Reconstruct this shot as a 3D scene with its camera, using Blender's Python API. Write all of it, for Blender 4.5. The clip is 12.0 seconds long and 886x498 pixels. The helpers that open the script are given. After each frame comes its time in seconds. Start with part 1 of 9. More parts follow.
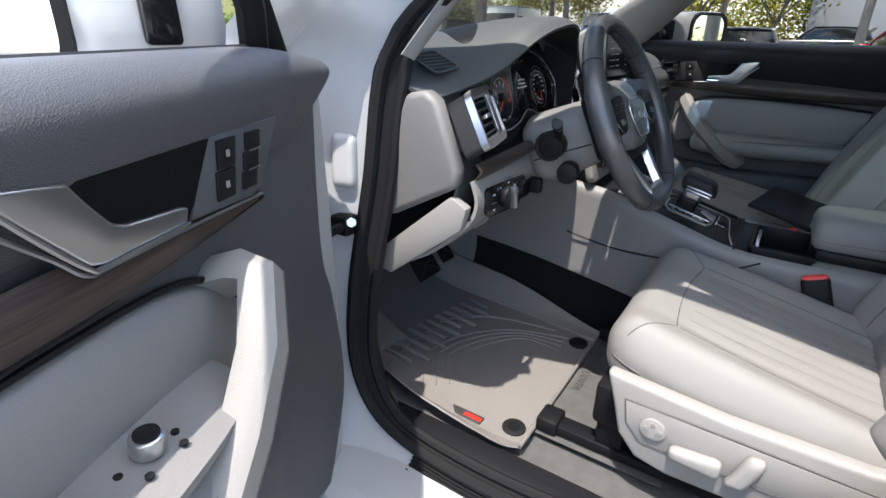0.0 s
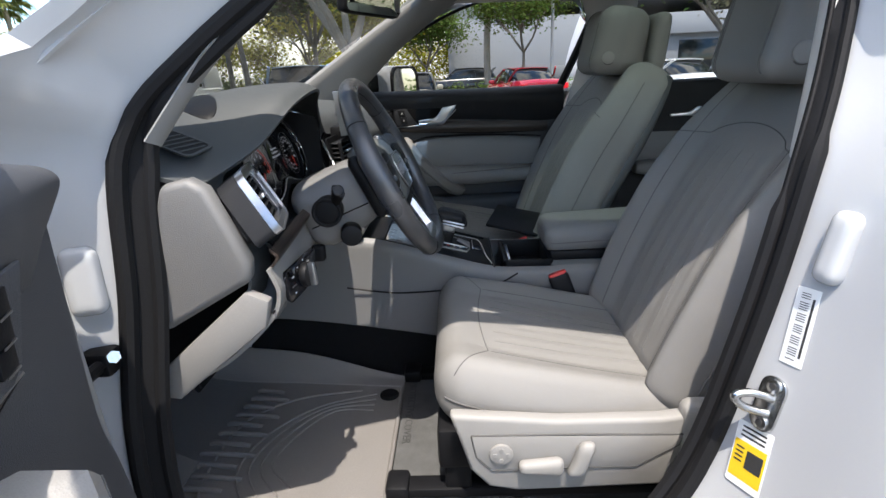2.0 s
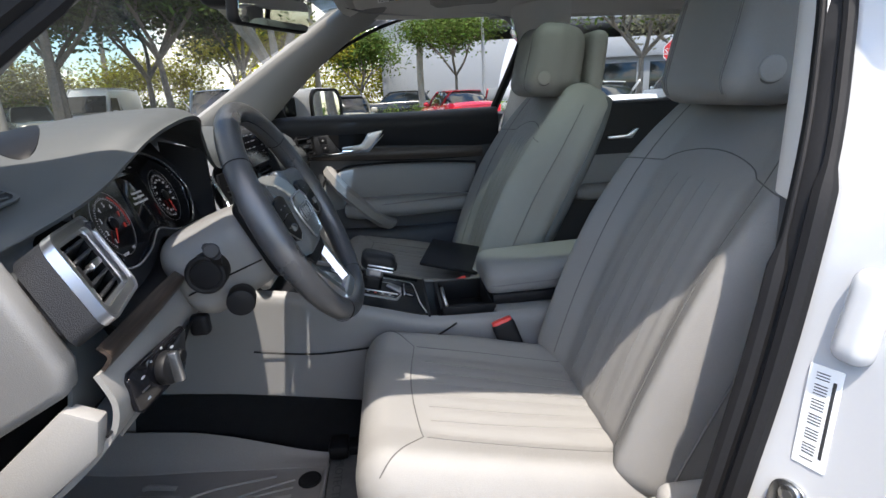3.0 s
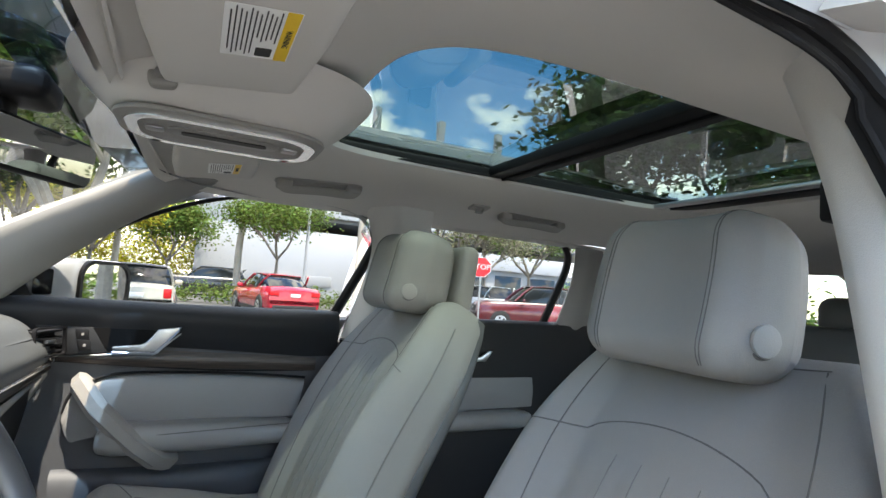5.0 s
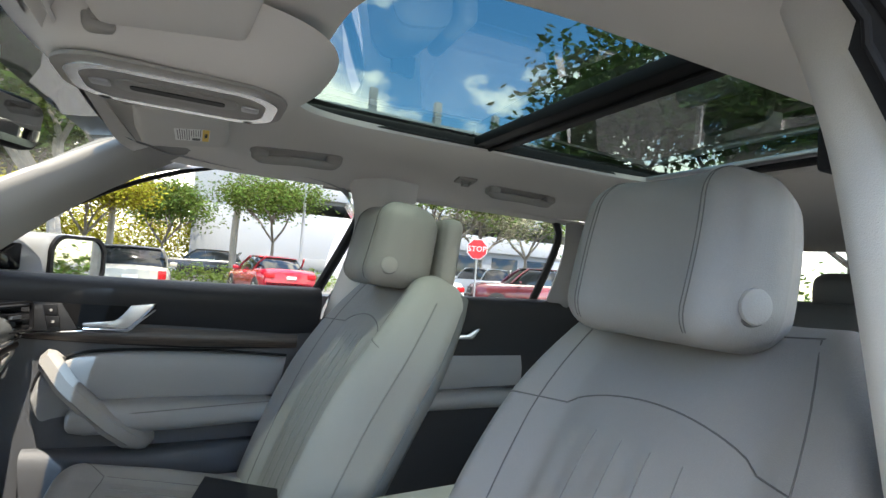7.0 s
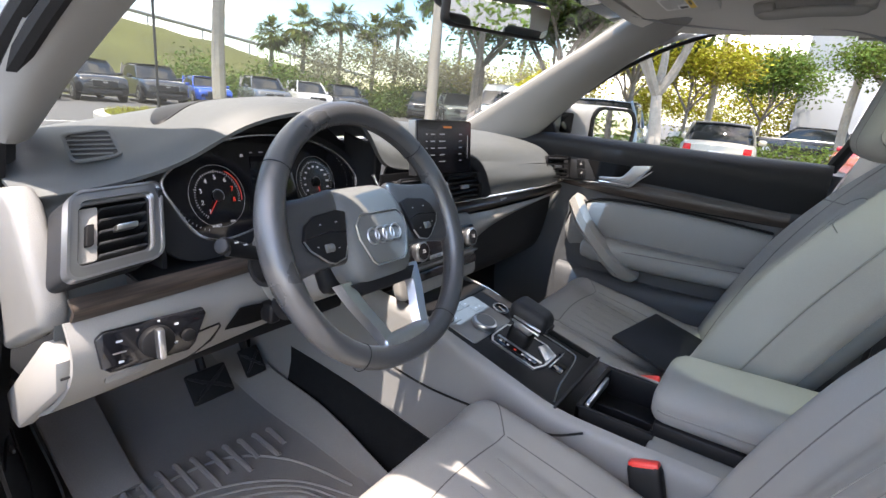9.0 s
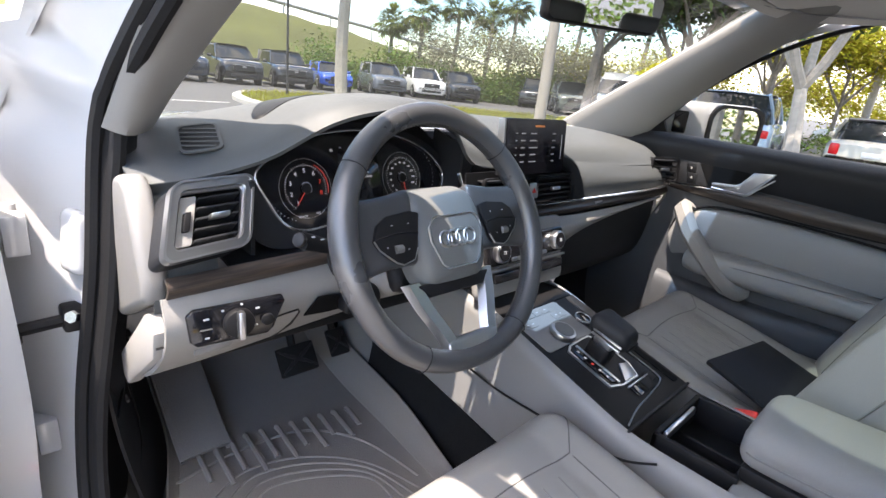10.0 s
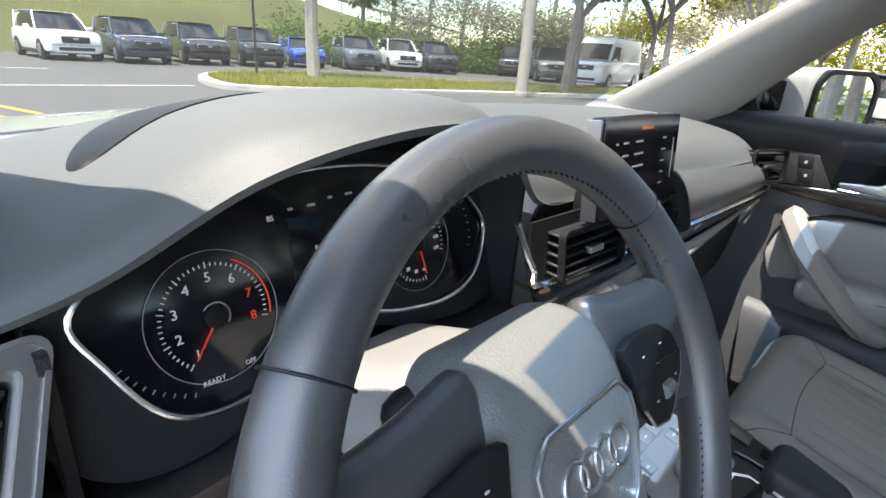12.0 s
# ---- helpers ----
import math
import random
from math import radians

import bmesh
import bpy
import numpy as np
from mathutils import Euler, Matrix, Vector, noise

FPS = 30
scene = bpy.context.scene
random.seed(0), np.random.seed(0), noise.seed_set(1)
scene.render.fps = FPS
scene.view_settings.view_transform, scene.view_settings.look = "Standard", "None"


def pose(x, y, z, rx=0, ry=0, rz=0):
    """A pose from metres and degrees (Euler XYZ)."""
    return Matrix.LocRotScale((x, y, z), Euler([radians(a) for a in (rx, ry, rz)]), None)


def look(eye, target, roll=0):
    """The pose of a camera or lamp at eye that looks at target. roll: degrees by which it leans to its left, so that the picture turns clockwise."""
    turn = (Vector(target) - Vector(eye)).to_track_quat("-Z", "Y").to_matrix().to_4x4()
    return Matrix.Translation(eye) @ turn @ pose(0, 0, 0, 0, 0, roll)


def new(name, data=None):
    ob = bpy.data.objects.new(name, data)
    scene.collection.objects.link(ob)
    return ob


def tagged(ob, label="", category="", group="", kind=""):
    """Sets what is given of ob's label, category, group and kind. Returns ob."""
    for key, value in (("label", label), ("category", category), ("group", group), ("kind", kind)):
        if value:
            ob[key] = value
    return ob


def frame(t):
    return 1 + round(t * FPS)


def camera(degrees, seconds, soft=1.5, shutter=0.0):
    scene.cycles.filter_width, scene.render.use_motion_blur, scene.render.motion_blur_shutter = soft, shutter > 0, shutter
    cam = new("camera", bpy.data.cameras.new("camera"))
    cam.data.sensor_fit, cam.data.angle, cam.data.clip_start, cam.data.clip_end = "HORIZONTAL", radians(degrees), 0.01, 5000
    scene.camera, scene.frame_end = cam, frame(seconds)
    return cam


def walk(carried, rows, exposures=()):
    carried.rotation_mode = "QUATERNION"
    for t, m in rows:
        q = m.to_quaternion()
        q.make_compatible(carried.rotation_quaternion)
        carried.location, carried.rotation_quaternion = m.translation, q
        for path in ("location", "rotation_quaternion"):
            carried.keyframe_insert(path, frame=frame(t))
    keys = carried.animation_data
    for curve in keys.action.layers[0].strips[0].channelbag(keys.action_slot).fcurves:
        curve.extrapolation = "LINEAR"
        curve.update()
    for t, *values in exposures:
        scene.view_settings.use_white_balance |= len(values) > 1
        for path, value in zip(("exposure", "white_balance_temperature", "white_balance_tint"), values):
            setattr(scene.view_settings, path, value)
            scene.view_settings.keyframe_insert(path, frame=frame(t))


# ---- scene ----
cam = camera(81.9, 12.0)
PATH = [
    (0, (-1.374, -0.238, 1.249), (0.162, 0.771, 0.461), 1.0),
    (0.5, (-1.362, -0.185, 1.265), (0.394, 0.424, 0.526), -0.2),
    (1, (-1.352, -0.156, 1.276), (0.489, 0.219, 0.592), -1.5),
    (1.5, (-1.355, -0.126, 1.275), (0.524, 0.069, 0.62), -2.2),
    (2, (-1.359, -0.114, 1.274), (0.535, -0.048, 0.636), -2.8),
    (2.5, (-1.311, -0.118, 1.269), (0.591, -0.144, 0.65), -3.1),
    (3, (-1.169, -0.148, 1.272), (0.74, -0.314, 0.7), -3.1),
    (3.5, (-1.059, -0.172, 1.274), (0.859, -0.542, 0.843), -0.7),
    (3.7, (-1.028, -0.192, 1.274), (0.892, -0.628, 0.925), -0.3),
    (5.3, (-0.792, -0.137, 1.317), (0.981, -1.034, 1.542), 4.9),
    (5.5, (-0.79, -0.138, 1.316), (0.973, -1.05, 1.562), 5.1),
    (6, (-0.783, -0.149, 1.318), (0.956, -1.1, 1.58), 5.0),
    (6.5, (-0.776, -0.157, 1.314), (0.956, -1.131, 1.541), 4.7),
    (6.7, (-0.776, -0.168, 1.303), (0.966, -1.134, 1.481), 4.2),
    (8.3, (-0.907, -0.379, 1.286), (1.024, -0.049, 0.884), 4.0),
    (8.5, (-0.917, -0.407, 1.29), (0.942, 0.17, 0.831), 4.3),
    (9, (-0.891, -0.441, 1.292), (0.722, 0.604, 0.74), 5.4),
    (9.5, (-0.864, -0.454, 1.307), (0.568, 0.81, 0.715), 6.6),
    (10, (-0.853, -0.457, 1.314), (0.499, 0.874, 0.679), 6.4),
    (10.5, (-0.855, -0.431, 1.321), (0.494, 0.884, 0.65), 5.9),
    (11, (-0.814, -0.348, 1.314), (0.547, 0.945, 0.625), 4.4),
    (11.5, (-0.669, -0.197, 1.293), (0.711, 1.071, 0.594), 3.2),
    (12, (-0.586, -0.084, 1.309), (0.788, 1.175, 0.584), 4.0),
]
walk(cam, [(t, look(eye, target, roll)) for t, eye, target, roll in PATH],
     [(0, 2.40, 6600, 11), (1.5, 2.20, 6700, 11), (2.5, 2.24, 6700, 11), (3.5, 2.95, 6700, 11), (3.7, 3.04, 6700, 11), (5.3, 3.42, 7100, 9), (6.7, 3.42, 7100, 9), (8.3, 3.44, 7100, 13), (9.5, 3.48, 7100, 16), (11.0, 3.50, 7100, 16), (12, 3.46, 6900, 11)])
# ---- sky and sun ----
SUN_DIR = Vector((-0.37, -0.03, 1.0)).normalized()
world = bpy.data.worlds.new("sky")
scene.world = world
world.use_nodes = True
wt = world.node_tree
wt.nodes.clear()
w_out = wt.nodes.new("ShaderNodeOutputWorld")
w_bg = wt.nodes.new("ShaderNodeBackground")
w_sky = wt.nodes.new("ShaderNodeTexSky")
w_sky.sky_type = "NISHITA"
w_sky.sun_disc = False
w_sky.sun_elevation = math.asin(SUN_DIR.z)
w_sky.sun_rotation = math.atan2(SUN_DIR.x, SUN_DIR.y)
w_co = wt.nodes.new("ShaderNodeTexCoord")
w_map = wt.nodes.new("ShaderNodeMapping")
w_map.inputs["Scale"].default_value = (1.0, 1.0, 2.2)
w_map.inputs["Location"].default_value = (0.35, 0.1, 0.0)
w_noise = wt.nodes.new("ShaderNodeTexNoise")
w_noise.inputs["Scale"].default_value = 2.6
w_noise.inputs["Detail"].default_value = 9.0
w_noise.inputs["Roughness"].default_value = 0.55
w_ramp = wt.nodes.new("ShaderNodeValToRGB")
w_ramp.color_ramp.elements[0].position = 0.49
w_ramp.color_ramp.elements[1].position = 0.56
w_mix = wt.nodes.new("ShaderNodeMix")
w_mix.data_type = "RGBA"
w_mix.inputs["B"].default_value = (6.2, 6.1, 6.0, 1)
wt.links.new(w_co.outputs["Generated"], w_map.inputs["Vector"])
wt.links.new(w_map.outputs["Vector"], w_noise.inputs["Vector"])
wt.links.new(w_noise.outputs["Fac"], w_ramp.inputs["Fac"])
wt.links.new(w_ramp.outputs["Color"], w_mix.inputs["Factor"])
w_hs = wt.nodes.new("ShaderNodeHueSaturation")
w_hs.inputs["Saturation"].default_value, w_hs.inputs["Value"].default_value = 1.4, 0.82
wt.links.new(w_sky.outputs["Color"], w_hs.inputs["Color"])
wt.links.new(w_hs.outputs["Color"], w_mix.inputs["A"])
wt.links.new(w_mix.outputs["Result"], w_bg.inputs["Color"])
w_bg.inputs["Strength"].default_value = 0.15
wt.links.new(w_bg.outputs["Background"], w_out.inputs["Surface"])
sun = new("sun", bpy.data.lights.new("sun", "SUN"))
sun.data.energy = 1.8
sun.data.angle = radians(0.53)
sun.data.color = (1.0, 0.95, 0.88)
sun.matrix_world = look(SUN_DIR * 50, (0, 0, 0))
# ---- materials ----
def mat(name, color, rough=0.5, metal=0.0, grain=0.0, scale=400.0, var=0.08, vscale=5.0, spec=0.5, coat=0.0, kind="noise", rand=0.0, rvar=0.08, trans=0.0, depth=0.0006, wrinkle=0.0):
    """A Principled surface with colour variation at two scales and a fine relief."""
    m = bpy.data.materials.new(name)
    m.use_nodes = True
    t = m.node_tree
    b = t.nodes["Principled BSDF"]
    co = t.nodes.new("ShaderNodeTexCoord")
    big = t.nodes.new("ShaderNodeTexNoise")
    big.inputs["Scale"].default_value, big.inputs["Detail"].default_value = vscale, 5.0
    t.links.new(co.outputs["Object"], big.inputs["Vector"])
    fine = t.nodes.new("ShaderNodeTexNoise" if kind == "noise" else "ShaderNodeTexVoronoi")
    fine.inputs["Scale"].default_value = scale
    t.links.new(co.outputs["Object"], fine.inputs["Vector"])
    fine_out = fine.outputs["Fac"] if kind == "noise" else fine.outputs["Distance"]
    hue = t.nodes.new("ShaderNodeMix")
    hue.data_type = "RGBA"
    hue.inputs["A"].default_value = (*[c * (1 - var) for c in color], 1)
    hue.inputs["B"].default_value = (*[min(1, c * (1 + var)) for c in color], 1)
    t.links.new(big.outputs["Fac"], hue.inputs["Factor"])
    last = hue.outputs["Result"]
    fm = t.nodes.new("ShaderNodeMix")
    fm.data_type, fm.blend_type = "RGBA", "MULTIPLY"
    fm.inputs["Factor"].default_value = min(1.0, var * 1.5)
    t.links.new(last, fm.inputs["A"])
    t.links.new(fine_out, fm.inputs["B"])
    last = fm.outputs["Result"]
    if rand:
        oi = t.nodes.new("ShaderNodeObjectInfo")
        hs = t.nodes.new("ShaderNodeHueSaturation")
        mr = t.nodes.new("ShaderNodeMapRange")
        mr.inputs["To Min"].default_value, mr.inputs["To Max"].default_value = 1 - rand, 1 + rand
        t.links.new(oi.outputs["Random"], mr.inputs["Value"])
        t.links.new(mr.outputs["Result"], hs.inputs["Value"])
        t.links.new(last, hs.inputs["Color"])
        last = hs.outputs["Color"]
    t.links.new(last, b.inputs["Base Color"])
    rr = t.nodes.new("ShaderNodeMapRange")
    rr.inputs["To Min"].default_value, rr.inputs["To Max"].default_value = max(0.02, rough - rvar), min(1, rough + rvar)
    t.links.new(big.outputs["Fac"], rr.inputs["Value"])
    t.links.new(rr.outputs["Result"], b.inputs["Roughness"])
    b.inputs["Metallic"].default_value = metal
    b.inputs["Specular IOR Level"].default_value = spec
    b.inputs["Coat Weight"].default_value = coat
    b.inputs["Coat Roughness"].default_value = 0.04
    b.inputs["Transmission Weight"].default_value = trans
    if grain:
        bump = t.nodes.new("ShaderNodeBump")
        bump.inputs["Strength"].default_value = grain
        bump.inputs["Distance"].default_value = depth
        t.links.new(fine_out, bump.inputs["Height"])
        t.links.new(bump.outputs["Normal"], b.inputs["Normal"])
        if wrinkle:
            wn = t.nodes.new("ShaderNodeTexNoise")
            wn.inputs["Scale"].default_value, wn.inputs["Detail"].default_value, wn.inputs["Distortion"].default_value = 16.0, 3.0, 1.2
            wb = t.nodes.new("ShaderNodeBump")
            wb.inputs["Strength"].default_value, wb.inputs["Distance"].default_value = wrinkle, 0.012
            t.links.new(co.outputs["Object"], wn.inputs["Vector"])
            t.links.new(wn.outputs["Fac"], wb.inputs["Height"])
            t.links.new(wb.outputs["Normal"], bump.inputs["Normal"])
    return m


def glass(name, tint, gloss=1.0):
    """A thin pane: tinted, with a mirror sheen at grazing angles."""
    m = bpy.data.materials.new(name)
    m.use_nodes = True
    t = m.node_tree
    t.nodes.clear()
    out = t.nodes.new("ShaderNodeOutputMaterial")
    mix = t.nodes.new("ShaderNodeMixShader")
    clear = t.nodes.new("ShaderNodeBsdfTransparent")
    clear.inputs["Color"].default_value = (*tint, 1)
    shine = t.nodes.new("ShaderNodeBsdfGlossy")
    shine.inputs["Roughness"].default_value = 0.02
    fr = t.nodes.new("ShaderNodeFresnel")
    fr.inputs["IOR"].default_value = 1.5
    k = t.nodes.new("ShaderNodeMath")
    k.operation = "MULTIPLY"
    k.inputs[1].default_value = gloss
    t.links.new(fr.outputs["Fac"], k.inputs[0])
    t.links.new(k.outputs["Value"], mix.inputs["Fac"])
    t.links.new(clear.outputs["BSDF"], mix.inputs[1])
    t.links.new(shine.outputs["BSDF"], mix.inputs[2])
    t.links.new(mix.outputs["Shader"], out.inputs["Surface"])
    return m


def glow(name, color, power):
    m = bpy.data.materials.new(name)
    m.use_nodes = True
    b = m.node_tree.nodes["Principled BSDF"]
    b.inputs["Base Color"].default_value = (*[c * 0.2 for c in color], 1)
    b.inputs["Emission Color"].default_value = (*color, 1)
    b.inputs["Emission Strength"].default_value = power
    return m


M = {
    "leather": mat("grey_leather", (0.212, 0.205, 0.195), 0.56, spec=0.3, grain=0.5, scale=900, kind="voronoi", var=0.07, vscale=9, depth=0.0006, wrinkle=0.10),
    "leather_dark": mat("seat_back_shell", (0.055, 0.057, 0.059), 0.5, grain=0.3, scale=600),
    "thread": mat("seat_thread", (0.085, 0.082, 0.078), 0.8),
    "stitch": mat("pale_thread", (0.145, 0.14, 0.132), 0.8),
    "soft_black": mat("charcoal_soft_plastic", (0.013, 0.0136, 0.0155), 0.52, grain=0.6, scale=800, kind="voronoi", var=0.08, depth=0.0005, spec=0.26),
    "dash_top": mat("slate_dash_skin", (0.062, 0.0665, 0.068), 0.55, grain=0.45, scale=1700, kind="voronoi", var=0.08, depth=0.0003, spec=0.4),
    "plastic_grey": mat("light_grey_plastic", (0.255, 0.246, 0.233), 0.55, spec=0.35, grain=0.45, scale=650, kind="voronoi", var=0.05, depth=0.0004),
    "plastic_mid": mat("mid_grey_plastic", (0.24, 0.231, 0.22), 0.5, grain=0.45, scale=650, kind="voronoi", var=0.05, depth=0.0004),
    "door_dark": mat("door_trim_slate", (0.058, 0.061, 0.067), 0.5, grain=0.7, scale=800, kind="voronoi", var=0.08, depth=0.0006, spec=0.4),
    "end_grey": mat("end_cap_grey", (0.150, 0.147, 0.142), 0.5, grain=0.5, scale=800, kind="voronoi", var=0.06, depth=0.0005),
    "door_grey": mat("door_panel_grey", (0.175, 0.174, 0.172), 0.5, grain=0.45, scale=650, kind="voronoi", var=0.05, depth=0.0004),
    "hard_black": mat("black_plastic", (0.008, 0.008, 0.009), 0.5, grain=0.25, scale=500, var=0.1, spec=0.18),
    "gloss_black": mat("gloss_black", (0.008, 0.008, 0.01), 0.08, var=0.1, rvar=0.03),
    "wheel_leather": mat("black_wheel_leather", (0.044, 0.045, 0.048), 0.30, grain=0.35, scale=2200, kind="voronoi", var=0.12, vscale=12, depth=0.0002, spec=0.65),
    "pad": mat("wheel_pad_skin", (0.104, 0.108, 0.106), 0.5, grain=0.6, scale=600, kind="voronoi", depth=0.0004),
    "chrome": mat("satin_chrome", (0.55, 0.56, 0.58), 0.30, metal=1.0, var=0.03, rvar=0.05),
    "alu": mat("brushed_aluminium", (0.45, 0.455, 0.46), 0.32, metal=1.0, var=0.05, grain=0.1, scale=1500),
    "grip_grey": mat("pull_grip_plastic", (0.215, 0.208, 0.198), 0.5, spec=0.35, grain=0.4, scale=650, kind="voronoi", var=0.05, depth=0.0004),
    "wood": None,
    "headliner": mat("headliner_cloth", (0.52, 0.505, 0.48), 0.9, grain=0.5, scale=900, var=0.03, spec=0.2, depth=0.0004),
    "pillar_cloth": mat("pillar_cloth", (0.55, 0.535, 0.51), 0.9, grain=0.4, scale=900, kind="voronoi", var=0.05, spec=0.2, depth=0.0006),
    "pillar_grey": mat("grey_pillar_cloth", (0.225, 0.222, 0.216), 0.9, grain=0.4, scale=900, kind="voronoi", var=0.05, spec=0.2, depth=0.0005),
    "console_grey": mat("console_grey_skin", (0.165, 0.163, 0.160), 0.5, grain=0.4, scale=700, kind="voronoi", var=0.06, depth=0.0004),
    "paint": mat("white_car_paint", (0.40, 0.407, 0.414), 0.24, coat=0.8, var=0.015, vscale=2, rvar=0.03),
    "seal": mat("rubber_seal", (0.013, 0.013, 0.014), 0.65, spec=0.15, grain=0.3, scale=300, var=0.2),
    "mat_rubber": mat("taupe_mat_rubber", (0.170, 0.159, 0.149), 0.6, grain=0.5, scale=380, kind="voronoi", var=0.08, vscale=14),
    "carpet": mat("grey_carpet", (0.12, 0.12, 0.118), 0.95, grain=1.0, scale=700, var=0.25, vscale=40, spec=0.1, depth=0.002),
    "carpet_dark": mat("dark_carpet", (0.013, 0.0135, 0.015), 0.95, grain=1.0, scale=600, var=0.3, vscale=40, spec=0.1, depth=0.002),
    "belt": mat("belt_webbing", (0.03, 0.03, 0.032), 0.7, grain=0.5, scale=600),
    "red": mat("red_plastic", (0.62, 0.03, 0.02), 0.35, var=0.06),
    # near-black colour painted for shade inside openings that are not modelled
    "gap_shade": mat("painted_gap_shade", (0.004, 0.004, 0.0045), 0.8, spec=0.1, var=0.1),
    "screen": mat("dark_screen", (0.006, 0.006, 0.008), 0.1, var=0.1, rvar=0.03),
    "white_print": glow("lit_dial_print", (0.9, 0.92, 1.0), 0.024),
    "red_print": glow("lit_needle", (1.0, 0.06, 0.03), 0.035),
    "amber_print": glow("lit_screen_amber", (1.0, 0.35, 0.08), 0.02),
    "dim_print": glow("dim_lit_text", (0.75, 0.8, 0.9), 0.0065),
    "plate_print": mat("pale_print", (0.40, 0.41, 0.42), 0.6),
    "sticker": mat("white_sticker", (0.78, 0.78, 0.76), 0.5, var=0.03),
    "ink": mat("black_ink", (0.03, 0.03, 0.03), 0.6),
    "yellow": mat("yellow_sticker", (0.8, 0.52, 0.02), 0.5),
    "bright_trim": mat("bright_chrome", (0.88, 0.885, 0.89), 0.22, metal=1.0, var=0.02, rvar=0.04),
    "steel": mat("bare_steel", (0.55, 0.55, 0.54), 0.28, metal=1.0, var=0.08),
    "mirror": mat("mirror_glass", (0.85, 0.86, 0.87), 0.02, metal=1.0, var=0.0, rvar=0.0),
    "ws_glass": glass("windscreen_glass", (0.345, 0.357, 0.342), 0.15),
    "side_glass": glass("side_window_glass", (0.46, 0.47, 0.46), 0.28),
    "roof_glass": glass("tinted_roof_glass", (0.105, 0.142, 0.132), 0.3),
    "band_glass": glass("blue_shade_band", (0.25, 0.40, 0.62), 0.8),
    "rear_glass": glass("tinted_rear_glass", (0.48, 0.50, 0.50), 0.6),
}


def wood_material():
    m = mat("dark_oak_trim", (0.055, 0.04, 0.032), 0.45, var=0.1)
    t = m.node_tree
    b = t.nodes["Principled BSDF"]
    co = t.nodes.new("ShaderNodeTexCoord")
    mp = t.nodes.new("ShaderNodeMapping")
    mp.inputs["Scale"].default_value = (6, 6, 160)
    n = t.nodes.new("ShaderNodeTexNoise")
    n.inputs["Scale"].default_value, n.inputs["Detail"].default_value = 3.0, 6.0
    r = t.nodes.new("ShaderNodeValToRGB")
    r.color_ramp.elements[0].position, r.color_ramp.elements[0].color = 0.35, (0.016, 0.012, 0.010, 1)
    r.color_ramp.elements[1].position, r.color_ramp.elements[1].color = 0.68, (0.050, 0.036, 0.028, 1)
    t.links.new(co.outputs["Object"], mp.inputs["Vector"])
    t.links.new(mp.outputs["Vector"], n.inputs["Vector"])
    t.links.new(n.outputs["Fac"], r.inputs["Fac"])
    t.links.new(r.outputs["Color"], b.inputs["Base Color"])
    return m


M["wood"] = wood_material()


# ---- mesh helpers ----
def finish(name, bm, material, smooth=38):
    bmesh.ops.recalc_face_normals(bm, faces=bm.faces)
    me = bpy.data.meshes.new(name)
    bm.to_mesh(me)
    bm.free()
    if smooth:
        me.polygons.foreach_set("use_smooth", [True] * len(me.polygons))
        me.set_sharp_from_angle(angle=radians(smooth))
    me.materials.append(M[material] if isinstance(material, str) else material)
    return new(name, me)


def thing(name, at, label, category, group="", kind=""):
    ob = new(name)
    ob.empty_display_size = 0.05
    ob.location = at
    return tagged(ob, label, category, group, kind)


def part(name, bm, material, parent, label="", smooth=38):
    """Links a bmesh, in world places, as one mesh under a thing or a part."""
    ob = finish(name, bm, material, smooth)
    ob.parent = parent
    if parent.type == "EMPTY":
        ob.matrix_parent_inverse = Matrix.Translation(parent.location).inverted()
    return tagged(ob, label)


def single(name, bm, material, label, category, group="", kind="", smooth=38):
    return tagged(finish(name, bm, material, smooth), label, category, group, kind)


def mix(*bms):
    """Several bmeshes of one piece joined into the first."""
    tmp = bpy.data.meshes.new("tmp")
    for b in bms[1:]:
        b.to_mesh(tmp)
        bms[0].from_mesh(tmp)
        b.free()
    bpy.data.meshes.remove(tmp)
    return bms[0]


def moved(bm, m):
    bmesh.ops.transform(bm, matrix=m, verts=bm.verts)
    return bm


def box(x0, x1, y0, y1, z0, z1, bev=0.003, seg=2):
    bm = bmesh.new()
    bmesh.ops.create_cube(bm, size=1)
    for v in bm.verts:
        v.co = ((x0 + x1) / 2 + v.co.x * (x1 - x0), (y0 + y1) / 2 + v.co.y * (y1 - y0), (z0 + z1) / 2 + v.co.z * (z1 - z0))
    if bev:
        bmesh.ops.bevel(bm, geom=bm.edges[:], offset=bev, segments=seg, affect="EDGES", profile=0.5, clamp_overlap=True)
    return bm


def soft(half, r, n=14, deform=None, m=None):
    """A rounded box of half sizes and corner radius; deform bends its points. Gives the bmesh and the map from its flat faces."""
    hx, hy, hz = half
    r = min(r, hx, hy, hz)

    def place(q):
        core = Vector((max(-hx + r, min(hx - r, q.x)), max(-hy + r, min(hy - r, q.y)), max(-hz + r, min(hz - r, q.z))))
        d = q - core
        p = core + d.normalized() * r if d.length > 1e-9 else q.copy()
        p = deform(p) if deform else p
        return m @ p if m else p

    bm = bmesh.new()
    bmesh.ops.create_cube(bm, size=2)
    bmesh.ops.subdivide_edges(bm, edges=bm.edges[:], cuts=n - 1, use_grid_fill=True)
    for v in bm.verts:
        v.co = place(Vector((v.co.x * hx, v.co.y * hy, v.co.z * hz)))
    return bm, place


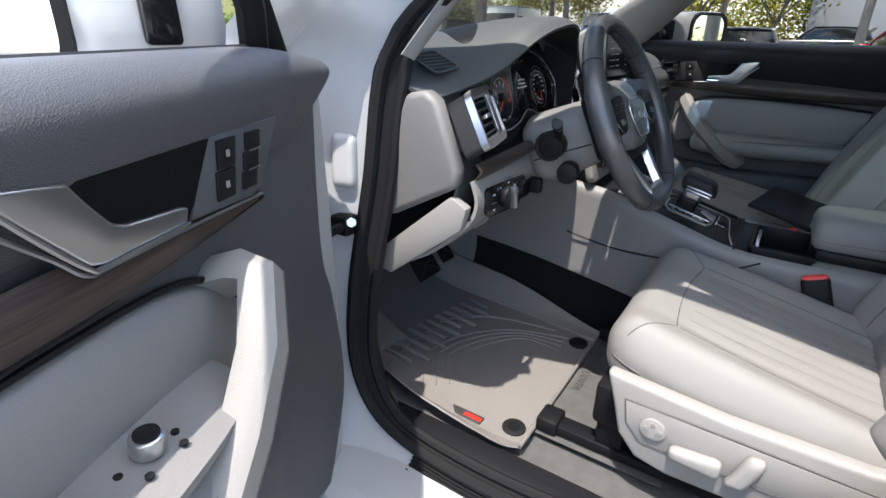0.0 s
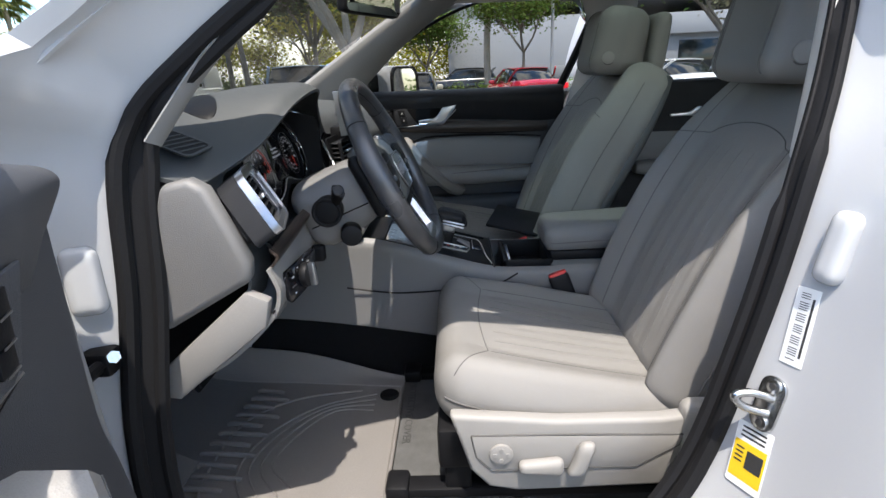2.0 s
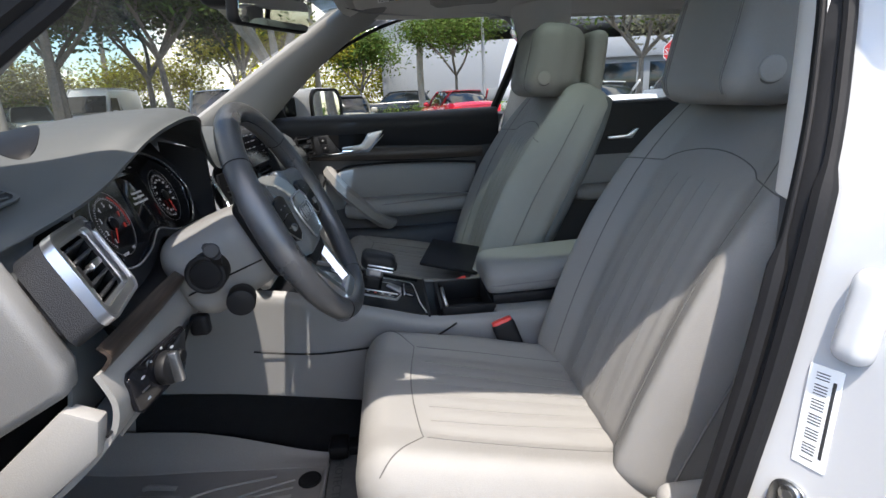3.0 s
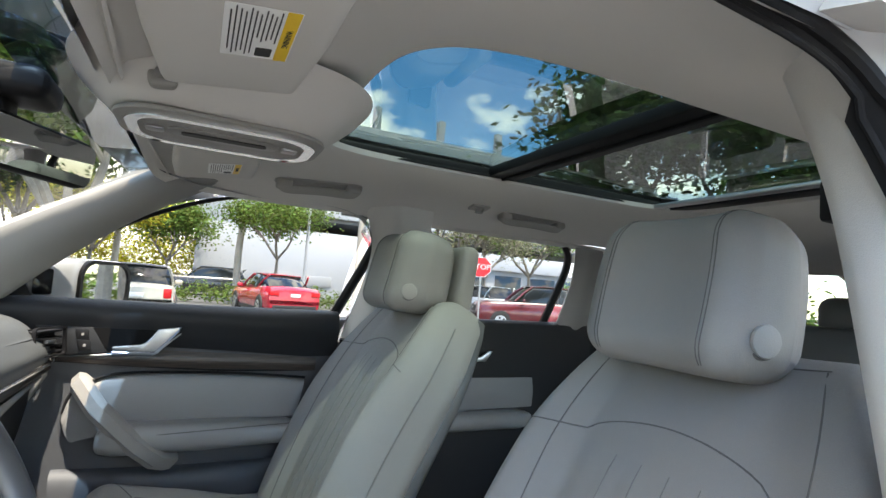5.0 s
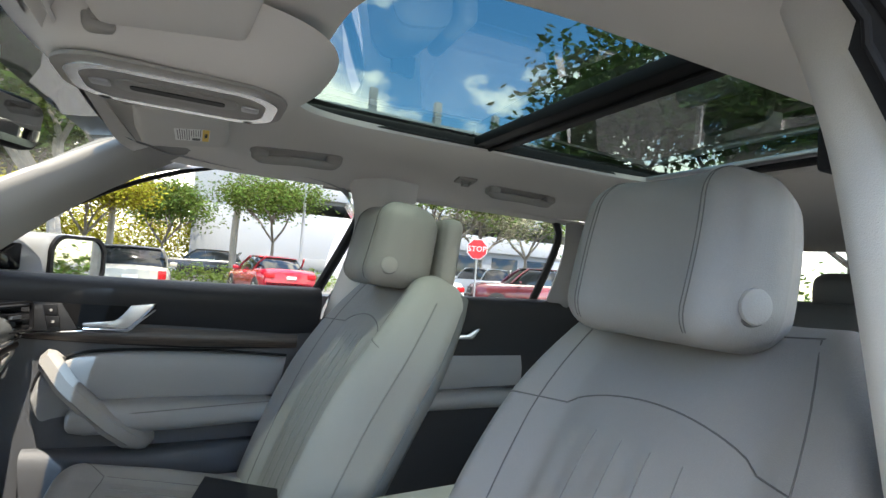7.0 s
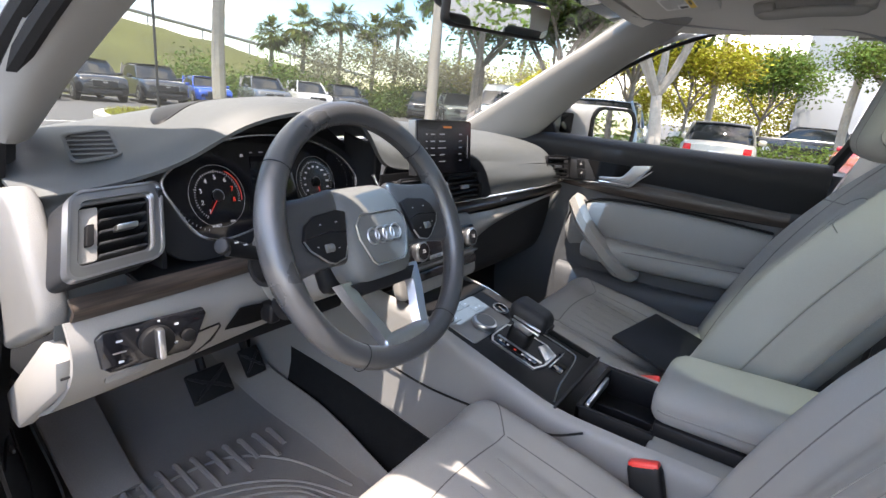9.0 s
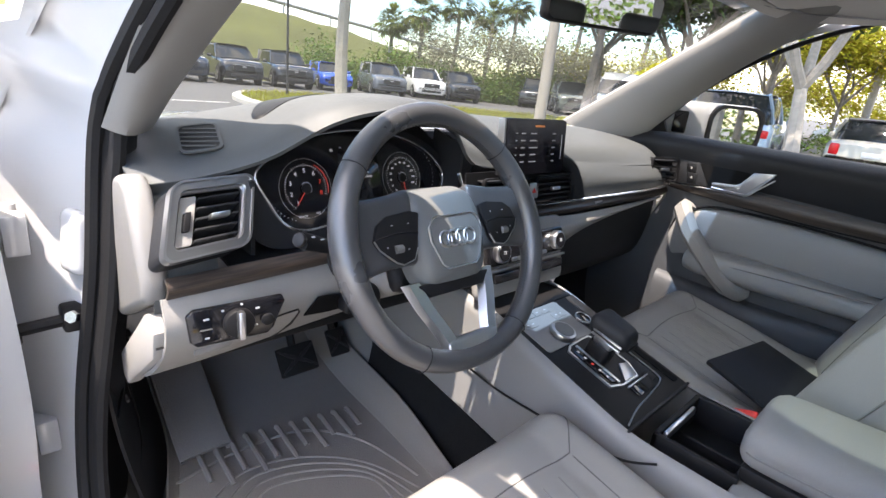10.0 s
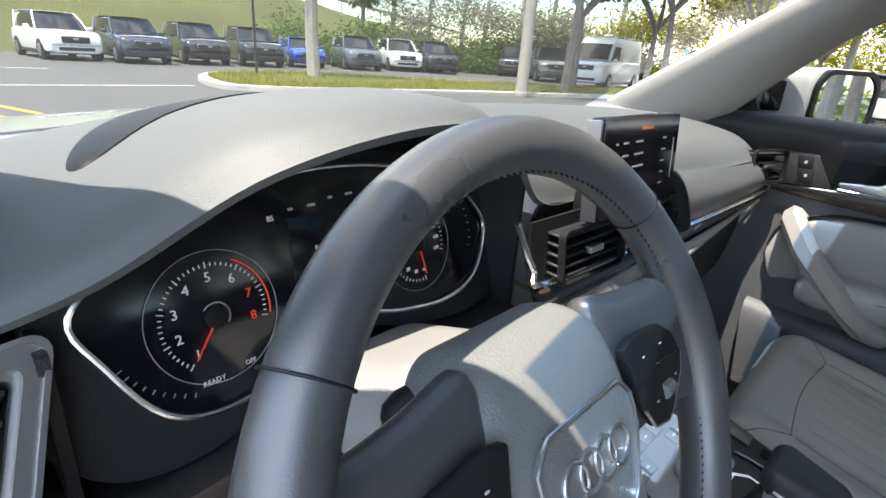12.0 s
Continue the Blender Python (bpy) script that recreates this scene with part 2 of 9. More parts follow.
def loft(rings, caps=True, closed=True):
    bm = bmesh.new()
    rows = [[bm.verts.new(p) for p in ring] for ring in rings]
    k = len(rows[0])
    for a, b in zip(rows, rows[1:]):
        for i in range(k if closed else k - 1):
            j = (i + 1) % k
            try:
                bm.faces.new((a[i], a[j], b[j], b[i]))
            except ValueError:
                pass
    if caps and closed:
        for ring in (rows[0], rows[-1]):
            try:
                bm.faces.new(ring)
            except ValueError:
                pass
    bmesh.ops.remove_doubles(bm, verts=bm.verts, dist=1e-6)
    return bm


def spline(points, n, closed=False):
    """n points spread along a Catmull-Rom curve through the points."""
    p = [Vector(q) for q in points]
    k = len(p)
    out = []
    spans = k if closed else k - 1
    for i in range(n):
        u = spans * i / (n if closed else n - 1)
        a = min(int(u), spans - 1)
        f = u - a
        get = (lambda j: p[j % k]) if closed else (lambda j: p[max(0, min(k - 1, j))])
        q0, q1, q2, q3 = get(a - 1), get(a), get(a + 1), get(a + 2)
        out.append(0.5 * (2 * q1 + (q2 - q0) * f + (2 * q0 - 5 * q1 + 4 * q2 - q3) * f * f + (3 * q1 - q0 - 3 * q2 + q3) * f ** 3))
    return out


def skin(rows, nu=24, nv=24, thick=0.0, closed=False):
    """A smooth sheet through rows of control points, with some thickness."""
    across = [spline(r, nv, closed) for r in rows]
    cols = [spline([r[i] for r in across], nu) for i in range(nv)]
    rings = [[cols[i][j] for i in range(nv)] for j in range(nu)]
    bm = loft(rings, caps=False, closed=closed)
    if thick:
        bmesh.ops.recalc_face_normals(bm, faces=bm.faces)
        bmesh.ops.solidify(bm, geom=bm.faces[:], thickness=thick)
    return bm


def tube(path, r, k=10, closed=False, caps=True, flat=1.0):
    """A round bar along a path; r is a number or a function of 0 to 1."""
    p = [Vector(q) for q in path]
    n = len(p)
    rings = []
    side = None
    for i, q in enumerate(p):
        t = (p[(i + 1) % n] - p[i - 1]) if closed else (p[min(i + 1, n - 1)] - p[max(i - 1, 0)])
        t.normalize()
        if side is None:
            side = t.orthogonal().normalized()
        side = (side - t * side.dot(t)).normalized()
        up = t.cross(side)
        rad = r(i / max(1, n - 1)) if callable(r) else r
        rings.append([q + (side * math.cos(a) + up * math.sin(a) * flat) * rad for a in [2 * math.pi * j / k for j in range(k)]])
    if closed:
        rings.append(rings[0])
    return loft(rings, caps and not closed)


def disc(centre, normal, r, h, k=32, bev=0.0):
    """A short round bar, standing on centre along normal."""
    bm = bmesh.new()
    bmesh.ops.create_cone(bm, cap_ends=True, segments=k, radius1=r, radius2=r, depth=h)
    if bev:
        rim = [e for e in bm.edges if e.calc_face_angle(0) > 1.0]
        bmesh.ops.bevel(bm, geom=rim, offset=bev, segments=2, affect="EDGES", profile=0.5, clamp_overlap=True)
    q = Vector(normal).to_track_quat("Z", "Y").to_matrix().to_4x4()
    return moved(bm, Matrix.Translation(Vector(centre) + Vector(normal).normalized() * h / 2) @ q)


def ring(centre, normal, r, w, k=40):
    u = Vector(normal).normalized().orthogonal().normalized()
    v = Vector(normal).normalized().cross(u)
    return tube([Vector(centre) + (u * math.cos(a) + v * math.sin(a)) * r for a in [2 * math.pi * i / k for i in range(k)]], w, 8, closed=True)


def plate(outline, depth, m, bev=0.0, seg=2):
    """A flat outline (x, y) given some depth along its own z, laid by m."""
    bm = bmesh.new()
    f = bm.faces.new([bm.verts.new((x, y, 0)) for x, y in outline])
    g = bmesh.ops.extrude_face_region(bm, geom=[f])
    bmesh.ops.translate(bm, vec=(0, 0, depth), verts=[v for v in g["geom"] if isinstance(v, bmesh.types.BMVert)])
    if bev:
        bmesh.ops.recalc_face_normals(bm, faces=bm.faces)
        rim = [e for e in bm.edges if len(e.link_faces) == 2 and e.calc_face_angle(0) > 0.9]
        bmesh.ops.bevel(bm, geom=rim, offset=bev, segments=seg, affect="EDGES", profile=0.5, clamp_overlap=True)
    return moved(bm, m)


def round_rect(w, h, r, k=5):
    out = []
    for cx, cy, a0 in ((w / 2 - r, h / 2 - r, 0), (-w / 2 + r, h / 2 - r, 90), (-w / 2 + r, -h / 2 + r, 180), (w / 2 - r, -h / 2 + r, 270)):
        out += [(cx + r * math.cos(radians(a0 + 90 * i / k)), cy + r * math.sin(radians(a0 + 90 * i / k))) for i in range(k + 1)]
    return out


def frame_plate(outer, inner, depth, m):
    """A flat frame between two outlines of as many points."""
    k = len(outer)
    rings = [[Vector((x, y, z)) for x, y in o] for o, z in ((outer, 0), (outer, depth), (inner, depth), (inner, 0), (outer, 0))]
    return moved(loft(rings, caps=False), m)


def text_bm(words, size, m, depth=0.0004):
    c = bpy.data.curves.new("text", "FONT")
    c.body, c.size, c.extrude, c.align_x, c.align_y = words, size, depth, "CENTER", "CENTER"
    c.resolution_u = 2
    ob = bpy.data.objects.new("text", c)
    me = ob.to_mesh()
    bm = bmesh.new()
    bm.from_mesh(me)
    ob.to_mesh_clear()
    bpy.data.objects.remove(ob)
    bpy.data.curves.remove(c)
    return moved(bm, m)


def facing(at, normal, up=(0, 0, 1)):
    """The pose whose z is normal, and whose y is as near to up as can be."""
    z = Vector(normal).normalized()
    x = Vector(up).cross(z).normalized()
    y = z.cross(x)
    return Matrix.Translation(at) @ Matrix((x, y, z)).transposed().to_4x4()
# ---- the car's shell: x to its right, y ahead, the wheel's hub over y = 0 ----
def oval(hx, hy, cy, n=5.0, k=96):
    out = []
    for i in range(k):
        a = 2 * math.pi * i / k
        c, s = math.cos(a), math.sin(a)
        out.append((hx * math.copysign(abs(c) ** (2 / n), c), cy + hy * math.copysign(abs(s) ** (2 / n), s)))
    return out


def roof_ring(hx, hy, cy, side, front, back, n=5.0):
    pts = []
    for x, y in oval(hx, hy, cy, n):
        f = (y - (cy - hy)) / (2 * hy)
        along = back + (front - back) * f
        u = abs(x) / hx
        pts.append(Vector((x, y, along + (side - along) * u ** 3)))
    return pts


def build_roof():
    # cloth headliner with the opening of the glass roof
    rings = [roof_ring(0.612, 1.14, -1.165, 1.512, 1.530, 1.47, 11), roof_ring(0.590, 1.12, -1.165, 1.530, 1.545, 1.49, 10), roof_ring(0.545, 1.06, -1.17, 1.560, 1.556, 1.52, 6),
             roof_ring(0.43, 0.76, -0.97, 1.585, 1.575, 1.56, 6), roof_ring(0.325, 0.575, -0.895, 1.598, 1.594, 1.585, 6), roof_ring(0.312, 0.56, -0.895, 1.606, 1.602, 1.594, 6), roof_ring(0.310, 0.557, -0.895, 1.618, 1.614, 1.606, 6)]
    bm = loft(rings, caps=False)
    bmesh.ops.recalc_face_normals(bm, faces=bm.faces)
    single("ceiling", bm, "headliner", "light grey cloth headliner of a car", "headliner", kind="structure")
    shell = loft([roof_ring(0.62, 1.16, -1.17, 1.518, 1.54, 1.48, 6), roof_ring(0.66, 1.20, -1.19, 1.56, 1.57, 1.50, 6), roof_ring(0.60, 1.12, -1.16, 1.61, 1.60, 1.56, 5), roof_ring(0.35, 0.60, -0.895, 1.655, 1.645, 1.63, 6)], caps=False)
    single("roof_panel", shell, "paint", "white painted steel roof panel of a car", "car roof", kind="structure")
    roof = thing("glass_roof", (0, -0.9, 1.62), "tinted panoramic glass roof with black cross bar and frame", "sunroof")
    part("front_pane", skin([[(-0.36, -0.31, 1.634), (0, -0.31, 1.642), (0.36, -0.31, 1.634)], [(-0.36, -0.845, 1.642), (0, -0.845, 1.650), (0.36, -0.845, 1.642)]], 6, 12), "roof_glass", roof, "tinted front glass panel")
    part("rear_pane", skin([[(-0.36, -0.86, 1.642), (0, -0.86, 1.650), (0.36, -0.86, 1.642)], [(-0.36, -1.50, 1.630), (0, -1.50, 1.638), (0.36, -1.50, 1.630)]], 6, 12), "roof_glass", roof, "tinted rear glass panel")
    part("cross_bar", box(-0.35, 0.35, -0.875, -0.79, 1.614, 1.640, 0.006), "hard_black", roof, "black cross bar")
    part("cross_bar_seal", box(-0.34, 0.34, -0.838, -0.828, 1.608, 1.616, 0.002), "seal", roof)
    for s in (-1, 1):
        part("side_rail", box(s * 0.325 - 0.014, s * 0.325 + 0.014, -1.44, -0.36, 1.612, 1.636, 0.004), "hard_black", roof, "black guide rail")
        part("rail_lip", box(s * 0.310 - 0.003, s * 0.310 + 0.003, -1.42, -0.38, 1.612, 1.618, 0.001), "hard_black", roof)
    part("rear_frame", box(-0.33, 0.33, -1.46, -1.40, 1.604, 1.630, 0.004), "hard_black", roof)
    part("blind_bar", box(-0.31, 0.31, -1.385, -1.355, 1.606, 1.618, 0.004), "alu", roof, "silver end bar of the roof blind")


SEAL = [(-0.706, 0.300, 1.21), (-0.690, 0.205, 1.315), (-0.655, 0.0, 1.450), (-0.620, -0.20, 1.515), (-0.602, -0.42, 1.525), (-0.615, -0.55, 1.495), (-0.648, -0.598, 1.39), (-0.690, -0.578, 1.28), (-0.732, -0.538, 1.15),
        (-0.750, -0.492, 0.93), (-0.760, -0.425, 0.70), (-0.768, -0.31, 0.57), (-0.772, -0.08, 0.525), (-0.775, 0.12, 0.518), (-0.774, 0.27, 0.545), (-0.766, 0.345, 0.64), (-0.752, 0.352, 0.80), (-0.726, 0.328, 1.0)]


def opening(s, out, depth, n=128):
    """The door opening's edge, moved outwards in its plane by out and sideways by depth."""
    base = spline([(s * -x, y, z) for x, y, z in SEAL], n, closed=True)
    mid = Vector((s * 0.70, -0.10, 1.02))
    pts = []
    for i, p in enumerate(base):
        t = (base[(i + 1) % n] - base[i - 1]).normalized()
        o = t.cross(Vector((s, 0, 0))).normalized()
        if o.dot(p - mid) < 0:
            o = -o
        front = max(0.0, min(1.0, (o.y - 0.3) / 0.6))
        back = max(0.0, min(1.0, (-o.y - 0.3) / 0.6))
        low = max(0.0, -o.z)
        k = out * (1 + 0.9 * front - 0.45 * back) * (0.62 if o.z > 0.45 else 1.0 if o.z < 0.25 else 1 - 0.38 * (o.z - 0.25) / 0.2)
        d = depth * (1 + 0.35 * low + 0.15 * front + 0.5 * back) * (0.55 if o.z > 0.6 else 1)
        pts.append(p + o * k + Vector((s * d, 0, 0)))
    return pts


def build_side(s):
    side = "driver" if s < 0 else "passenger"
    jamb = loft([opening(s, 0.0, -0.012), opening(s, 0.012, 0.0), opening(s, 0.035, 0.012), opening(s, 0.06, 0.045), opening(s, 0.085, 0.075), opening(s, 0.095, 0.115), opening(s, 0.115, 0.13)], caps=False)
    single("door_frame_" + side, jamb, "paint", "white painted door opening of a car", "door frame", kind="structure")
    rubber = None if s > 0 else thing("door_seal", (s * 0.75, -0.1, 0.55), "black rubber seal round a car door opening", "door seal", "door seals")
    if rubber:
        part("outer_bead", tube(opening(s, 0.006, 0.004), lambda f: 0.0065 if 0.08 < f < 0.44 else 0.011, 8, closed=True), "seal", rubber)
        part("inner_bead", tube(opening(s, -0.012, -0.010), lambda f: 0.003 if 0.08 < f < 0.46 else 0.010, 8, closed=True), "seal", rubber)
        part("flange_strip", loft([opening(s, 0.014, 0.006), opening(s, 0.004, 0.001), opening(s, -0.010, -0.008), opening(s, -0.006, -0.018)], caps=False), "seal", rubber)
    # front pillar: trim inside, painted outside
    w0, w1 = Vector((s * 0.615, 0.50, 1.215)), Vector((s * 0.530, -0.03, 1.537))
    b0, b1 = Vector((s * 0.682, 0.280, 1.205)), Vector((s * 0.612, -0.08, 1.490))
    rows = []
    for f in (0, 0.25, 0.5, 0.75, 1.0, 1.22):
        a, b = w0.lerp(w1, f), b0.lerp(b1, f)
        b += (Vector((0, 0.02, 0.028)) if s < 0 else Vector((0, 0, 0.018))) * math.sin(max(0, min(1, f)) * math.pi)
        if f > 1:
            a.z, b.z = 1.560, 1.535
        c = a.lerp(b, 0.5) + Vector((-s * 0.018, -0.012, -0.004))
        rows.append([a + Vector((s * 0.03, 0.02, 0.01)), a, c, b, b + Vector((s * 0.03, 0.0, 0.01))])
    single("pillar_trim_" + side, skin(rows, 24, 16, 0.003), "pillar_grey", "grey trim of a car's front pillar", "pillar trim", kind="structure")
    outer = []
    for f in (0, 0.33, 0.66, 1.0):
        a = Vector((s * 0.665, 0.66, 1.20)).lerp(Vector((s * 0.565, -0.02, 1.568)), f) if s < 0 else Vector((0.672, 0.50, 1.20)).lerp(Vector((0.605, -0.03, 1.553)), f)
        b = Vector((s * 0.80, 0.47, 1.20)).lerp(Vector((s * 0.668, -0.09, 1.535)), f) + Vector((0, 0.03, 0.03)) * math.sin(f * math.pi)
        outer.append([a, a.lerp(b, 0.35) + Vector((s * 0.012, 0.0, 0.022)), a.lerp(b, 0.75) + Vector((s * 0.016, 0, 0.010)), b])
    single("pillar_" + side, skin(outer, 20, 12, 0.004), "paint", "white painted front pillar of a car", "car pillar", kind="structure")
    # middle pillar
    up = [[(s * 0.600, -0.56, 1.535), (s * 0.520, -0.635, 1.540), (s * 0.545, -0.745, 1.540)], [(s * 0.642, -0.600, 1.40), (s * 0.560, -0.640, 1.40), (s * 0.585, -0.745, 1.40)],
          [(s * 0.706, -0.548, 1.15), (s * 0.622, -0.600, 1.15), (s * 0.655, -0.73, 1.15)]]
    single("middle_pillar_trim_" + side, skin(up, 20, 12, 0.004), "pillar_cloth" if s < 0 else "headliner", "pale grey upper trim of a car's middle pillar", "pillar trim", kind="structure")
    low = [[(s * 0.708, -0.548, 1.145), (s * 0.626, -0.605, 1.145), (s * 0.665, -0.725, 1.145)], [(s * 0.735, -0.50, 0.90), (s * 0.655, -0.60, 0.90), (s * 0.70, -0.73, 0.90)], [(s * 0.748, -0.43, 0.70), (s * 0.69, -0.57, 0.70), (s * 0.73, -0.75, 0.70)],
           [(s * 0.752, -0.34, 0.60), (s * 0.735, -0.5, 0.56), (s * 0.75, -0.75, 0.54)]]
    # same trim on both sides: passenger shade is put in as a blacker colour
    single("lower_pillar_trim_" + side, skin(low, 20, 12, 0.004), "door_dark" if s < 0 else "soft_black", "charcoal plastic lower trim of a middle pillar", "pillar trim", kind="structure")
    single("kick_trim_" + side, skin([[(s * 0.700, 0.292, 1.20), (s * 0.665, 0.33, 1.20)], [(s * 0.718, 0.316, 1.0), (s * 0.68, 0.36, 1.0)], [(s * 0.730, 0.326, 0.90), (s * 0.69, 0.38, 0.90)], [(s * 0.742, 0.342, 0.80), (s * 0.69, 0.42, 0.80)], [(s * 0.758, 0.340, 0.66), (s * 0.69, 0.48, 0.64)], [(s * 0.766, 0.255, 0.560), (s * 0.69, 0.50, 0.50)]], 28, 8, 0.003),
           "soft_black", "dark plastic kick panel beside the footwell", "kick panel", kind="structure")
    sill = skin([[(s * 0.766, 0.27, 0.550), (s * 0.73, 0.29, 0.53), (s * 0.68, 0.33, 0.50)], [(s * 0.768, 0.0, 0.525), (s * 0.73, 0.0, 0.524), (s * 0.675, 0.0, 0.50)], [(s * 0.762, -0.30, 0.560), (s * 0.72, -0.30, 0.535), (s * 0.675, -0.30, 0.50)], [(s * 0.76, -0.6, 0.58), (s * 0.72, -0.6, 0.545), (s * 0.675, -0.6, 0.50)]], 20, 10, 0.004)
    single("sill_trim_" + side, sill, "soft_black", "dark plastic sill trim of a car", "sill", kind="structure")
    plate_ = thing("sill_step", (s * 0.82, 0.0, 0.50), "black ribbed plastic step plate on a white sill", "sill plate", "sill plates")
    levels = [opening(s, o, d) for o, d in ((0.022, 0.006), (0.035, 0.012), (0.0475, 0.0285), (0.06, 0.045), (0.0725, 0.060))]
    low_i = [i for i in range(128) if levels[2][i].z < 0.54 and levels[2][i].y < 0.22]
    rise = Vector((s * 0.003, 0, 0.004))
    sheet = loft([[levels[k][i] + rise for i in low_i] for k in range(5)], caps=False, closed=False)
    bmesh.ops.recalc_face_normals(sheet, faces=sheet.faces)
    bmesh.ops.solidify(sheet, geom=sheet.faces[:], thickness=0.003)
    part("tread", sheet, "hard_black", plate_)
    for k in range(9):
        f = 0.25 + 3.5 * k / 8
        a_, u = int(f), f - int(f)
        part("rib", tube([levels[a_][i].lerp(levels[min(4, a_ + 1)][i], u) + rise * 1.5 for i in low_i], 0.0022, 5), "seal", plate_)
    # body side below and ahead of the door
    rock = skin([[(s * 0.80, 0.62, 0.50), (s * 0.90, 0.62, 0.47), (s * 0.92, 0.62, 0.32)], [(s * 0.80, -0.2, 0.485), (s * 0.90, -0.2, 0.47), (s * 0.92, -0.2, 0.32)], [(s * 0.80, -1.5, 0.485), (s * 0.90, -1.5, 0.47), (s * 0.92, -1.5, 0.32)]], 10, 8, 0.004)
    single("rocker_panel_" + side, rock, "paint", "white painted rocker panel of a car", "rocker panel", kind="structure")
    fend = skin([[(s * 0.89, 0.56, 0.45), (s * 0.92, 0.60, 0.75), (s * 0.90, 0.58, 1.05), (s * 0.82, 0.56, 1.14), (s * 0.70, 0.72, 1.17)], [(s * 0.91, 1.0, 0.45), (s * 0.94, 1.0, 0.75), (s * 0.91, 1.0, 1.02), (s * 0.80, 1.0, 1.10), (s * 0.68, 1.05, 1.12)], [(s * 0.90, 2.0, 0.45), (s * 0.92, 2.0, 0.7), (s * 0.88, 2.0, 0.90), (s * 0.78, 2.0, 0.96), (s * 0.66, 2.0, 0.98)]], 16, 20, 0.004)
    single("fender_" + side, fend, "paint", "white painted front fender of a car", "fender", kind="structure")
    hinge_wall = skin([[(s * 0.76, 0.44, 0.45), (s * 0.76, 0.44, 1.22)], [(s * 0.84, 0.56, 0.45), (s * 0.82, 0.54, 1.20)]], 8, 8, 0.004)
    single("hinge_pillar_" + side, hinge_wall, "paint", "white painted hinge pillar of a car", "car pillar", kind="structure")


def build_shell():
    floor_ = skin([[(-0.70, 1.05, 0.78), (0, 1.05, 0.80), (0.70, 1.05, 0.78)], [(-0.70, 0.80, 0.60), (0, 0.80, 0.62), (0.70, 0.80, 0.60)], [(-0.70, 0.45, 0.505), (0, 0.45, 0.51), (0.70, 0.45, 0.505)], [(-0.70, -0.3, 0.49), (0, -0.3, 0.49), (0.70, -0.3, 0.49)],
                   [(-0.70, -1.0, 0.49), (0, -1.0, 0.49), (0.70, -1.0, 0.49)], [(-0.70, -2.4, 0.55), (0, -2.4, 0.55), (0.70, -2.4, 0.55)]], 30, 12, 0.02)
    single("floor", floor_, "carpet", "grey carpeted car floor", "car floor", kind="structure")
    fire = skin([[(-0.76, 1.06, 0.5), (0, 1.06, 0.5), (0.76, 1.06, 0.5)], [(-0.76, 0.98, 1.12), (0, 1.02, 1.12), (0.76, 0.98, 1.12)]], 6, 8, 0.02)
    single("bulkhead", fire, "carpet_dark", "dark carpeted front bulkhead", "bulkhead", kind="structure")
    hood = skin([[(-0.70, 1.03, 1.12), (0, 1.12, 1.14), (0.70, 1.03, 1.12)], [(-0.70, 1.5, 1.08), (0, 1.5, 1.11), (0.70, 1.5, 1.08)], [(-0.68, 2.05, 0.95), (0, 2.05, 0.98), (0.68, 2.05, 0.95)]], 14, 16, 0.006)
    single("hood", hood, "paint", "white painted hood of a car", "car hood", kind="structure")
    # windscreen
    ws = skin([[(-0.64, 0.60, 1.19), (-0.40, 0.90, 1.155), (0, 1.0, 1.14), (0.40, 0.90, 1.155), (0.64, 0.60, 1.19)], [(-0.60, 0.30, 1.375), (-0.38, 0.48, 1.37), (0, 0.55, 1.37), (0.38, 0.48, 1.37), (0.60, 0.30, 1.375)],
               [(-0.545, -0.075, 1.562), (-0.35, -0.035, 1.576), (0, -0.015, 1.580), (0.35, -0.035, 1.576), (0.545, -0.075, 1.562)]], 24, 24)
    w = single("windscreen", ws, "ws_glass", "clear laminated car windscreen", "windscreen", kind="structure")
    w.visible_shadow = False
    single("windscreen_band", skin([[(-0.53, 0.02, 1.528), (0, 0.085, 1.552), (0.53, 0.02, 1.528)], [(-0.53, -0.06, 1.556), (0, -0.010, 1.577), (0.53, -0.06, 1.556)]], 4, 12), "band_glass", "blue tinted shade band at the top of a windscreen", "shade band", kind="structure")
    header = skin([[(-0.56, -0.050, 1.560), (0, -0.008, 1.577), (0.56, -0.050, 1.560)], [(-0.56, -0.065, 1.530), (0, -0.040, 1.532), (0.56, -0.065, 1.530)]], 5, 16, 0.004)
    single("header_trim", header, "headliner", "grey cloth header above a windscreen", "header", kind="structure")
    # back of the cabin
    hatch = thing("rear_hatch", (0, -2.45, 0.55), "closed rear hatch with tinted window and dark trim", "car hatch")
    part("lower_trim", skin([[(-0.66, -2.40, 0.55), (0, -2.50, 0.55), (0.66, -2.40, 0.55)], [(-0.66, -2.42, 1.20), (0, -2.52, 1.20), (0.66, -2.42, 1.20)]], 8, 12, 0.02), "hard_black", hatch)
    part("window", skin([[(-0.60, -2.42, 1.20), (0, -2.52, 1.20), (0.60, -2.42, 1.20)], [(-0.50, -2.28, 1.49), (0, -2.36, 1.50), (0.50, -2.28, 1.49)]], 8, 12), "rear_glass", hatch, "tinted rear window").visible_shadow = False
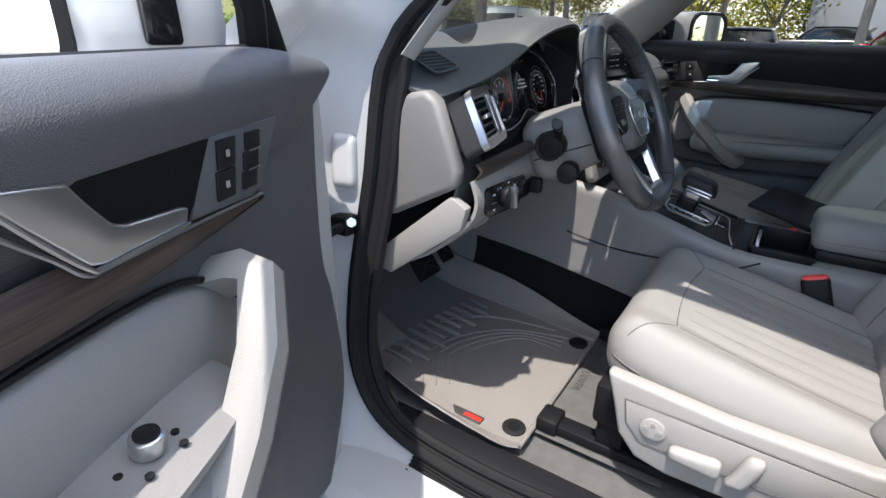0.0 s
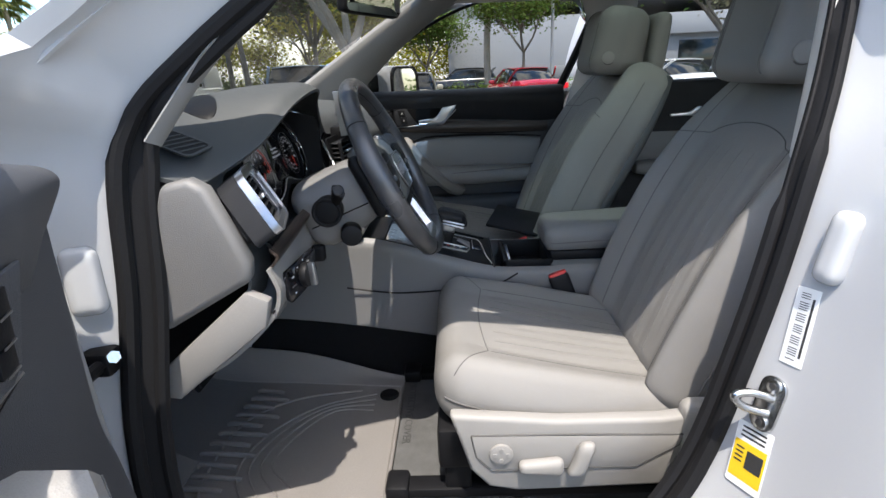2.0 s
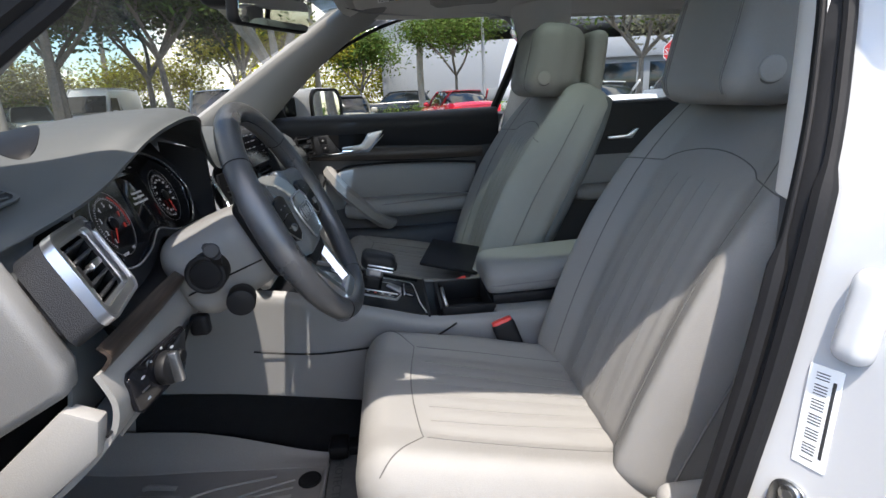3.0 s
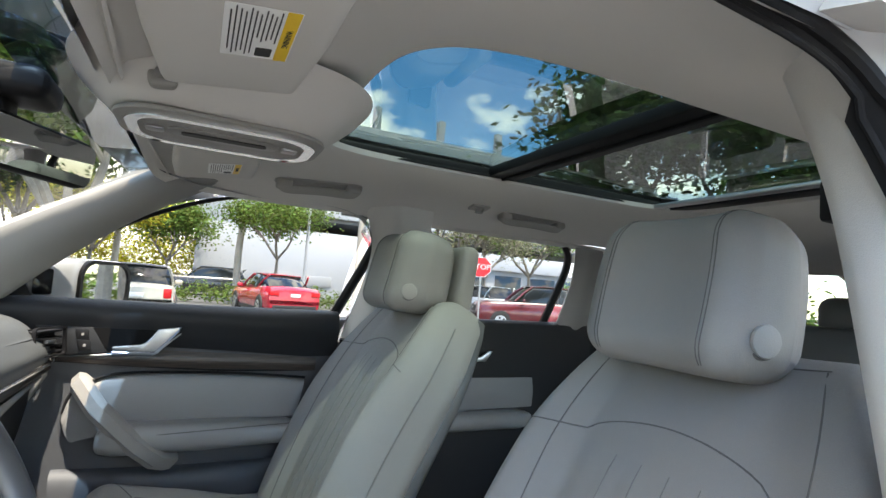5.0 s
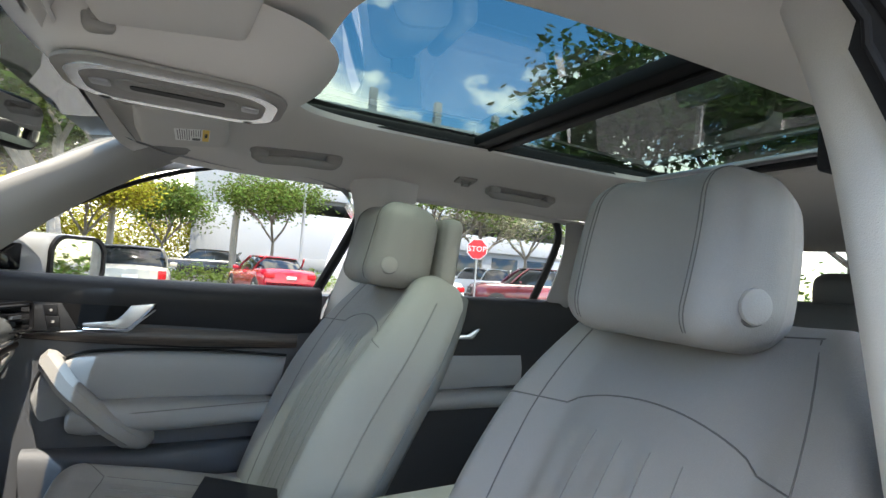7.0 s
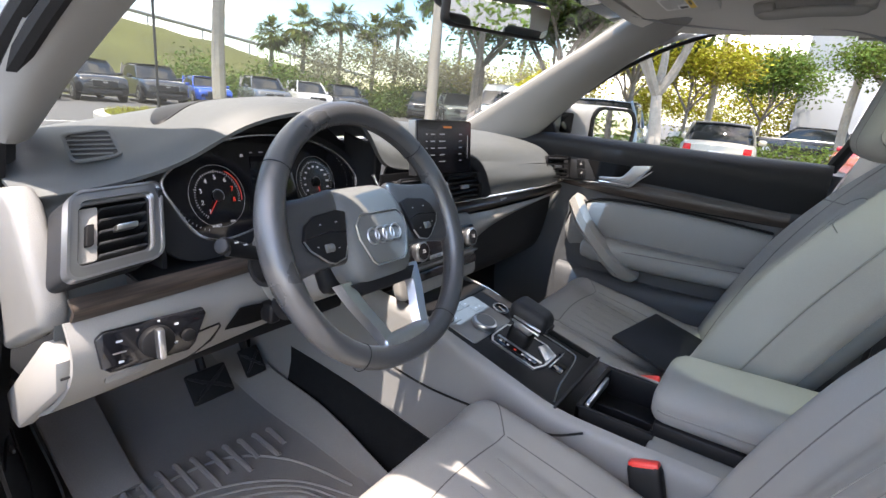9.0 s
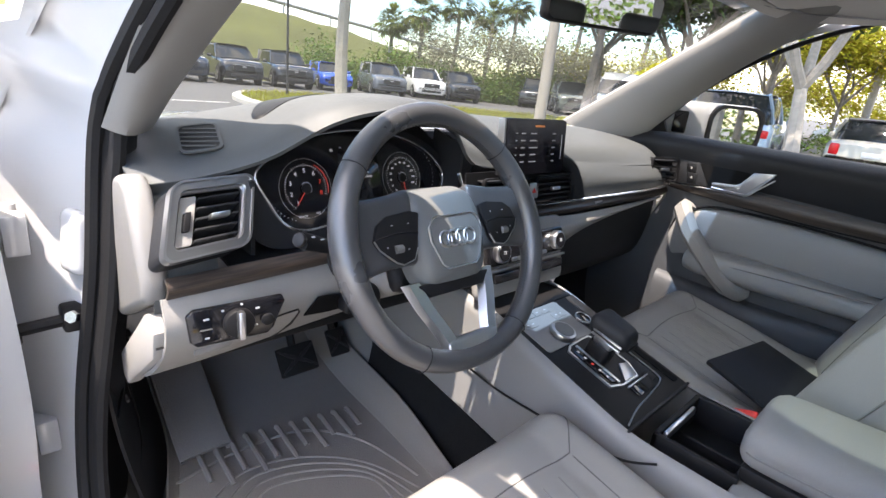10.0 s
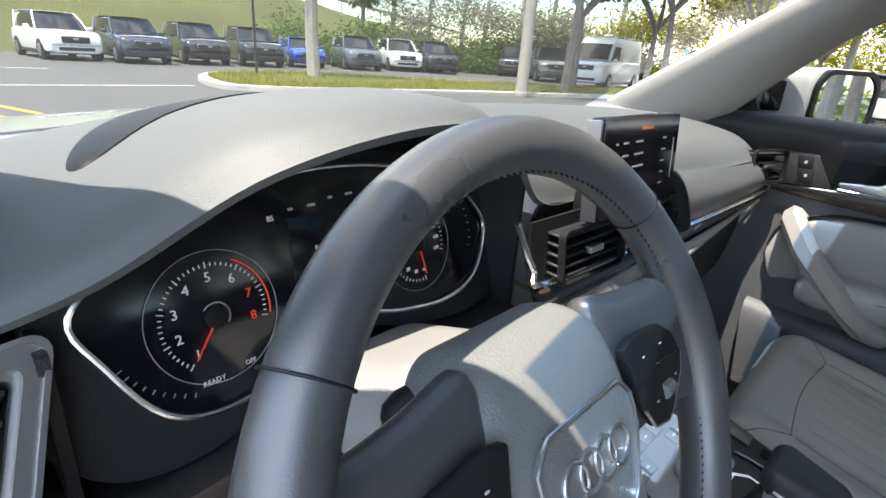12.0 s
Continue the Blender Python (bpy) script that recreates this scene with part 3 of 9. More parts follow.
    for s in (-1, 1):
        part("corner_pillar", skin([[(s * 0.60, -2.42, 1.18), (s * 0.69, -2.05, 1.18)], [(s * 0.50, -2.28, 1.50), (s * 0.60, -2.0, 1.49)]], 8, 8, 0.02), "headliner", hatch, "grey rear corner pillar")
        part("quarter_trim", skin([[(s * 0.70, -1.45, 0.5), (s * 0.70, -2.45, 0.5)], [(s * 0.71, -1.45, 1.18), (s * 0.69, -2.43, 1.19)]], 8, 8, 0.02), "hard_black", hatch)
        part("quarter_window", skin([[(s * 0.70, -1.46, 1.19), (s * 0.69, -2.05, 1.19)], [(s * 0.63, -1.46, 1.49), (s * 0.61, -2.0, 1.485)]], 6, 6), "rear_glass", hatch).visible_shadow = False
        # pale post trim takes a darker grey, its shade put into the colour
        part("door_post", skin([[(s * 0.712, -1.33, 1.19), (s * 0.690, -1.40, 1.19), (s * 0.705, -1.47, 1.19)], [(s * 0.672, -1.37, 1.38), (s * 0.652, -1.42, 1.38), (s * 0.662, -1.47, 1.38)], [(s * 0.645, -1.36, 1.51), (s * 0.620, -1.40, 1.505), (s * 0.62, -1.46, 1.50)]], 10, 10, 0.012), "console_grey", hatch, "post between the rear windows, pale trim painted grey for shade")
        part("roof_side", skin([[(s * 0.62, -0.5, 1.525), (s * 0.655, -0.5, 1.515)], [(s * 0.62, -1.3, 1.515), (s * 0.655, -1.3, 1.505)], [(s * 0.60, -2.2, 1.48), (s * 0.62, -2.2, 1.47)]], 8, 4, 0.006), "headliner", hatch)


build_roof()
for s_ in (-1, 1):
    build_side(s_)
build_shell()
# ---- doors ----
HINGE = Vector((-0.83, 0.457, 0.0))
SWING = radians(69)


def door_trim(s, th, put):
    """The front door's trim, closed, on the car's side s; put lays each piece into place."""
    X = lambda x: s * x  # noqa: E731
    def add(name, bm, material, parent=th, label=""):
        return part(name, put(bm), material, parent, label)
    upper = skin([[(X(0.735), 0.362, 1.205), (X(0.700), 0.360, 1.212), (X(0.676), 0.357, 1.198), (X(0.682), 0.335, 1.170), (X(0.688), 0.310, 1.150)], [(X(0.735), 0.24, 1.226), (X(0.692), 0.24, 1.227), (X(0.665), 0.238, 1.205), (X(0.668), 0.235, 1.170), (X(0.678), 0.23, 1.13)],
                  [(X(0.735), 0.10, 1.228), (X(0.685), 0.10, 1.228), (X(0.652), 0.10, 1.205), (X(0.658), 0.10, 1.165), (X(0.676), 0.10, 1.125)],
                  [(X(0.735), -0.25, 1.226), (X(0.685), -0.25, 1.224), (X(0.650), -0.25, 1.198), (X(0.660), -0.25, 1.150), (X(0.680), -0.25, 1.110)], [(X(0.735), -0.53, 1.228), (X(0.690), -0.53, 1.222), (X(0.668), -0.53, 1.185), (X(0.676), -0.53, 1.14), (X(0.690), -0.53, 1.09)]], 36, 22, 0.004)
    # one trim in two tones: sun lightens the driver's colour, shade blackens the passenger's
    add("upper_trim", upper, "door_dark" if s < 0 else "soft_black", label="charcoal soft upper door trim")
    back = skin([[(X(0.690), 0.318, 1.16), (X(0.692), 0.312, 1.03), (X(0.700), 0.330, 0.93), (X(0.700), 0.352, 0.86), (X(0.690), 0.350, 0.70), (X(0.715), 0.320, 0.50)], [(X(0.690), 0.12, 1.14), (X(0.690), 0.12, 1.0), (X(0.692), 0.12, 0.86), (X(0.694), 0.12, 0.80), (X(0.700), 0.12, 0.68), (X(0.715), 0.12, 0.55)], [(X(0.690), -0.1, 1.14), (X(0.690), -0.1, 1.0), (X(0.692), -0.1, 0.86), (X(0.694), -0.1, 0.80), (X(0.700), -0.1, 0.68), (X(0.715), -0.1, 0.55)], [(X(0.693), -0.54, 1.14), (X(0.693), -0.53, 1.0), (X(0.696), -0.52, 0.86), (X(0.700), -0.50, 0.80), (X(0.705), -0.46, 0.68), (X(0.715), -0.42, 0.56)]], 24, 30, 0.006)
    add("lower_trim", back, "door_dark", label="charcoal lower door trim")
    wood = skin([[(X(0.678), 0.150, 1.098), (X(0.674), 0.150, 1.092), (X(0.678), 0.150, 1.086)], [(X(0.672), 0.02, 1.104), (X(0.668), 0.02, 1.090), (X(0.672), 0.02, 1.077)], [(X(0.674), -0.10, 1.108), (X(0.667), -0.10, 1.088), (X(0.674), -0.10, 1.070)], [(X(0.680), -0.47, 1.094), (X(0.676), -0.47, 1.078), (X(0.682), -0.47, 1.062)]], 24, 8, 0.006)
    add("wood_strip", wood, "wood", label="dark oak inlay")
    add("chrome_line", tube(spline([(X(0.6645), 0.150, 1.0935), (X(0.659), 0.05, 1.0990), (X(0.657), -0.04, 1.1015), (X(0.656), -0.066, 1.1030), (X(0.657), -0.085, 1.122), (X(0.660), -0.125, 1.160)], 30), 0.0020, 6), "chrome")
    add("groove_line", tube(spline([(X(0.674), 0.165, 1.084), (X(0.670), 0.02, 1.074), (X(0.669), -0.10, 1.067), (X(0.672), -0.25, 1.060), (X(0.682), -0.46, 1.060)], 30), 0.0022, 6), "hard_black")
    # pale panel with its rounded front
    top = spline([(0.112, 0.955), (0.100, 1.000), (0.065, 1.030), (-0.02, 1.050), (-0.25, 1.049), (-0.445, 1.036)], 22)
    low = spline([(0.108, 0.93), (0.09, 0.895), (0.06, 0.90), (-0.06, 0.918), (-0.25, 0.925), (-0.425, 0.938)], 22)
    rows = []
    for a, b in zip(top, low):
        c = (a + b) / 2
        rows.append([(X(0.688), a.x, a.y), (X(0.671), a.x * 0.8 + c.x * 0.2, a.y * 0.8 + c.y * 0.2), (X(0.665), c.x, c.y), (X(0.668), b.x, b.y)])
    add("pale_panel", skin(rows, 30, 10, 0.005), "door_grey", label="light grey leatherette door panel")
    add("panel_groove", tube([(X(0.676), p.x, p.y + 0.004) for p in top], 0.0035, 6), "hard_black")
    # armrest ledge
    ledge, _ = soft((0.045, 0.235, 0.035), 0.03, 12, lambda p: Vector((p.x - 0.012 * (p.y / 0.235) ** 2, p.y, p.z * (1 - 0.25 * max(0, -p.y / 0.235)) + 0.02 * max(0.0, -p.y))), None)
    add("armrest", moved(ledge, Matrix.Translation((X(0.645), -0.20, 0.905))), "door_grey", label="light grey padded armrest")
    add("armrest_seam", tube([(X(0.6005), 0.0 - 0.02 * i, 0.915 + 0.001 * i) for i in range(21)], 0.0015, 6), "thread")
    # slanting pull, with flat facets
    pull = [Vector(q) for q in ((X(0.684), 0.078, 1.030), (X(0.652), 0.080, 1.040), (X(0.628), 0.078, 1.036), (X(0.610), 0.040, 0.985), (X(0.603), -0.010, 0.935), (X(0.602), -0.055, 0.893), (X(0.612), -0.095, 0.860), (X(0.650), -0.125, 0.842))]
    rings = []
    for i, p in enumerate(pull):
        side = Vector((0, 0.66, -0.75))
        n = Vector(((0, 0.75, 0.66), (0, 0.75, 0.66), (-s * 0.70, 0.53, 0.47), (-s * 0.97, 0.18, 0.15), (-s, 0, 0), (-s, 0, 0), (-s * 0.92, -0.28, -0.25), (-s * 0.6, -0.6, -0.53))[i])
        w, h = 0.019 + 0.006 * i / 7, 0.0165
        rings.append([p + side * (w * a) + n * (h * b) for a, b in ((-1, -1), (-1, 0.25), (-0.62, 1), (0.45, 1), (1, 0.35), (1, -1))])
    add("pull_grip", loft(rings), "grip_grey", label="light grey slanting pull grip")
    add("grip_seam", tube([r[3] + Vector((-s * 0.0004, 0, 0)) for r in rings[2:7]], 0.0008, 5), "thread")
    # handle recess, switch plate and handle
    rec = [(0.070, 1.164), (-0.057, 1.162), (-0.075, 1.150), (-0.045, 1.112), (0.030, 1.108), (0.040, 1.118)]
    # flat black plate: the recess depth is only painted as shade
    add("handle_recess", plate([(y, z) for y, z in rec], 0.004, facing_side(s, 0.6600)), "gap_shade", label="black plate painted as the shade of the handle recess")
    bez = plate([(0.182, 1.166), (0.068, 1.165), (0.034, 1.104), (0.122, 1.099), (0.140, 1.106)], 0.005, facing_side(s, 0.6615), 0.002)
    # plate colour follows the upper trim's painted sun and shade
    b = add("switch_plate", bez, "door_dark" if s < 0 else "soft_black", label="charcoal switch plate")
    for k, z in enumerate((1.148, 1.122)):
        add("lock_switch", plate([(-0.014, -0.0125), (0.010, -0.0125), (0.016, 0.0125), (-0.011, 0.0125)], 0.003, facing_side(s, 0.6565, 0.082 + 0.006 * (z > 1.14), z), 0.001), "hard_black", b)
        add("icon", plate(round_rect(0.005, 0.006, 0.001), 0.0006, facing_side(s, 0.6532, 0.082 + 0.006 * (z > 1.14), z)), "plastic_mid", b)
    if s < 0:
        for k, z in enumerate((1.152, 1.135, 1.118)):
            add("memory_switch", plate([(-0.013, -0.0080), (0.010, -0.0080), (0.013, 0.0080), (-0.010, 0.0080)], 0.003, facing_side(s, 0.6565, 0.124 + 0.006 * (1 - k), z), 0.001), "hard_black", b)
            add("memory_line", plate(round_rect(0.018, 0.0016, 0.0005), 0.0006, facing_side(s, 0.6530, 0.124 + 0.006 * (1 - k), z - 0.0085)), "alu", b)
    blade = [(-0.122, 1.172), (-0.068, 1.164), (-0.056, 1.146), (-0.044, 1.131), (-0.034, 1.126), (-0.020, 1.1245), (0.022, 1.1205), (0.027, 1.1185), (0.022, 1.1075), (-0.056, 1.1070), (-0.068, 1.1100), (-0.110, 1.158)]
    add("door_handle", plate(blade, 0.010, facing_side(s, 0.660), 0.0028, 3), "alu", label="satin metal inner door handle")
    add("handle_edge", tube(spline([(X(0.6505), y, z) for y, z in ((-0.116, 1.164), (-0.090, 1.132), (-0.068, 1.1085), (-0.056, 1.1055), (0.0, 1.1060), (0.024, 1.1068))], 24), 0.0019, 6), "chrome")
    # lower pocket
    pocket = skin([[(X(0.700), 0.12, 0.83), (X(0.660), 0.12, 0.80), (X(0.665), 0.10, 0.62)], [(X(0.698), -0.15, 0.82), (X(0.645), -0.15, 0.79), (X(0.660), -0.15, 0.60)], [(X(0.700), -0.42, 0.82), (X(0.665), -0.42, 0.80), (X(0.680), -0.38, 0.60)]], 16, 12, 0.004)
    add("pocket", pocket, "door_dark", label="charcoal door pocket")
    return add


def facing_side(s, x, y=0.0, z=0.0):
    """A pose on the door's inner face: own x runs along y, own y up, own z into the cabin."""
    return Matrix(((0, 0, -s, s * x), (1, 0, 0, y), (0, 1, 0, z), (0, 0, 0, 1)))


def outer_mirror(s, put):
    th_parts = []
    X = lambda x: s * x  # noqa: E731
    plan = [(0.775, 0.292), (0.850, 0.305), (0.940, 0.292), (1.010, 0.265), (1.045, 0.190), (1.045, 0.085), (1.025, 0.052), (0.940, 0.095), (0.845, 0.142), (0.815, 0.175), (0.787, 0.235)]
    mid = Vector((0.925, 0.175, 0))
    rings = []
    for z, f, up in ((1.183, 0.78, 0), (1.192, 0.90, 0), (1.215, 0.975, 0), (1.250, 1.0, 0), (1.290, 0.985, 0), (1.312, 0.93, 0), (1.324, 0.83, 0), (1.328, 0.62, 0)):
        ring_ = spline([(mid.x + (x - mid.x) * f, mid.y + (y - mid.y) * (f if y > 0.16 else 1 - (1 - f) * 0.5), z) for x, y in plan], 44, closed=True)
        rings.append([Vector((X(p.x), p.y, p.z)) for p in ring_])
    th_parts.append(("housing", put(loft(rings)), "paint", "white mirror housing"))
    skirt = loft([[Vector((X(0.925) + (p.x - X(0.925)) * 1.015, 0.175 + (p.y - 0.175) * 1.015, p.z - 0.002)) for p in rings[k]] for k in (0, 1, 2)])
    th_parts.append(("lower_shell", put(skirt), "hard_black", "black lower shell"))
    base = skin([[(X(0.735), 0.285, 1.185), (X(0.79), 0.29, 1.170), (X(0.86), 0.27, 1.180)], [(X(0.735), 0.17, 1.195), (X(0.79), 0.16, 1.180), (X(0.86), 0.15, 1.185)]], 8, 12, 0.03)
    th_parts.append(("foot", put(base), "hard_black", "black mirror foot"))
    nrm = Vector((X(-0.45), -0.893, 0.02))
    gm = facing((X(0.936), 0.096, 1.254), nrm)
    rim = frame_plate(round_rect(0.212, 0.142, 0.050, 8), round_rect(0.190, 0.122, 0.044, 8), 0.014, gm @ Matrix.Translation((0, 0, -0.006)))
    th_parts.append(("rim", put(rim), "hard_black", "black mirror rim"))
    face = plate(round_rect(0.192, 0.124, 0.044, 8), 0.002, gm @ Matrix.Translation((0, 0, 0.002)))
    th_parts.append(("mirror_face", put(face), "mirror", "mirror glass"))
    dark = plate(round_rect(0.040, 0.066, 0.006), 0.006, facing((X(0.799), 0.210, 1.262), (X(-0.93), -0.36, 0.05)) @ Matrix.Translation((0, 0, 0.001)), 0.001)
    th_parts.append(("indicator_window", put(dark), "gloss_black", "dark indicator window"))
    return th_parts


def build_doors():
    ident = lambda bm: bm  # noqa: E731
    # passenger side, closed
    pd = thing("passenger_door", (0.72, -0.1, 0.5), "closed front passenger door with grey trim and oak inlay", "car door", "car doors")
    door_trim(1, pd, ident)
    part("outer_skin", skin([[(0.86, 0.45, 0.45), (0.93, 0.45, 0.8), (0.88, 0.45, 1.10), (0.76, 0.42, 1.20)], [(0.87, -0.1, 0.45), (0.94, -0.1, 0.8), (0.89, -0.1, 1.10), (0.76, -0.1, 1.205)], [(0.87, -0.62, 0.45), (0.94, -0.62, 0.8), (0.89, -0.62, 1.10), (0.76, -0.62, 1.21)]], 10, 14, 0.01), "paint", pd, "white painted outer skin")
    frame_path = spline([(0.742, 0.285, 1.21), (0.700, 0.13, 1.355), (0.655, -0.05, 1.462), (0.622, -0.25, 1.527), (0.618, -0.45, 1.540), (0.628, -0.600, 1.540), (0.642, -0.628, 1.50), (0.670, -0.60, 1.40), (0.735, -0.525, 1.215)], 60)
    part("window_frame", tube(frame_path, lambda f: 0.006 if f < 0.55 else min(0.015, 0.006 + 0.05 * (f - 0.55)), 8), "hard_black", pd, "black window frame")
    w = part("window_pane", skin([[(0.748, 0.28, 1.20), (0.748, -0.10, 1.20), (0.750, -0.53, 1.20)], [(0.70, 0.14, 1.36), (0.697, -0.1, 1.37), (0.70, -0.555, 1.37)], [(0.650, -0.05, 1.465), (0.632, -0.25, 1.52), (0.63, -0.60, 1.535)]], 14, 14), "side_glass", pd, "clear side window")
    w.visible_shadow = False
    part("belt_seal", tube([(0.738, 0.30, 1.215), (0.738, -0.1, 1.212), (0.740, -0.54, 1.216)], 0.007, 8), "seal", pd)
    part("mirror_triangle", plate([(0.30, 1.205), (0.20, 1.205), (0.235, 1.275)], 0.012, facing_side(1, 0.735)), "hard_black", pd)
    om = thing("door_mirror", (0.80, 0.25, 1.19), "white door mirror with black foot and indicator window", "door mirror", "door mirrors")
    for n, bm, m_, l in outer_mirror(1, ident):
        part(n, bm, m_, om, l)
    # rear passenger door, closed
    rd = thing("rear_door", (0.72, -1.0, 0.5), "closed rear door with black trim and grey panel", "car door", "car doors")
    part("upper_trim", skin([[(0.735, -0.72, 1.222), (0.685, -0.72, 1.215), (0.668, -0.72, 1.14), (0.695, -0.70, 0.50)], [(0.735, -1.48, 1.228), (0.69, -1.48, 1.22), (0.675, -1.48, 1.14), (0.70, -1.48, 0.5)]], 12, 18, 0.006), "soft_black", rd)
    part("outer_skin", skin([[(0.87, -0.66, 0.45), (0.94, -0.66, 0.8), (0.89, -0.66, 1.10), (0.76, -0.66, 1.21)], [(0.86, -1.5, 0.5), (0.93, -1.5, 0.8), (0.89, -1.5, 1.1), (0.76, -1.5, 1.21)]], 8, 12, 0.01), "paint", rd)
    # panel and armrest grey is darkened to paint the dimness behind tinted glass
    part("pale_panel", skin([[(0.674, -0.80, 1.035), (0.664, -0.80, 0.99), (0.668, -0.80, 0.93)], [(0.674, -1.22, 1.035), (0.664, -1.22, 0.99), (0.668, -1.22, 0.94)]], 10, 8, 0.006), "console_grey", rd, "leatherette panel in grey darkened for the rear cabin's shade")
    arm, _ = soft((0.04, 0.2, 0.028), 0.025, 8)
    part("armrest", moved(arm, Matrix.Translation((0.65, -1.0, 0.905))), "console_grey", rd)
    part("door_handle", plate([(-0.93, 1.102), (-1.0, 1.105), (-1.03, 1.125), (-1.045, 1.125), (-1.02, 1.092), (-0.93, 1.092)], 0.01, facing_side(1, 0.66), 0.002), "chrome", rd, "satin chrome inner handle")
    part("window_frame", tube(spline([(0.735, -0.70, 1.215), (0.66, -0.745, 1.50), (0.645, -0.80, 1.535), (0.648, -1.25, 1.530), (0.656, -1.325, 1.500), (0.672, -1.345, 1.42), (0.735, -1.300, 1.215)], 50), 0.014, 8), "hard_black", rd, "black window frame")
    w = part("window_pane", skin([[(0.745, -0.72, 1.20), (0.745, -1.31, 1.20)], [(0.69, -0.74, 1.38), (0.69, -1.35, 1.38)], [(0.65, -0.76, 1.53), (0.65, -1.31, 1.52)]], 8, 8), "rear_glass", rd)
    w.visible_shadow = False
    # driver's door, swung open
    turn_m = Matrix.Translation(HINGE) @ Matrix.Rotation(-SWING, 4, "Z") @ Matrix.Translation(-HINGE)
    put = lambda bm: moved(bm, turn_m)  # noqa: E731
    dd = thing("driver_door", HINGE + Vector((-0.4, -0.2, 0.35)), "open white driver door with charcoal and grey trim", "car door", "car doors")
    add = door_trim(-1, dd, put)
    add("inner_panel", skin([[(-0.735, 0.42, 1.20), (-0.735, 0.43, 0.8), (-0.735, 0.40, 0.47)], [(-0.735, -0.1, 1.21), (-0.735, -0.1, 0.8), (-0.735, -0.1, 0.45)], [(-0.735, -0.60, 1.21), (-0.735, -0.58, 0.8), (-0.735, -0.5, 0.5)]], 14, 14, 0.01), "paint", label="white painted inner door panel")
    add("outer_skin", skin([[(-0.86, 0.46, 0.45), (-0.93, 0.46, 0.8), (-0.88, 0.46, 1.10), (-0.76, 0.43, 1.20)], [(-0.87, -0.1, 0.45), (-0.94, -0.1, 0.8), (-0.89, -0.1, 1.10), (-0.76, -0.1, 1.205)], [(-0.87, -0.62, 0.45), (-0.94, -0.62, 0.8), (-0.89, -0.62, 1.10), (-0.76, -0.62, 1.21)]], 10, 14, 0.01), "paint", label="white painted outer skin")
    add("front_edge", skin([[(-0.735, 0.42, 0.47), (-0.87, 0.46, 0.45)], [(-0.735, 0.43, 0.8), (-0.93, 0.46, 0.8)], [(-0.735, 0.42, 1.20), (-0.80, 0.44, 1.18)]], 10, 6, 0.006), "paint")
    fp = spline([(-0.748, 0.352, 1.20), (-0.70, 0.172, 1.365), (-0.655, -0.05, 1.475), (-0.625, -0.25, 1.535), (-0.628, -0.50, 1.545), (-0.645, -0.60, 1.53), (-0.68, -0.585, 1.42), (-0.745, -0.56, 1.215)], 60)
    add("window_frame", tube(fp, 0.022, 8, flat=0.7), "hard_black", label="black window frame")
    add("belt_seal", tube([(-0.738, 0.32, 1.222), (-0.738, -0.1, 1.22), (-0.740, -0.56, 1.224)], 0.009, 8), "seal")
    add("quarter_post", tube([(-0.745, 0.298, 1.19), (-0.725, 0.268, 1.27), (-0.712, 0.222, 1.335)], 0.017, 8), "hard_black")
    dm = thing("door_mirror", HINGE + Vector((-0.3, 0.1, 1.2)), "white door mirror on an open door, glass towards the sky", "door mirror", "door mirrors")
    for n, bm, m_, l in outer_mirror(-1, put):
        part(n, bm, m_, dm, l)
    # mirror knob, window switches, tailgate switch
    pod = skin([[(-0.672, 0.035, 0.952), (-0.640, 0.030, 0.946), (-0.612, 0.010, 0.938)], [(-0.672, -0.05, 0.956), (-0.638, -0.055, 0.948), (-0.600, -0.06, 0.940)], [(-0.672, -0.20, 0.950), (-0.636, -0.20, 0.944), (-0.598, -0.20, 0.938)], [(-0.672, -0.30, 0.95), (-0.636, -0.30, 0.946), (-0.60, -0.30, 0.94)]], 16, 10, 0.010)
    sw = add("switch_pod", pod, "console_grey", label="grey switch pod")
    add("pod_edge", tube(spline([(-0.671, 0.030, 0.956), (-0.672, -0.05, 0.960), (-0.672, -0.20, 0.955), (-0.672, -0.30, 0.955)], 20), 0.003, 6), "hard_black", sw)
    kc = Vector((-0.640, -0.072, 0.949))
    kb = add("mirror_knob", disc(kc, (0.1, 0, 1), 0.0120, 0.016, 32, 0.003), "chrome", sw, "chrome mirror knob")
    add("knob_top", disc(kc + Vector((0.002, 0, 0.016)), (0.1, 0, 1), 0.0090, 0.002, 24), "hard_black", sw)
    for k, (dx, dy_) in enumerate(((0.004, 0.022), (0.018, 0.014), (-0.004, -0.024), (0.016, -0.018))):
        add("knob_mark", disc(kc + Vector((dx, dy_, -0.002)), (0.1, 0, 1), 0.0032, 0.002, 14), "hard_black", sw)
    for k in range(4):
        y = -0.145 - 0.05 * (k // 2)
        x = -0.655 + 0.03 * (k % 2)
        add("window_switch", box(x - 0.012, x + 0.012, y - 0.018, y + 0.018, 0.940, 0.958, 0.003), "gloss_black", sw, "black window switch")
    for ob in [sw, *sw.children]:
        ob.data.transform(Matrix.Translation((0, 0, 0.018)))
    add("tailgate_recess", plate(round_rect(0.05, 0.10, 0.008), 0.006, facing_side(-1, 0.684, 0.070, 0.800), 0.002), "gloss_black", label="gloss black switch recess")
    add("tailgate_switch", plate(round_rect(0.03, 0.05, 0.004), 0.01, facing_side(-1, 0.680, 0.070, 0.795), 0.003), "hard_black")
    # hinges, strap and cable boot between body and door
    for z in (0.70, 1.04):
        hg = thing("hinge", (-0.80, 0.47, z), "white painted steel door hinge", "door hinge", "door hinges")
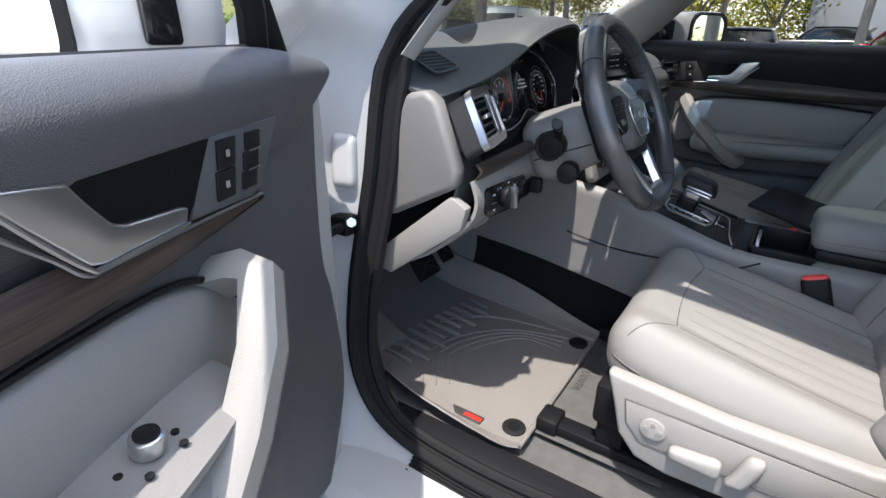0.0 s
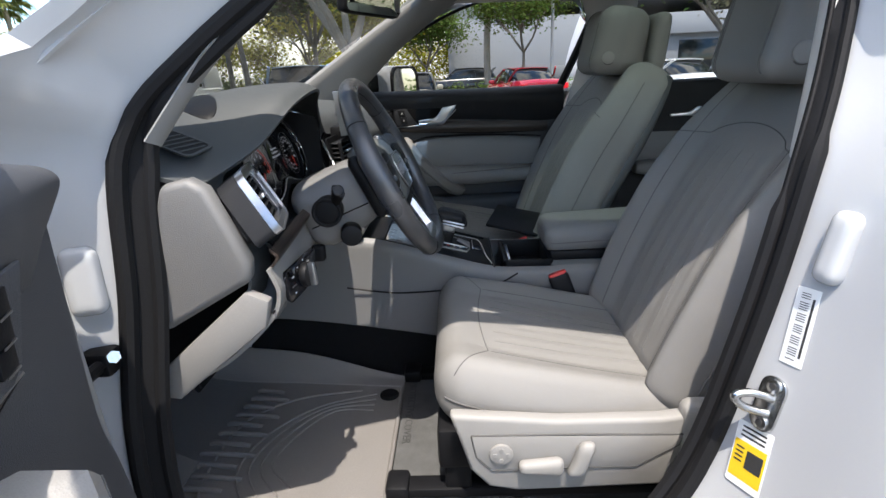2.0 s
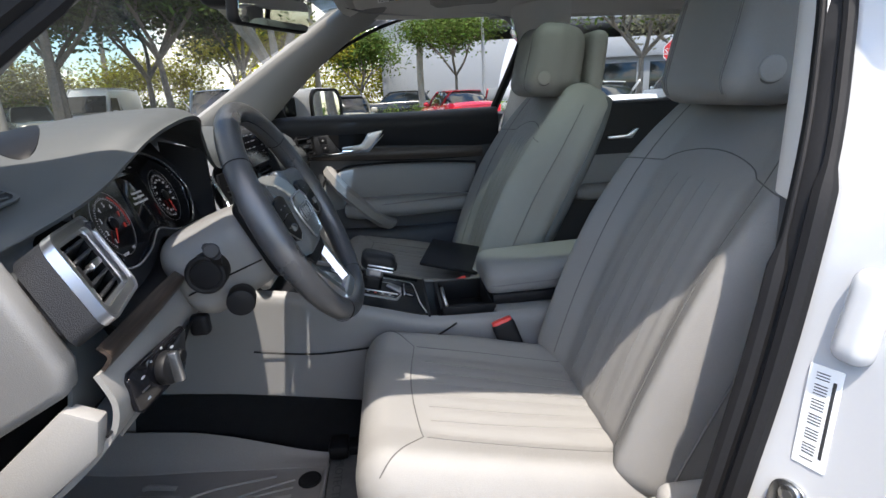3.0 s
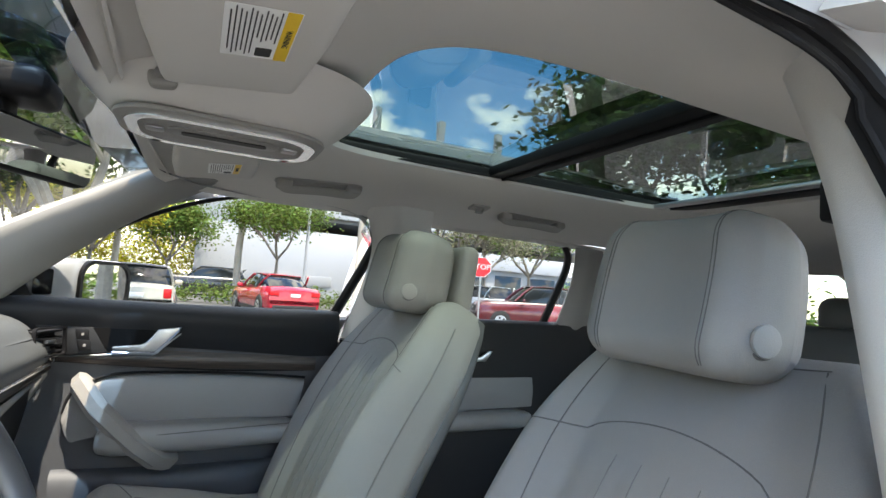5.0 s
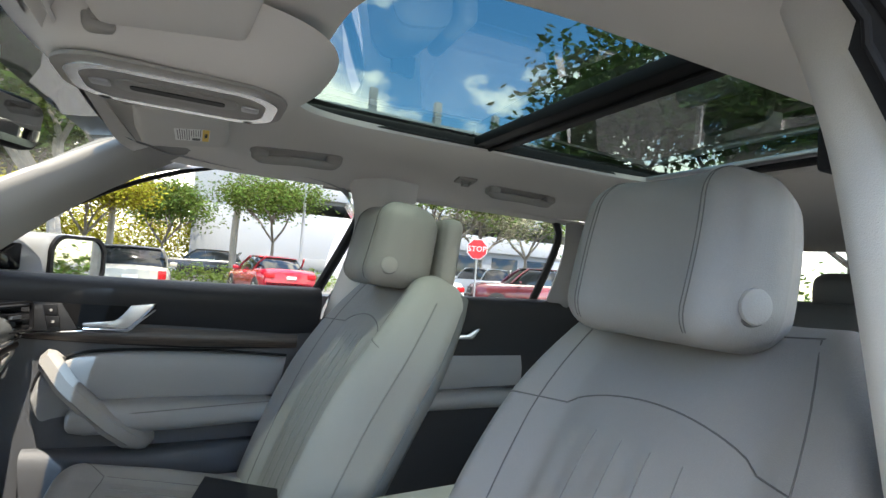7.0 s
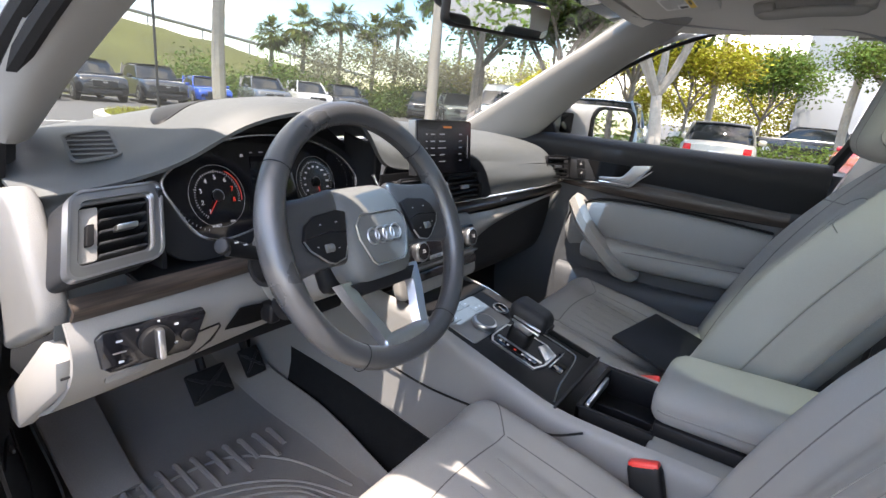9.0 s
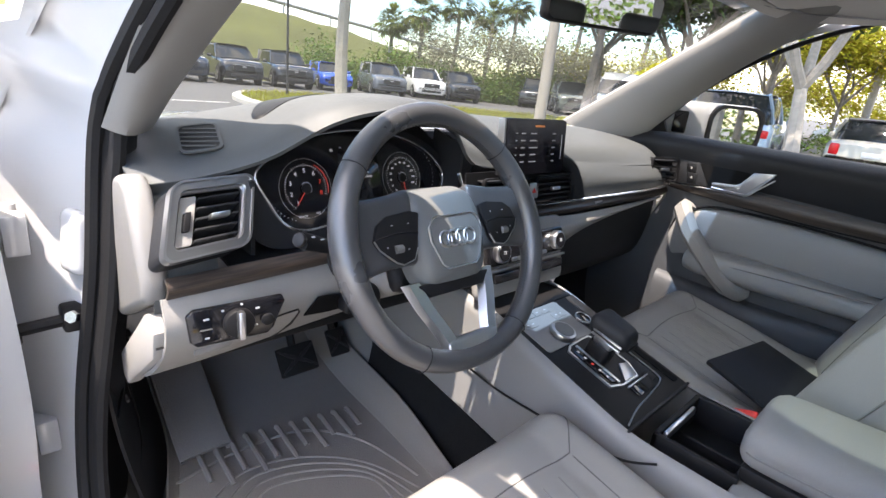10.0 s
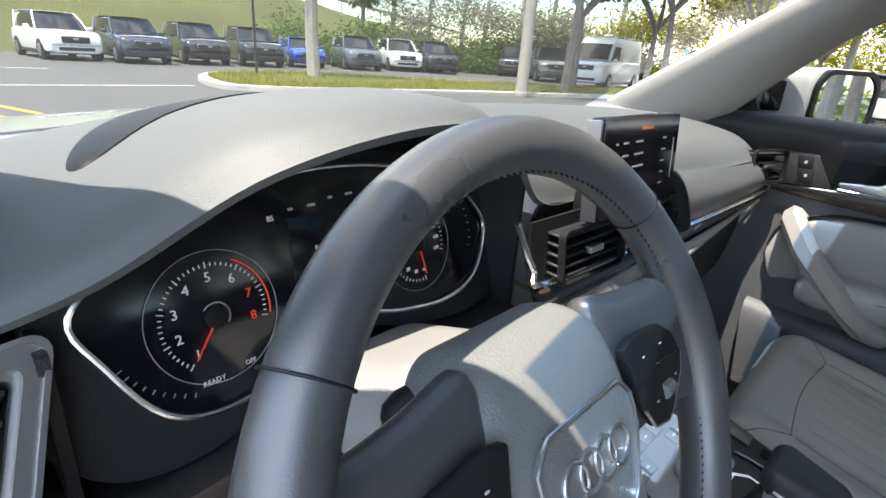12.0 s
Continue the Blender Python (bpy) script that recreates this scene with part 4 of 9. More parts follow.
        part("body_leaf", box(-0.815, -0.785, 0.43, 0.49, z - 0.03, z + 0.03, 0.004), "paint", hg)
        part("door_leaf", box(-0.90, -0.80, 0.455, 0.475, z - 0.022, z + 0.022, 0.004), "paint", hg)
        part("pin", disc((-0.80, 0.47, z - 0.04), (0, 0, 1), 0.009, 0.08, 16, 0.002), "paint", hg)
    st = thing("door_check", (-0.76, 0.40, 0.925), "black steel door check strap bolted to the pillar", "door check")
    part("bracket", box(-0.768, -0.730, 0.365, 0.405, 0.907, 0.943, 0.006), "hard_black", st)
    part("arm", tube([(-0.745, 0.380, 0.925), (-0.82, 0.378, 0.922), (-0.90, 0.38, 0.918), (-1.02, 0.36, 0.915)], 0.009, 8, flat=1.4), "hard_black", st)
    part("bolt", disc((-0.752, 0.368, 0.932), (-0.6, -0.7, 0.3), 0.009, 0.012, 6), "steel", st)
    bt = thing("cable_boot", (-0.83, 0.50, 0.80), "black corrugated rubber cable boot between door and pillar", "cable boot")
    part("boot", tube([(-0.80, 0.50, 0.86), (-0.83, 0.50, 0.86), (-0.87, 0.49, 0.84), (-0.92, 0.47, 0.80)], lambda f: 0.022 + 0.004 * math.sin(f * 60), 12), "seal", bt)
    # rear door on the driver's side, open, seen by its front edge
    ro = thing("rear_door", (-0.95, -0.85, 0.5), "open white rear door with hinges and cable boot", "car door", "car doors")
    hp = Vector((-0.82, -0.70, 0))
    tm = Matrix.Translation(hp) @ Matrix.Rotation(-radians(68), 4, "Z") @ Matrix.Translation(-hp)
    part("door_body", moved(skin([[(-0.76, -0.70, 0.48), (-0.90, -0.70, 0.48), (-0.93, -0.72, 0.8), (-0.88, -0.72, 1.1), (-0.76, -0.72, 1.21)], [(-0.76, -1.5, 0.5), (-0.90, -1.5, 0.5), (-0.93, -1.5, 0.8), (-0.88, -1.5, 1.1), (-0.76, -1.5, 1.21)]], 8, 20, 0.02), tm), "paint", ro)
    part("inner_trim", moved(box(-0.765, -0.70, -1.4, -0.74, 0.55, 1.215, 0.02), tm), "soft_black", ro)
    part("window_frame", moved(tube(spline([(-0.745, -0.72, 1.215), (-0.665, -0.745, 1.50), (-0.655, -0.80, 1.535), (-0.655, -1.20, 1.525), (-0.745, -1.33, 1.22)], 40), 0.02, 8), tm), "hard_black", ro)
    hg = part("hinge", box(-0.890, -0.842, -0.600, -0.566, 0.938, 0.985, 0.006), "paint", ro, "white hinge leaf")
    part("hinge_pin", disc((-0.882, -0.572, 0.930), (0, 0, 1), 0.010, 0.062, 16, 0.002), "paint", hg)
    part("boot", tube([(-0.862, -0.578, 0.900), (-0.866, -0.572, 0.872), (-0.872, -0.568, 0.84), (-0.88, -0.565, 0.80), (-0.89, -0.57, 0.74)], 0.020, 14), "seal", ro, "black rubber cable boot")
    for k in range(8):
        part("boot_fold", ring((-0.866 - 0.0025 * k, -0.5725 + 0.001 * k, 0.875 - 0.017 * k), (-0.15, 0.1, -1), 0.0205, 0.0035, 20), "seal", ro)
    single("middle_pillar_driver", skin([[(-0.845, -0.60, 0.5), (-0.83, -0.69, 0.5), (-0.78, -0.76, 0.5)], [(-0.845, -0.62, 0.9), (-0.83, -0.70, 0.9), (-0.78, -0.78, 0.9)], [(-0.83, -0.63, 1.2), (-0.81, -0.70, 1.2), (-0.76, -0.78, 1.2)], [(-0.69, -0.62, 1.53), (-0.68, -0.70, 1.53), (-0.66, -0.78, 1.53)]], 20, 12, 0.004), "paint", "white painted middle pillar of a car", "car pillar", kind="structure")


build_doors()
# ---- dashboard ----
# dash loudspeaker: centre x, y, half length, half width, cosine and sine of its turn
from mathutils.bvhtree import BVHTree

SPK = (-0.405, 0.375, 0.150, 0.036, 0.766, 0.643)


def build_dash():
    d = thing("dashboard", (0, 0.3, 0.80), "charcoal car dashboard with oak inlay and light grey lower panels", "dashboard")
    secs = [(-0.695, (0.240, 1.148), (0.285, 1.166), (0.44, 1.184), (0.60, 1.172)), (-0.615, (0.225, 1.160), (0.27, 1.176), (0.44, 1.200), (0.72, 1.160)), (-0.54, (0.195, 1.188), (0.24, 1.208), (0.42, 1.220), (0.83, 1.150)),
            (-0.46, (0.162, 1.240), (0.215, 1.258), (0.41, 1.240), (0.90, 1.142)), (-0.37, (0.148, 1.262), (0.205, 1.276), (0.41, 1.253), (0.95, 1.140)), (-0.28, (0.158, 1.258), (0.21, 1.274), (0.41, 1.257), (0.96, 1.142)),
            (-0.20, (0.185, 1.228), (0.235, 1.250), (0.42, 1.248), (0.97, 1.142)), (-0.13, (0.195, 1.165), (0.24, 1.212), (0.43, 1.240), (0.98, 1.142)), (0.0, (0.205, 1.150), (0.25, 1.204), (0.45, 1.236), (0.99, 1.140)),
            (0.22, (0.185, 1.150), (0.24, 1.202), (0.45, 1.230), (0.96, 1.140)), (0.45, (0.165, 1.148), (0.225, 1.196), (0.43, 1.220), (0.88, 1.150)), (0.62, (0.165, 1.146), (0.235, 1.190), (0.42, 1.206), (0.70, 1.165)), (0.70, (0.22, 1.146), (0.28, 1.176), (0.42, 1.186), (0.58, 1.172))]
    rows = [[(x, y, z) for y, z in pts] for x, *pts in secs]
    pad_bm = skin(rows, 90, 30, 0.006)
    pad_tree = BVHTree.FromBMesh(pad_bm)
    part("top_pad", pad_bm, "dash_top", d, "slate soft-touch dash top")
    # dark face under the top
    face = [[(x, pts[0][0] + 0.004, pts[0][1]), (x, pts[0][0] + 0.012, pts[0][1] - 0.02), (x, 0.21 if x > -0.18 else 0.22, 1.10), (x, 0.185, 1.03), (x, 0.20, 0.97)] for x, *pts in secs if x < -0.57 or x > -0.17]
    part("face_outer", skin([r for r in face if r[0][0] < -0.5], 8, 16, 0.004), "dash_top", d)
    part("face_inner", skin([r for r in face if r[0][0] > -0.5], 40, 16, 0.004), "soft_black", d)
    lowf = [[(x, 0.262, 1.05), (x, 0.20, 1.046), (x, 0.178, 1.035), (x, 0.19, 1.0)] for x in (-0.60, -0.45, -0.30, -0.15)]
    part("lower_ledge", skin(lowf, 20, 10, 0.004), "soft_black", d)
    part("rear_wall", plate([(-0.60, 1.03), (-0.15, 1.03), (-0.15, 1.185), (-0.21, 1.225), (-0.28, 1.25), (-0.37, 1.258), (-0.46, 1.240), (-0.54, 1.195), (-0.60, 1.15)], 0.006, Matrix(((1, 0, 0, 0), (0, 0, 1, 0.276), (0, 1, 0, 0), (0, 0, 0, 1)))), "hard_black", d)
    for x in (-0.565, -0.165):
        part("side_wall", skin([[(x, 0.20, 1.20 if x > -0.3 else 1.155), (x, 0.28, 1.22 if x > -0.3 else 1.165)], [(x, 0.20, 1.05), (x, 0.28, 1.05)]], 6, 6, 0.006), "soft_black", d)
    # instrument cluster
    cl = thing("instrument_cluster", (-0.37, 0.25, 1.04), "instrument cluster with lit tachometer and speedometer", "instrument cluster")
    cm = facing((-0.360, 0.240, 1.135), (0.06, -1, 0.30))
    shape = spline([(x, y, 0) for x, y in ((-0.196, 0.022), (-0.186, -0.010), (-0.160, -0.052), (-0.120, -0.066), (-0.055, -0.058), (0.0, -0.040), (0.055, -0.054), (0.115, -0.062), (0.165, -0.050), (0.192, -0.012), (0.190, 0.012), (0.155, 0.046), (0.09, 0.072), (0.0, 0.083), (-0.09, 0.074), (-0.16, 0.048))], 80, closed=True)
    out2 = [(p.x * (0.94 if p.x < 0 else 1.0), p.y) for p in shape]
    part("face", plate(out2, 0.003, cm), "screen", cl, "glossy black dial face")
    part("chrome_rim", tube([cm @ Vector((x * 1.006, y * 1.01, 0.006)) for x, y in out2], 0.0023, 8, closed=True), "bright_trim", cl, "thin chrome rim")
    part("surround", frame_plate([(x * 1.30, y * 1.36) if y < 0 else (x * 1.11, y * 1.16) for x, y in out2], [(x * 1.016, y * 1.03) for x, y in out2], 0.008, cm @ Matrix.Translation((0, 0, -0.002))), "soft_black", cl, "charcoal surround")
    part("centre_display", plate([(-0.045, -0.036), (0.045, -0.036), (0.038, 0.050), (-0.038, 0.050)], 0.0012, cm @ Matrix.Translation((0, 0, 0.003)), 0.0003), "gloss_black", cl)
    for cx, words, r0, a0, a1, red in ((-0.106, "1 2 3 4 5 6 7 8".split(), 0.0385, 231, -17, 6), (0.092, "0 10 20 30 40 50 60 70 80 90 100 120 140 160".split(), 0.0385, 278, -22, 99)):
        DY = -0.004 if cx < 0 else 0.0
        dial = part("dial_ring", ring(cm @ Vector((cx, DY, 0.004)), (0.06, -1, 0.30), r0 + 0.0065, 0.0003, 72), "plastic_mid", cl)
        for i, wd in enumerate(words):
            a = radians(a0 + (a1 - a0) * i / (len(words) - 1))
            p = (cx + (r0 - 0.0115) * math.cos(a), DY + (r0 - 0.0115) * math.sin(a))
            part("numeral", text_bm(wd, 0.0094 if cx < 0 else 0.0050, cm @ Matrix.Translation((*p, 0.0040))), "red_print" if i > red - 1 and cx < 0 else "white_print", dial, smooth=0)
        for i in range(43):
            a = radians(a0 + (a1 - a0) * i / 42)
            t = plate(round_rect(0.0044 if i % 6 == 0 else 0.0024, 0.0007, 0.0002, 1), 0.0005, cm @ Matrix.Translation((cx + (r0 - 0.003) * math.cos(a), DY + (r0 - 0.003) * math.sin(a), 0.0036)) @ Matrix.Rotation(a, 4, "Z"))
            part("tick", t, "white_print", dial, smooth=0)
        if cx < 0:
            arc = [cm @ Vector((cx + (r0 + 0.001) * math.cos(radians(q)), DY + (r0 + 0.001) * math.sin(radians(q)), 0.0042)) for q in range(62, -18, -4)]
            part("red_arc", tube(arc, 0.0006, 6), "red_print", dial, "red zone arc")
        na = radians(a0)
        part("needle", plate([(0.008, -0.0006), (0.031, -0.0003), (0.031, 0.0003), (0.008, 0.0006)], 0.001, cm @ Matrix.Translation((cx, DY, 0.006)) @ Matrix.Rotation(na, 4, "Z")), "red_print", dial, "red needle", smooth=0)
        part("needle_hub", disc(cm @ Vector((cx, DY, 0.003)), (0.06, -1, 0.30), 0.008, 0.004, 24, 0.001), "hard_black", dial)
        part("hub_arc", tube([cm @ Vector((cx + 0.0095 * math.cos(radians(q)), DY + 0.0095 * math.sin(radians(q)), 0.0045)) for q in range(-40, 150, 10)], 0.0006, 6), "dim_print", dial)
    # outer gauges
    for sg in (-1, 1):
        for i in range(9):
            a = radians(200 + 6 * i) if sg < 0 else radians(-22 + 8 * i)
            part("gauge_tick", plate(round_rect(0.003, 0.0006, 0.0002, 1), 0.0005, cm @ Matrix.Translation((sg * 0.106 + 0.066 * math.cos(a), 0.002 + 0.056 * math.sin(a), 0.0036)) @ Matrix.Rotation(a, 4, "Z")), "dim_print", cl, smooth=0)
    for i, wd in enumerate(("Engine running.", "Turn off ignition", "before leaving vehicle")):
        part("message", text_bm(wd, 0.0058, cm @ Matrix.Translation((-0.002, 0.022 - 0.0074 * i, 0.0050))), "white_print", cl, smooth=0)
    part("status_line", text_bm("85", 0.006, cm @ Matrix.Translation((-0.052, 0.052, 0.0042))), "white_print", cl, smooth=0)
    for i in range(4):
        part("status_bar", plate(round_rect(0.0045 + 0.003 * (i % 2), 0.0022, 0.0008), 0.0004, cm @ Matrix.Translation((-0.034 + 0.019 * i, 0.056 + 0.003 * (i > 1), 0.0036))), "dim_print", cl, smooth=0)
    part("ready_word", text_bm("READY", 0.0050, cm @ Matrix.Translation((-0.117, -0.046, 0.0040))), "white_print", cl, smooth=0)
    part("off_word", text_bm("OFF", 0.0046, cm @ Matrix.Translation((-0.090, -0.043, 0.0040))), "white_print", cl, smooth=0)
    # air vents
    air_vent("air_vent", (-0.628, 0.178, 1.118), (0.2, -0.8, 0.56), 0.088, 0.072, 5, 4)
    air_vent("air_vent", (-0.072, 0.160, 1.112), (-0.05, -1, 0.12), 0.125, 0.056, 5, 1)
    air_vent("air_vent", (0.092, 0.158, 1.112), (0, -1, 0.12), 0.140, 0.056, 5, 1)
    air_vent("air_vent", (0.600, 0.142, 1.135), (-0.45, -1, 0.10), 0.09, 0.060, 4, 1)
    part("vent_strip", skin([[(-0.16, 0.190, 1.150), (0.0, 0.185, 1.150), (0.17, 0.180, 1.150)], [(-0.16, 0.184, 1.082), (0.0, 0.180, 1.082), (0.17, 0.174, 1.082)]], 8, 24, 0.004), "hard_black", d, "black vent strip")
    part("passenger_fascia", skin([[(0.165, 0.200, 1.166), (0.172, 0.176, 1.140), (0.185, 0.166, 1.110), (0.195, 0.166, 1.080)], [(0.26, 0.185, 1.158), (0.27, 0.170, 1.140), (0.28, 0.158, 1.112), (0.29, 0.160, 1.080)], [(0.45, 0.170, 1.154), (0.45, 0.158, 1.135), (0.45, 0.146, 1.110), (0.45, 0.152, 1.080)], [(0.62, 0.168, 1.150), (0.62, 0.150, 1.135), (0.62, 0.138, 1.110), (0.62, 0.142, 1.088)]], 30, 16, 0.004), "dash_top", d, "slate passenger side dash face")
    part("vent_arch", tube(spline([(0.05, 0.178, 1.176), (0.11, 0.172, 1.172), (0.150, 0.164, 1.155), (0.170, 0.156, 1.125), (0.190, 0.152, 1.085)], 24), 0.012, 10, flat=1.3), "soft_black", d, "dark arch round the vents")
    part("chrome_strip", tube(spline([(-0.172, 0.195, 1.150), (-0.155, 0.180, 1.100), (-0.14, 0.170, 1.083), (0.1, 0.163, 1.077), (0.40, 0.150, 1.078), (0.62, 0.136, 1.086), (0.665, 0.148, 1.092)], 50), 0.0038, 8), "bright_trim", d, "chrome trim line")
    part("inlay", skin([[(-0.15, 0.178, 1.072), (-0.15, 0.166, 1.058), (-0.15, 0.182, 1.045)], [(0.25, 0.168, 1.070), (0.25, 0.156, 1.056), (0.25, 0.172, 1.040)], [(0.665, 0.150, 1.080), (0.665, 0.142, 1.066), (0.665, 0.160, 1.050)]], 24, 10, 0.004), "wood", d, "dark oak inlay")
    part("inlay_badge", plate(round_rect(0.034, 0.008, 0.002), 0.001, facing((0.30, 0.1575, 1.062), (0, -1, 0.2))), "alu", d)
    part("left_inlay", skin([[(-0.69, 0.150, 1.058), (-0.69, 0.140, 1.045), (-0.69, 0.150, 1.030)], [(-0.50, 0.168, 1.056), (-0.50, 0.156, 1.044), (-0.50, 0.165, 1.030)], [(-0.26, 0.19, 1.052), (-0.26, 0.178, 1.044), (-0.26, 0.188, 1.034)]], 20, 10, 0.004), "wood", d, "dark oak inlay")
    # light grey lower panel with the light switch
    rows = []
    for x, dy in ((-0.695, -0.005), (-0.60, 0.0), (-0.45, 0.018), (-0.30, 0.035), (-0.22, 0.045)):
        rows.append([(x, 0.158 + dy, 1.030), (x, 0.148 + dy, 0.990), (x, 0.170 + dy, 0.945), (x, 0.245 + dy, 0.880), (x, 0.335 + dy, 0.835 + 0.06 * (x + 0.695))])
    part("lower_panel", skin(rows, 30, 24, 0.006), "grip_grey", d, "light grey lower dash panel")

    def on_panel(x, z, out=0.004):
        prof = ((1.03, 0.158), (0.99, 0.148), (0.945, 0.170), (0.88, 0.245), (0.837, 0.335))
        (z1, y1), (z0, y0) = next(((p, q) for p, q in zip(prof, prof[1:]) if z >= q[0]), prof[-2:])
        return (x, y0 + (y1 - y0) * (z - z0) / (z1 - z0) + 0.11 * max(0.0, x + 0.60) - out, z)
    part("panel_joint", tube([on_panel(x, z) for x, z in ((-0.552, 0.967), (-0.530, 0.968), (-0.511, 0.968), (-0.507, 0.962), (-0.509, 0.935), (-0.512, 0.905), (-0.514, 0.885))], 0.0018, 6), "hard_black", d)
    part("side_joint", tube([on_panel(x, 0.966) for x in (-0.704, -0.694, -0.684)], 0.0016, 6), "hard_black", d)
    part("fuse_slot", plate([(-0.026, -0.006), (0.020, -0.006), (0.028, 0.008), (-0.026, 0.006)], 0.004, facing((-0.630, on_panel(-0.63, 0.940)[1] + 0.001, 0.940), (0, -0.9, -0.35)), 0.001), "console_grey", d, "shallow grip in the lower dash panel")
    # black sheet over the panel, painted as the shade of a gap
    part("lever_gap", skin([[on_panel(-0.484, 0.986, 0.007), on_panel(-0.462, 0.983, 0.007), on_panel(-0.440, 0.978, 0.007)], [on_panel(-0.499, 0.953, 0.007), on_panel(-0.455, 0.945, 0.007), on_panel(-0.408, 0.936, 0.007)]], 6, 8, 0.002), "gap_shade", d, "black sheet painted as the shaded gap beside the steering column")
    lv = on_panel(-0.428, 0.962, 0.02)
    part("column_lever", moved(soft((0.010, 0.014, 0.016), 0.006, 6)[0], Matrix.Translation(lv)), "hard_black", d, "black column lever")
    part("left_edge", plate([(0.190, 1.0), (0.158, 0.985), (0.168, 0.945), (0.318, 0.828), (0.340, 0.832), (0.345, 0.87)], 0.02, Matrix(((0, 0, 1, -0.706), (1, 0, 0, 0), (0, 1, 0, 0), (0, 0, 0, 1))), 0.004), "grip_grey", d)
    part("end_cap", plate([(0.278, 1.156), (0.240, 1.163), (0.218, 1.150), (0.176, 1.045), (0.180, 1.015), (0.315, 0.942), (0.322, 0.955), (0.288, 1.13)], 0.032, Matrix(((0, 0, 1, -0.709), (1, 0, 0, 0), (0, 1, 0, 0), (0, 0, 0, 1))), 0.012, 4), "end_grey", d, "grey leatherette end cap")
    part("right_end_cap", plate([(0.33, 1.165), (0.20, 1.150), (0.150, 1.05), (0.20, 0.95), (0.345, 0.90)], 0.03, Matrix(((0, 0, 1, 0.675), (1, 0, 0, 0), (0, 1, 0, 0), (0, 0, 0, 1))), 0.008, 3), "plastic_grey", d)
    # lid colour is black to carry the shade below the passenger dash
    part("glovebox", skin([[(0.14, 0.195, 1.030), (0.14, 0.20, 0.97), (0.14, 0.22, 0.86), (0.14, 0.32, 0.80)], [(0.40, 0.185, 1.035), (0.40, 0.19, 0.97), (0.40, 0.21, 0.86), (0.40, 0.32, 0.80)], [(0.68, 0.185, 1.045), (0.68, 0.19, 0.97), (0.68, 0.22, 0.86), (0.68, 0.32, 0.80)]], 20, 20, 0.006), "soft_black", d, "glovebox lid painted black for the footwell's shade")
    part("lower_fascia", skin([[(0.12, 0.168, 1.040), (0.12, 0.150, 1.0), (0.12, 0.165, 0.94)], [(0.25, 0.164, 1.038), (0.25, 0.152, 1.015), (0.25, 0.172, 0.985)], [(0.45, 0.160, 1.042), (0.45, 0.155, 1.030), (0.45, 0.175, 1.015)], [(0.665, 0.158, 1.050), (0.665, 0.158, 1.044), (0.665, 0.17, 1.038)]], 24, 10, 0.004), "plastic_mid", d, "grey lower dash edge")
    part("under_cover", box(-0.68, 0.68, 0.30, 0.98, 0.84, 0.87, 0.01), "hard_black", d)
    # unseen box added to keep a stray sun spot off the footwell
    part("side_cover", box(-0.765, -0.665, 0.42, 0.98, 0.842, 0.868, 0.006), "hard_black", d)
    # demister grille and loudspeaker grille on the top
    gm = facing((-0.594, 0.298, 1.1975), (-0.26, -0.27, 0.93), (0.25, 1, 0.3))
    part("demister_frame", frame_plate(round_rect(0.056, 0.080, 0.012), round_rect(0.048, 0.070, 0.009), 0.0025, gm), "dash_top", d)
    part("demister_well", plate(round_rect(0.050, 0.072, 0.009), 0.0012, gm), "hard_black", d)
    for k in range(5):
        part("demister_slat", moved(box(-0.025 + 0.006 * (k == 4), 0.025 - 0.006 * (k == 0), -0.0017, 0.0017, 0.0008, 0.0024, 0.0005, 1), gm @ Matrix.Translation((0, -0.025 + 0.0125 * k, 0)) @ Matrix.Rotation(radians(-16), 4, "Z")), "dash_top", d)
    sp = spline([(SPK[0] + SPK[2] * math.cos(q) * SPK[4] - SPK[3] * math.sin(q) * SPK[5], SPK[1] + SPK[2] * math.cos(q) * SPK[5] + SPK[3] * math.sin(q) * SPK[4], 1.0) for q in [2 * math.pi * i / 24 for i in range(24)]], 48, closed=True)
    part("speaker_grille", speaker_sheet(sp, pad_tree), "hard_black", d, "dark perforated speaker grille")
    # screen
    sc = thing("media_screen", (0, 0.16, 1.14), "slim black media screen showing a lit list", "screen")
    sm = facing((-0.006, 0.150, 1.203), (-0.02, -1, 0.10))
    part("housing", plate(round_rect(0.190, 0.108, 0.006), 0.014, sm @ Matrix.Translation((0, 0, -0.016)), 0.003), "gloss_black", sc)
    part("panel", plate(round_rect(0.186, 0.104, 0.005), 0.002, sm), "screen", sc, "glossy black panel")
    part("edge", plate(round_rect(0.004, 0.104, 0.001), 0.016, sm @ Matrix.Translation((-0.097, 0, -0.016)), 0), "alu", sc)
    part("stand", box(-0.06, 0.05, 0.16, 0.20, 1.135, 1.17, 0.006), "hard_black", sc)
    part("title_bar", plate(round_rect(0.030, 0.0036, 0.001), 0.0004, sm @ Matrix.Translation((0.004, 0.040, 0.002))), "amber_print", sc, smooth=0)
    for i in range(5):
        for x, wd in ((-0.066, 0.006), (-0.046, 0.014 + 0.003 * (i % 2)), (-0.014, 0.020 + 0.006 * ((i * 7) % 3)), (0.052, 0.013)):
            part("list_bar", plate(round_rect(wd * 0.85, 0.0022, 0.0008), 0.0004, sm @ Matrix.Translation((x, 0.026 - 0.0135 * i, 0.002))), "dim_print", sc, smooth=0)
    part("scroll_bar", plate(round_rect(0.0015, 0.05, 0.0005), 0.0004, sm @ Matrix.Translation((0.080, 0.0, 0.002))), "dim_print", sc, smooth=0)
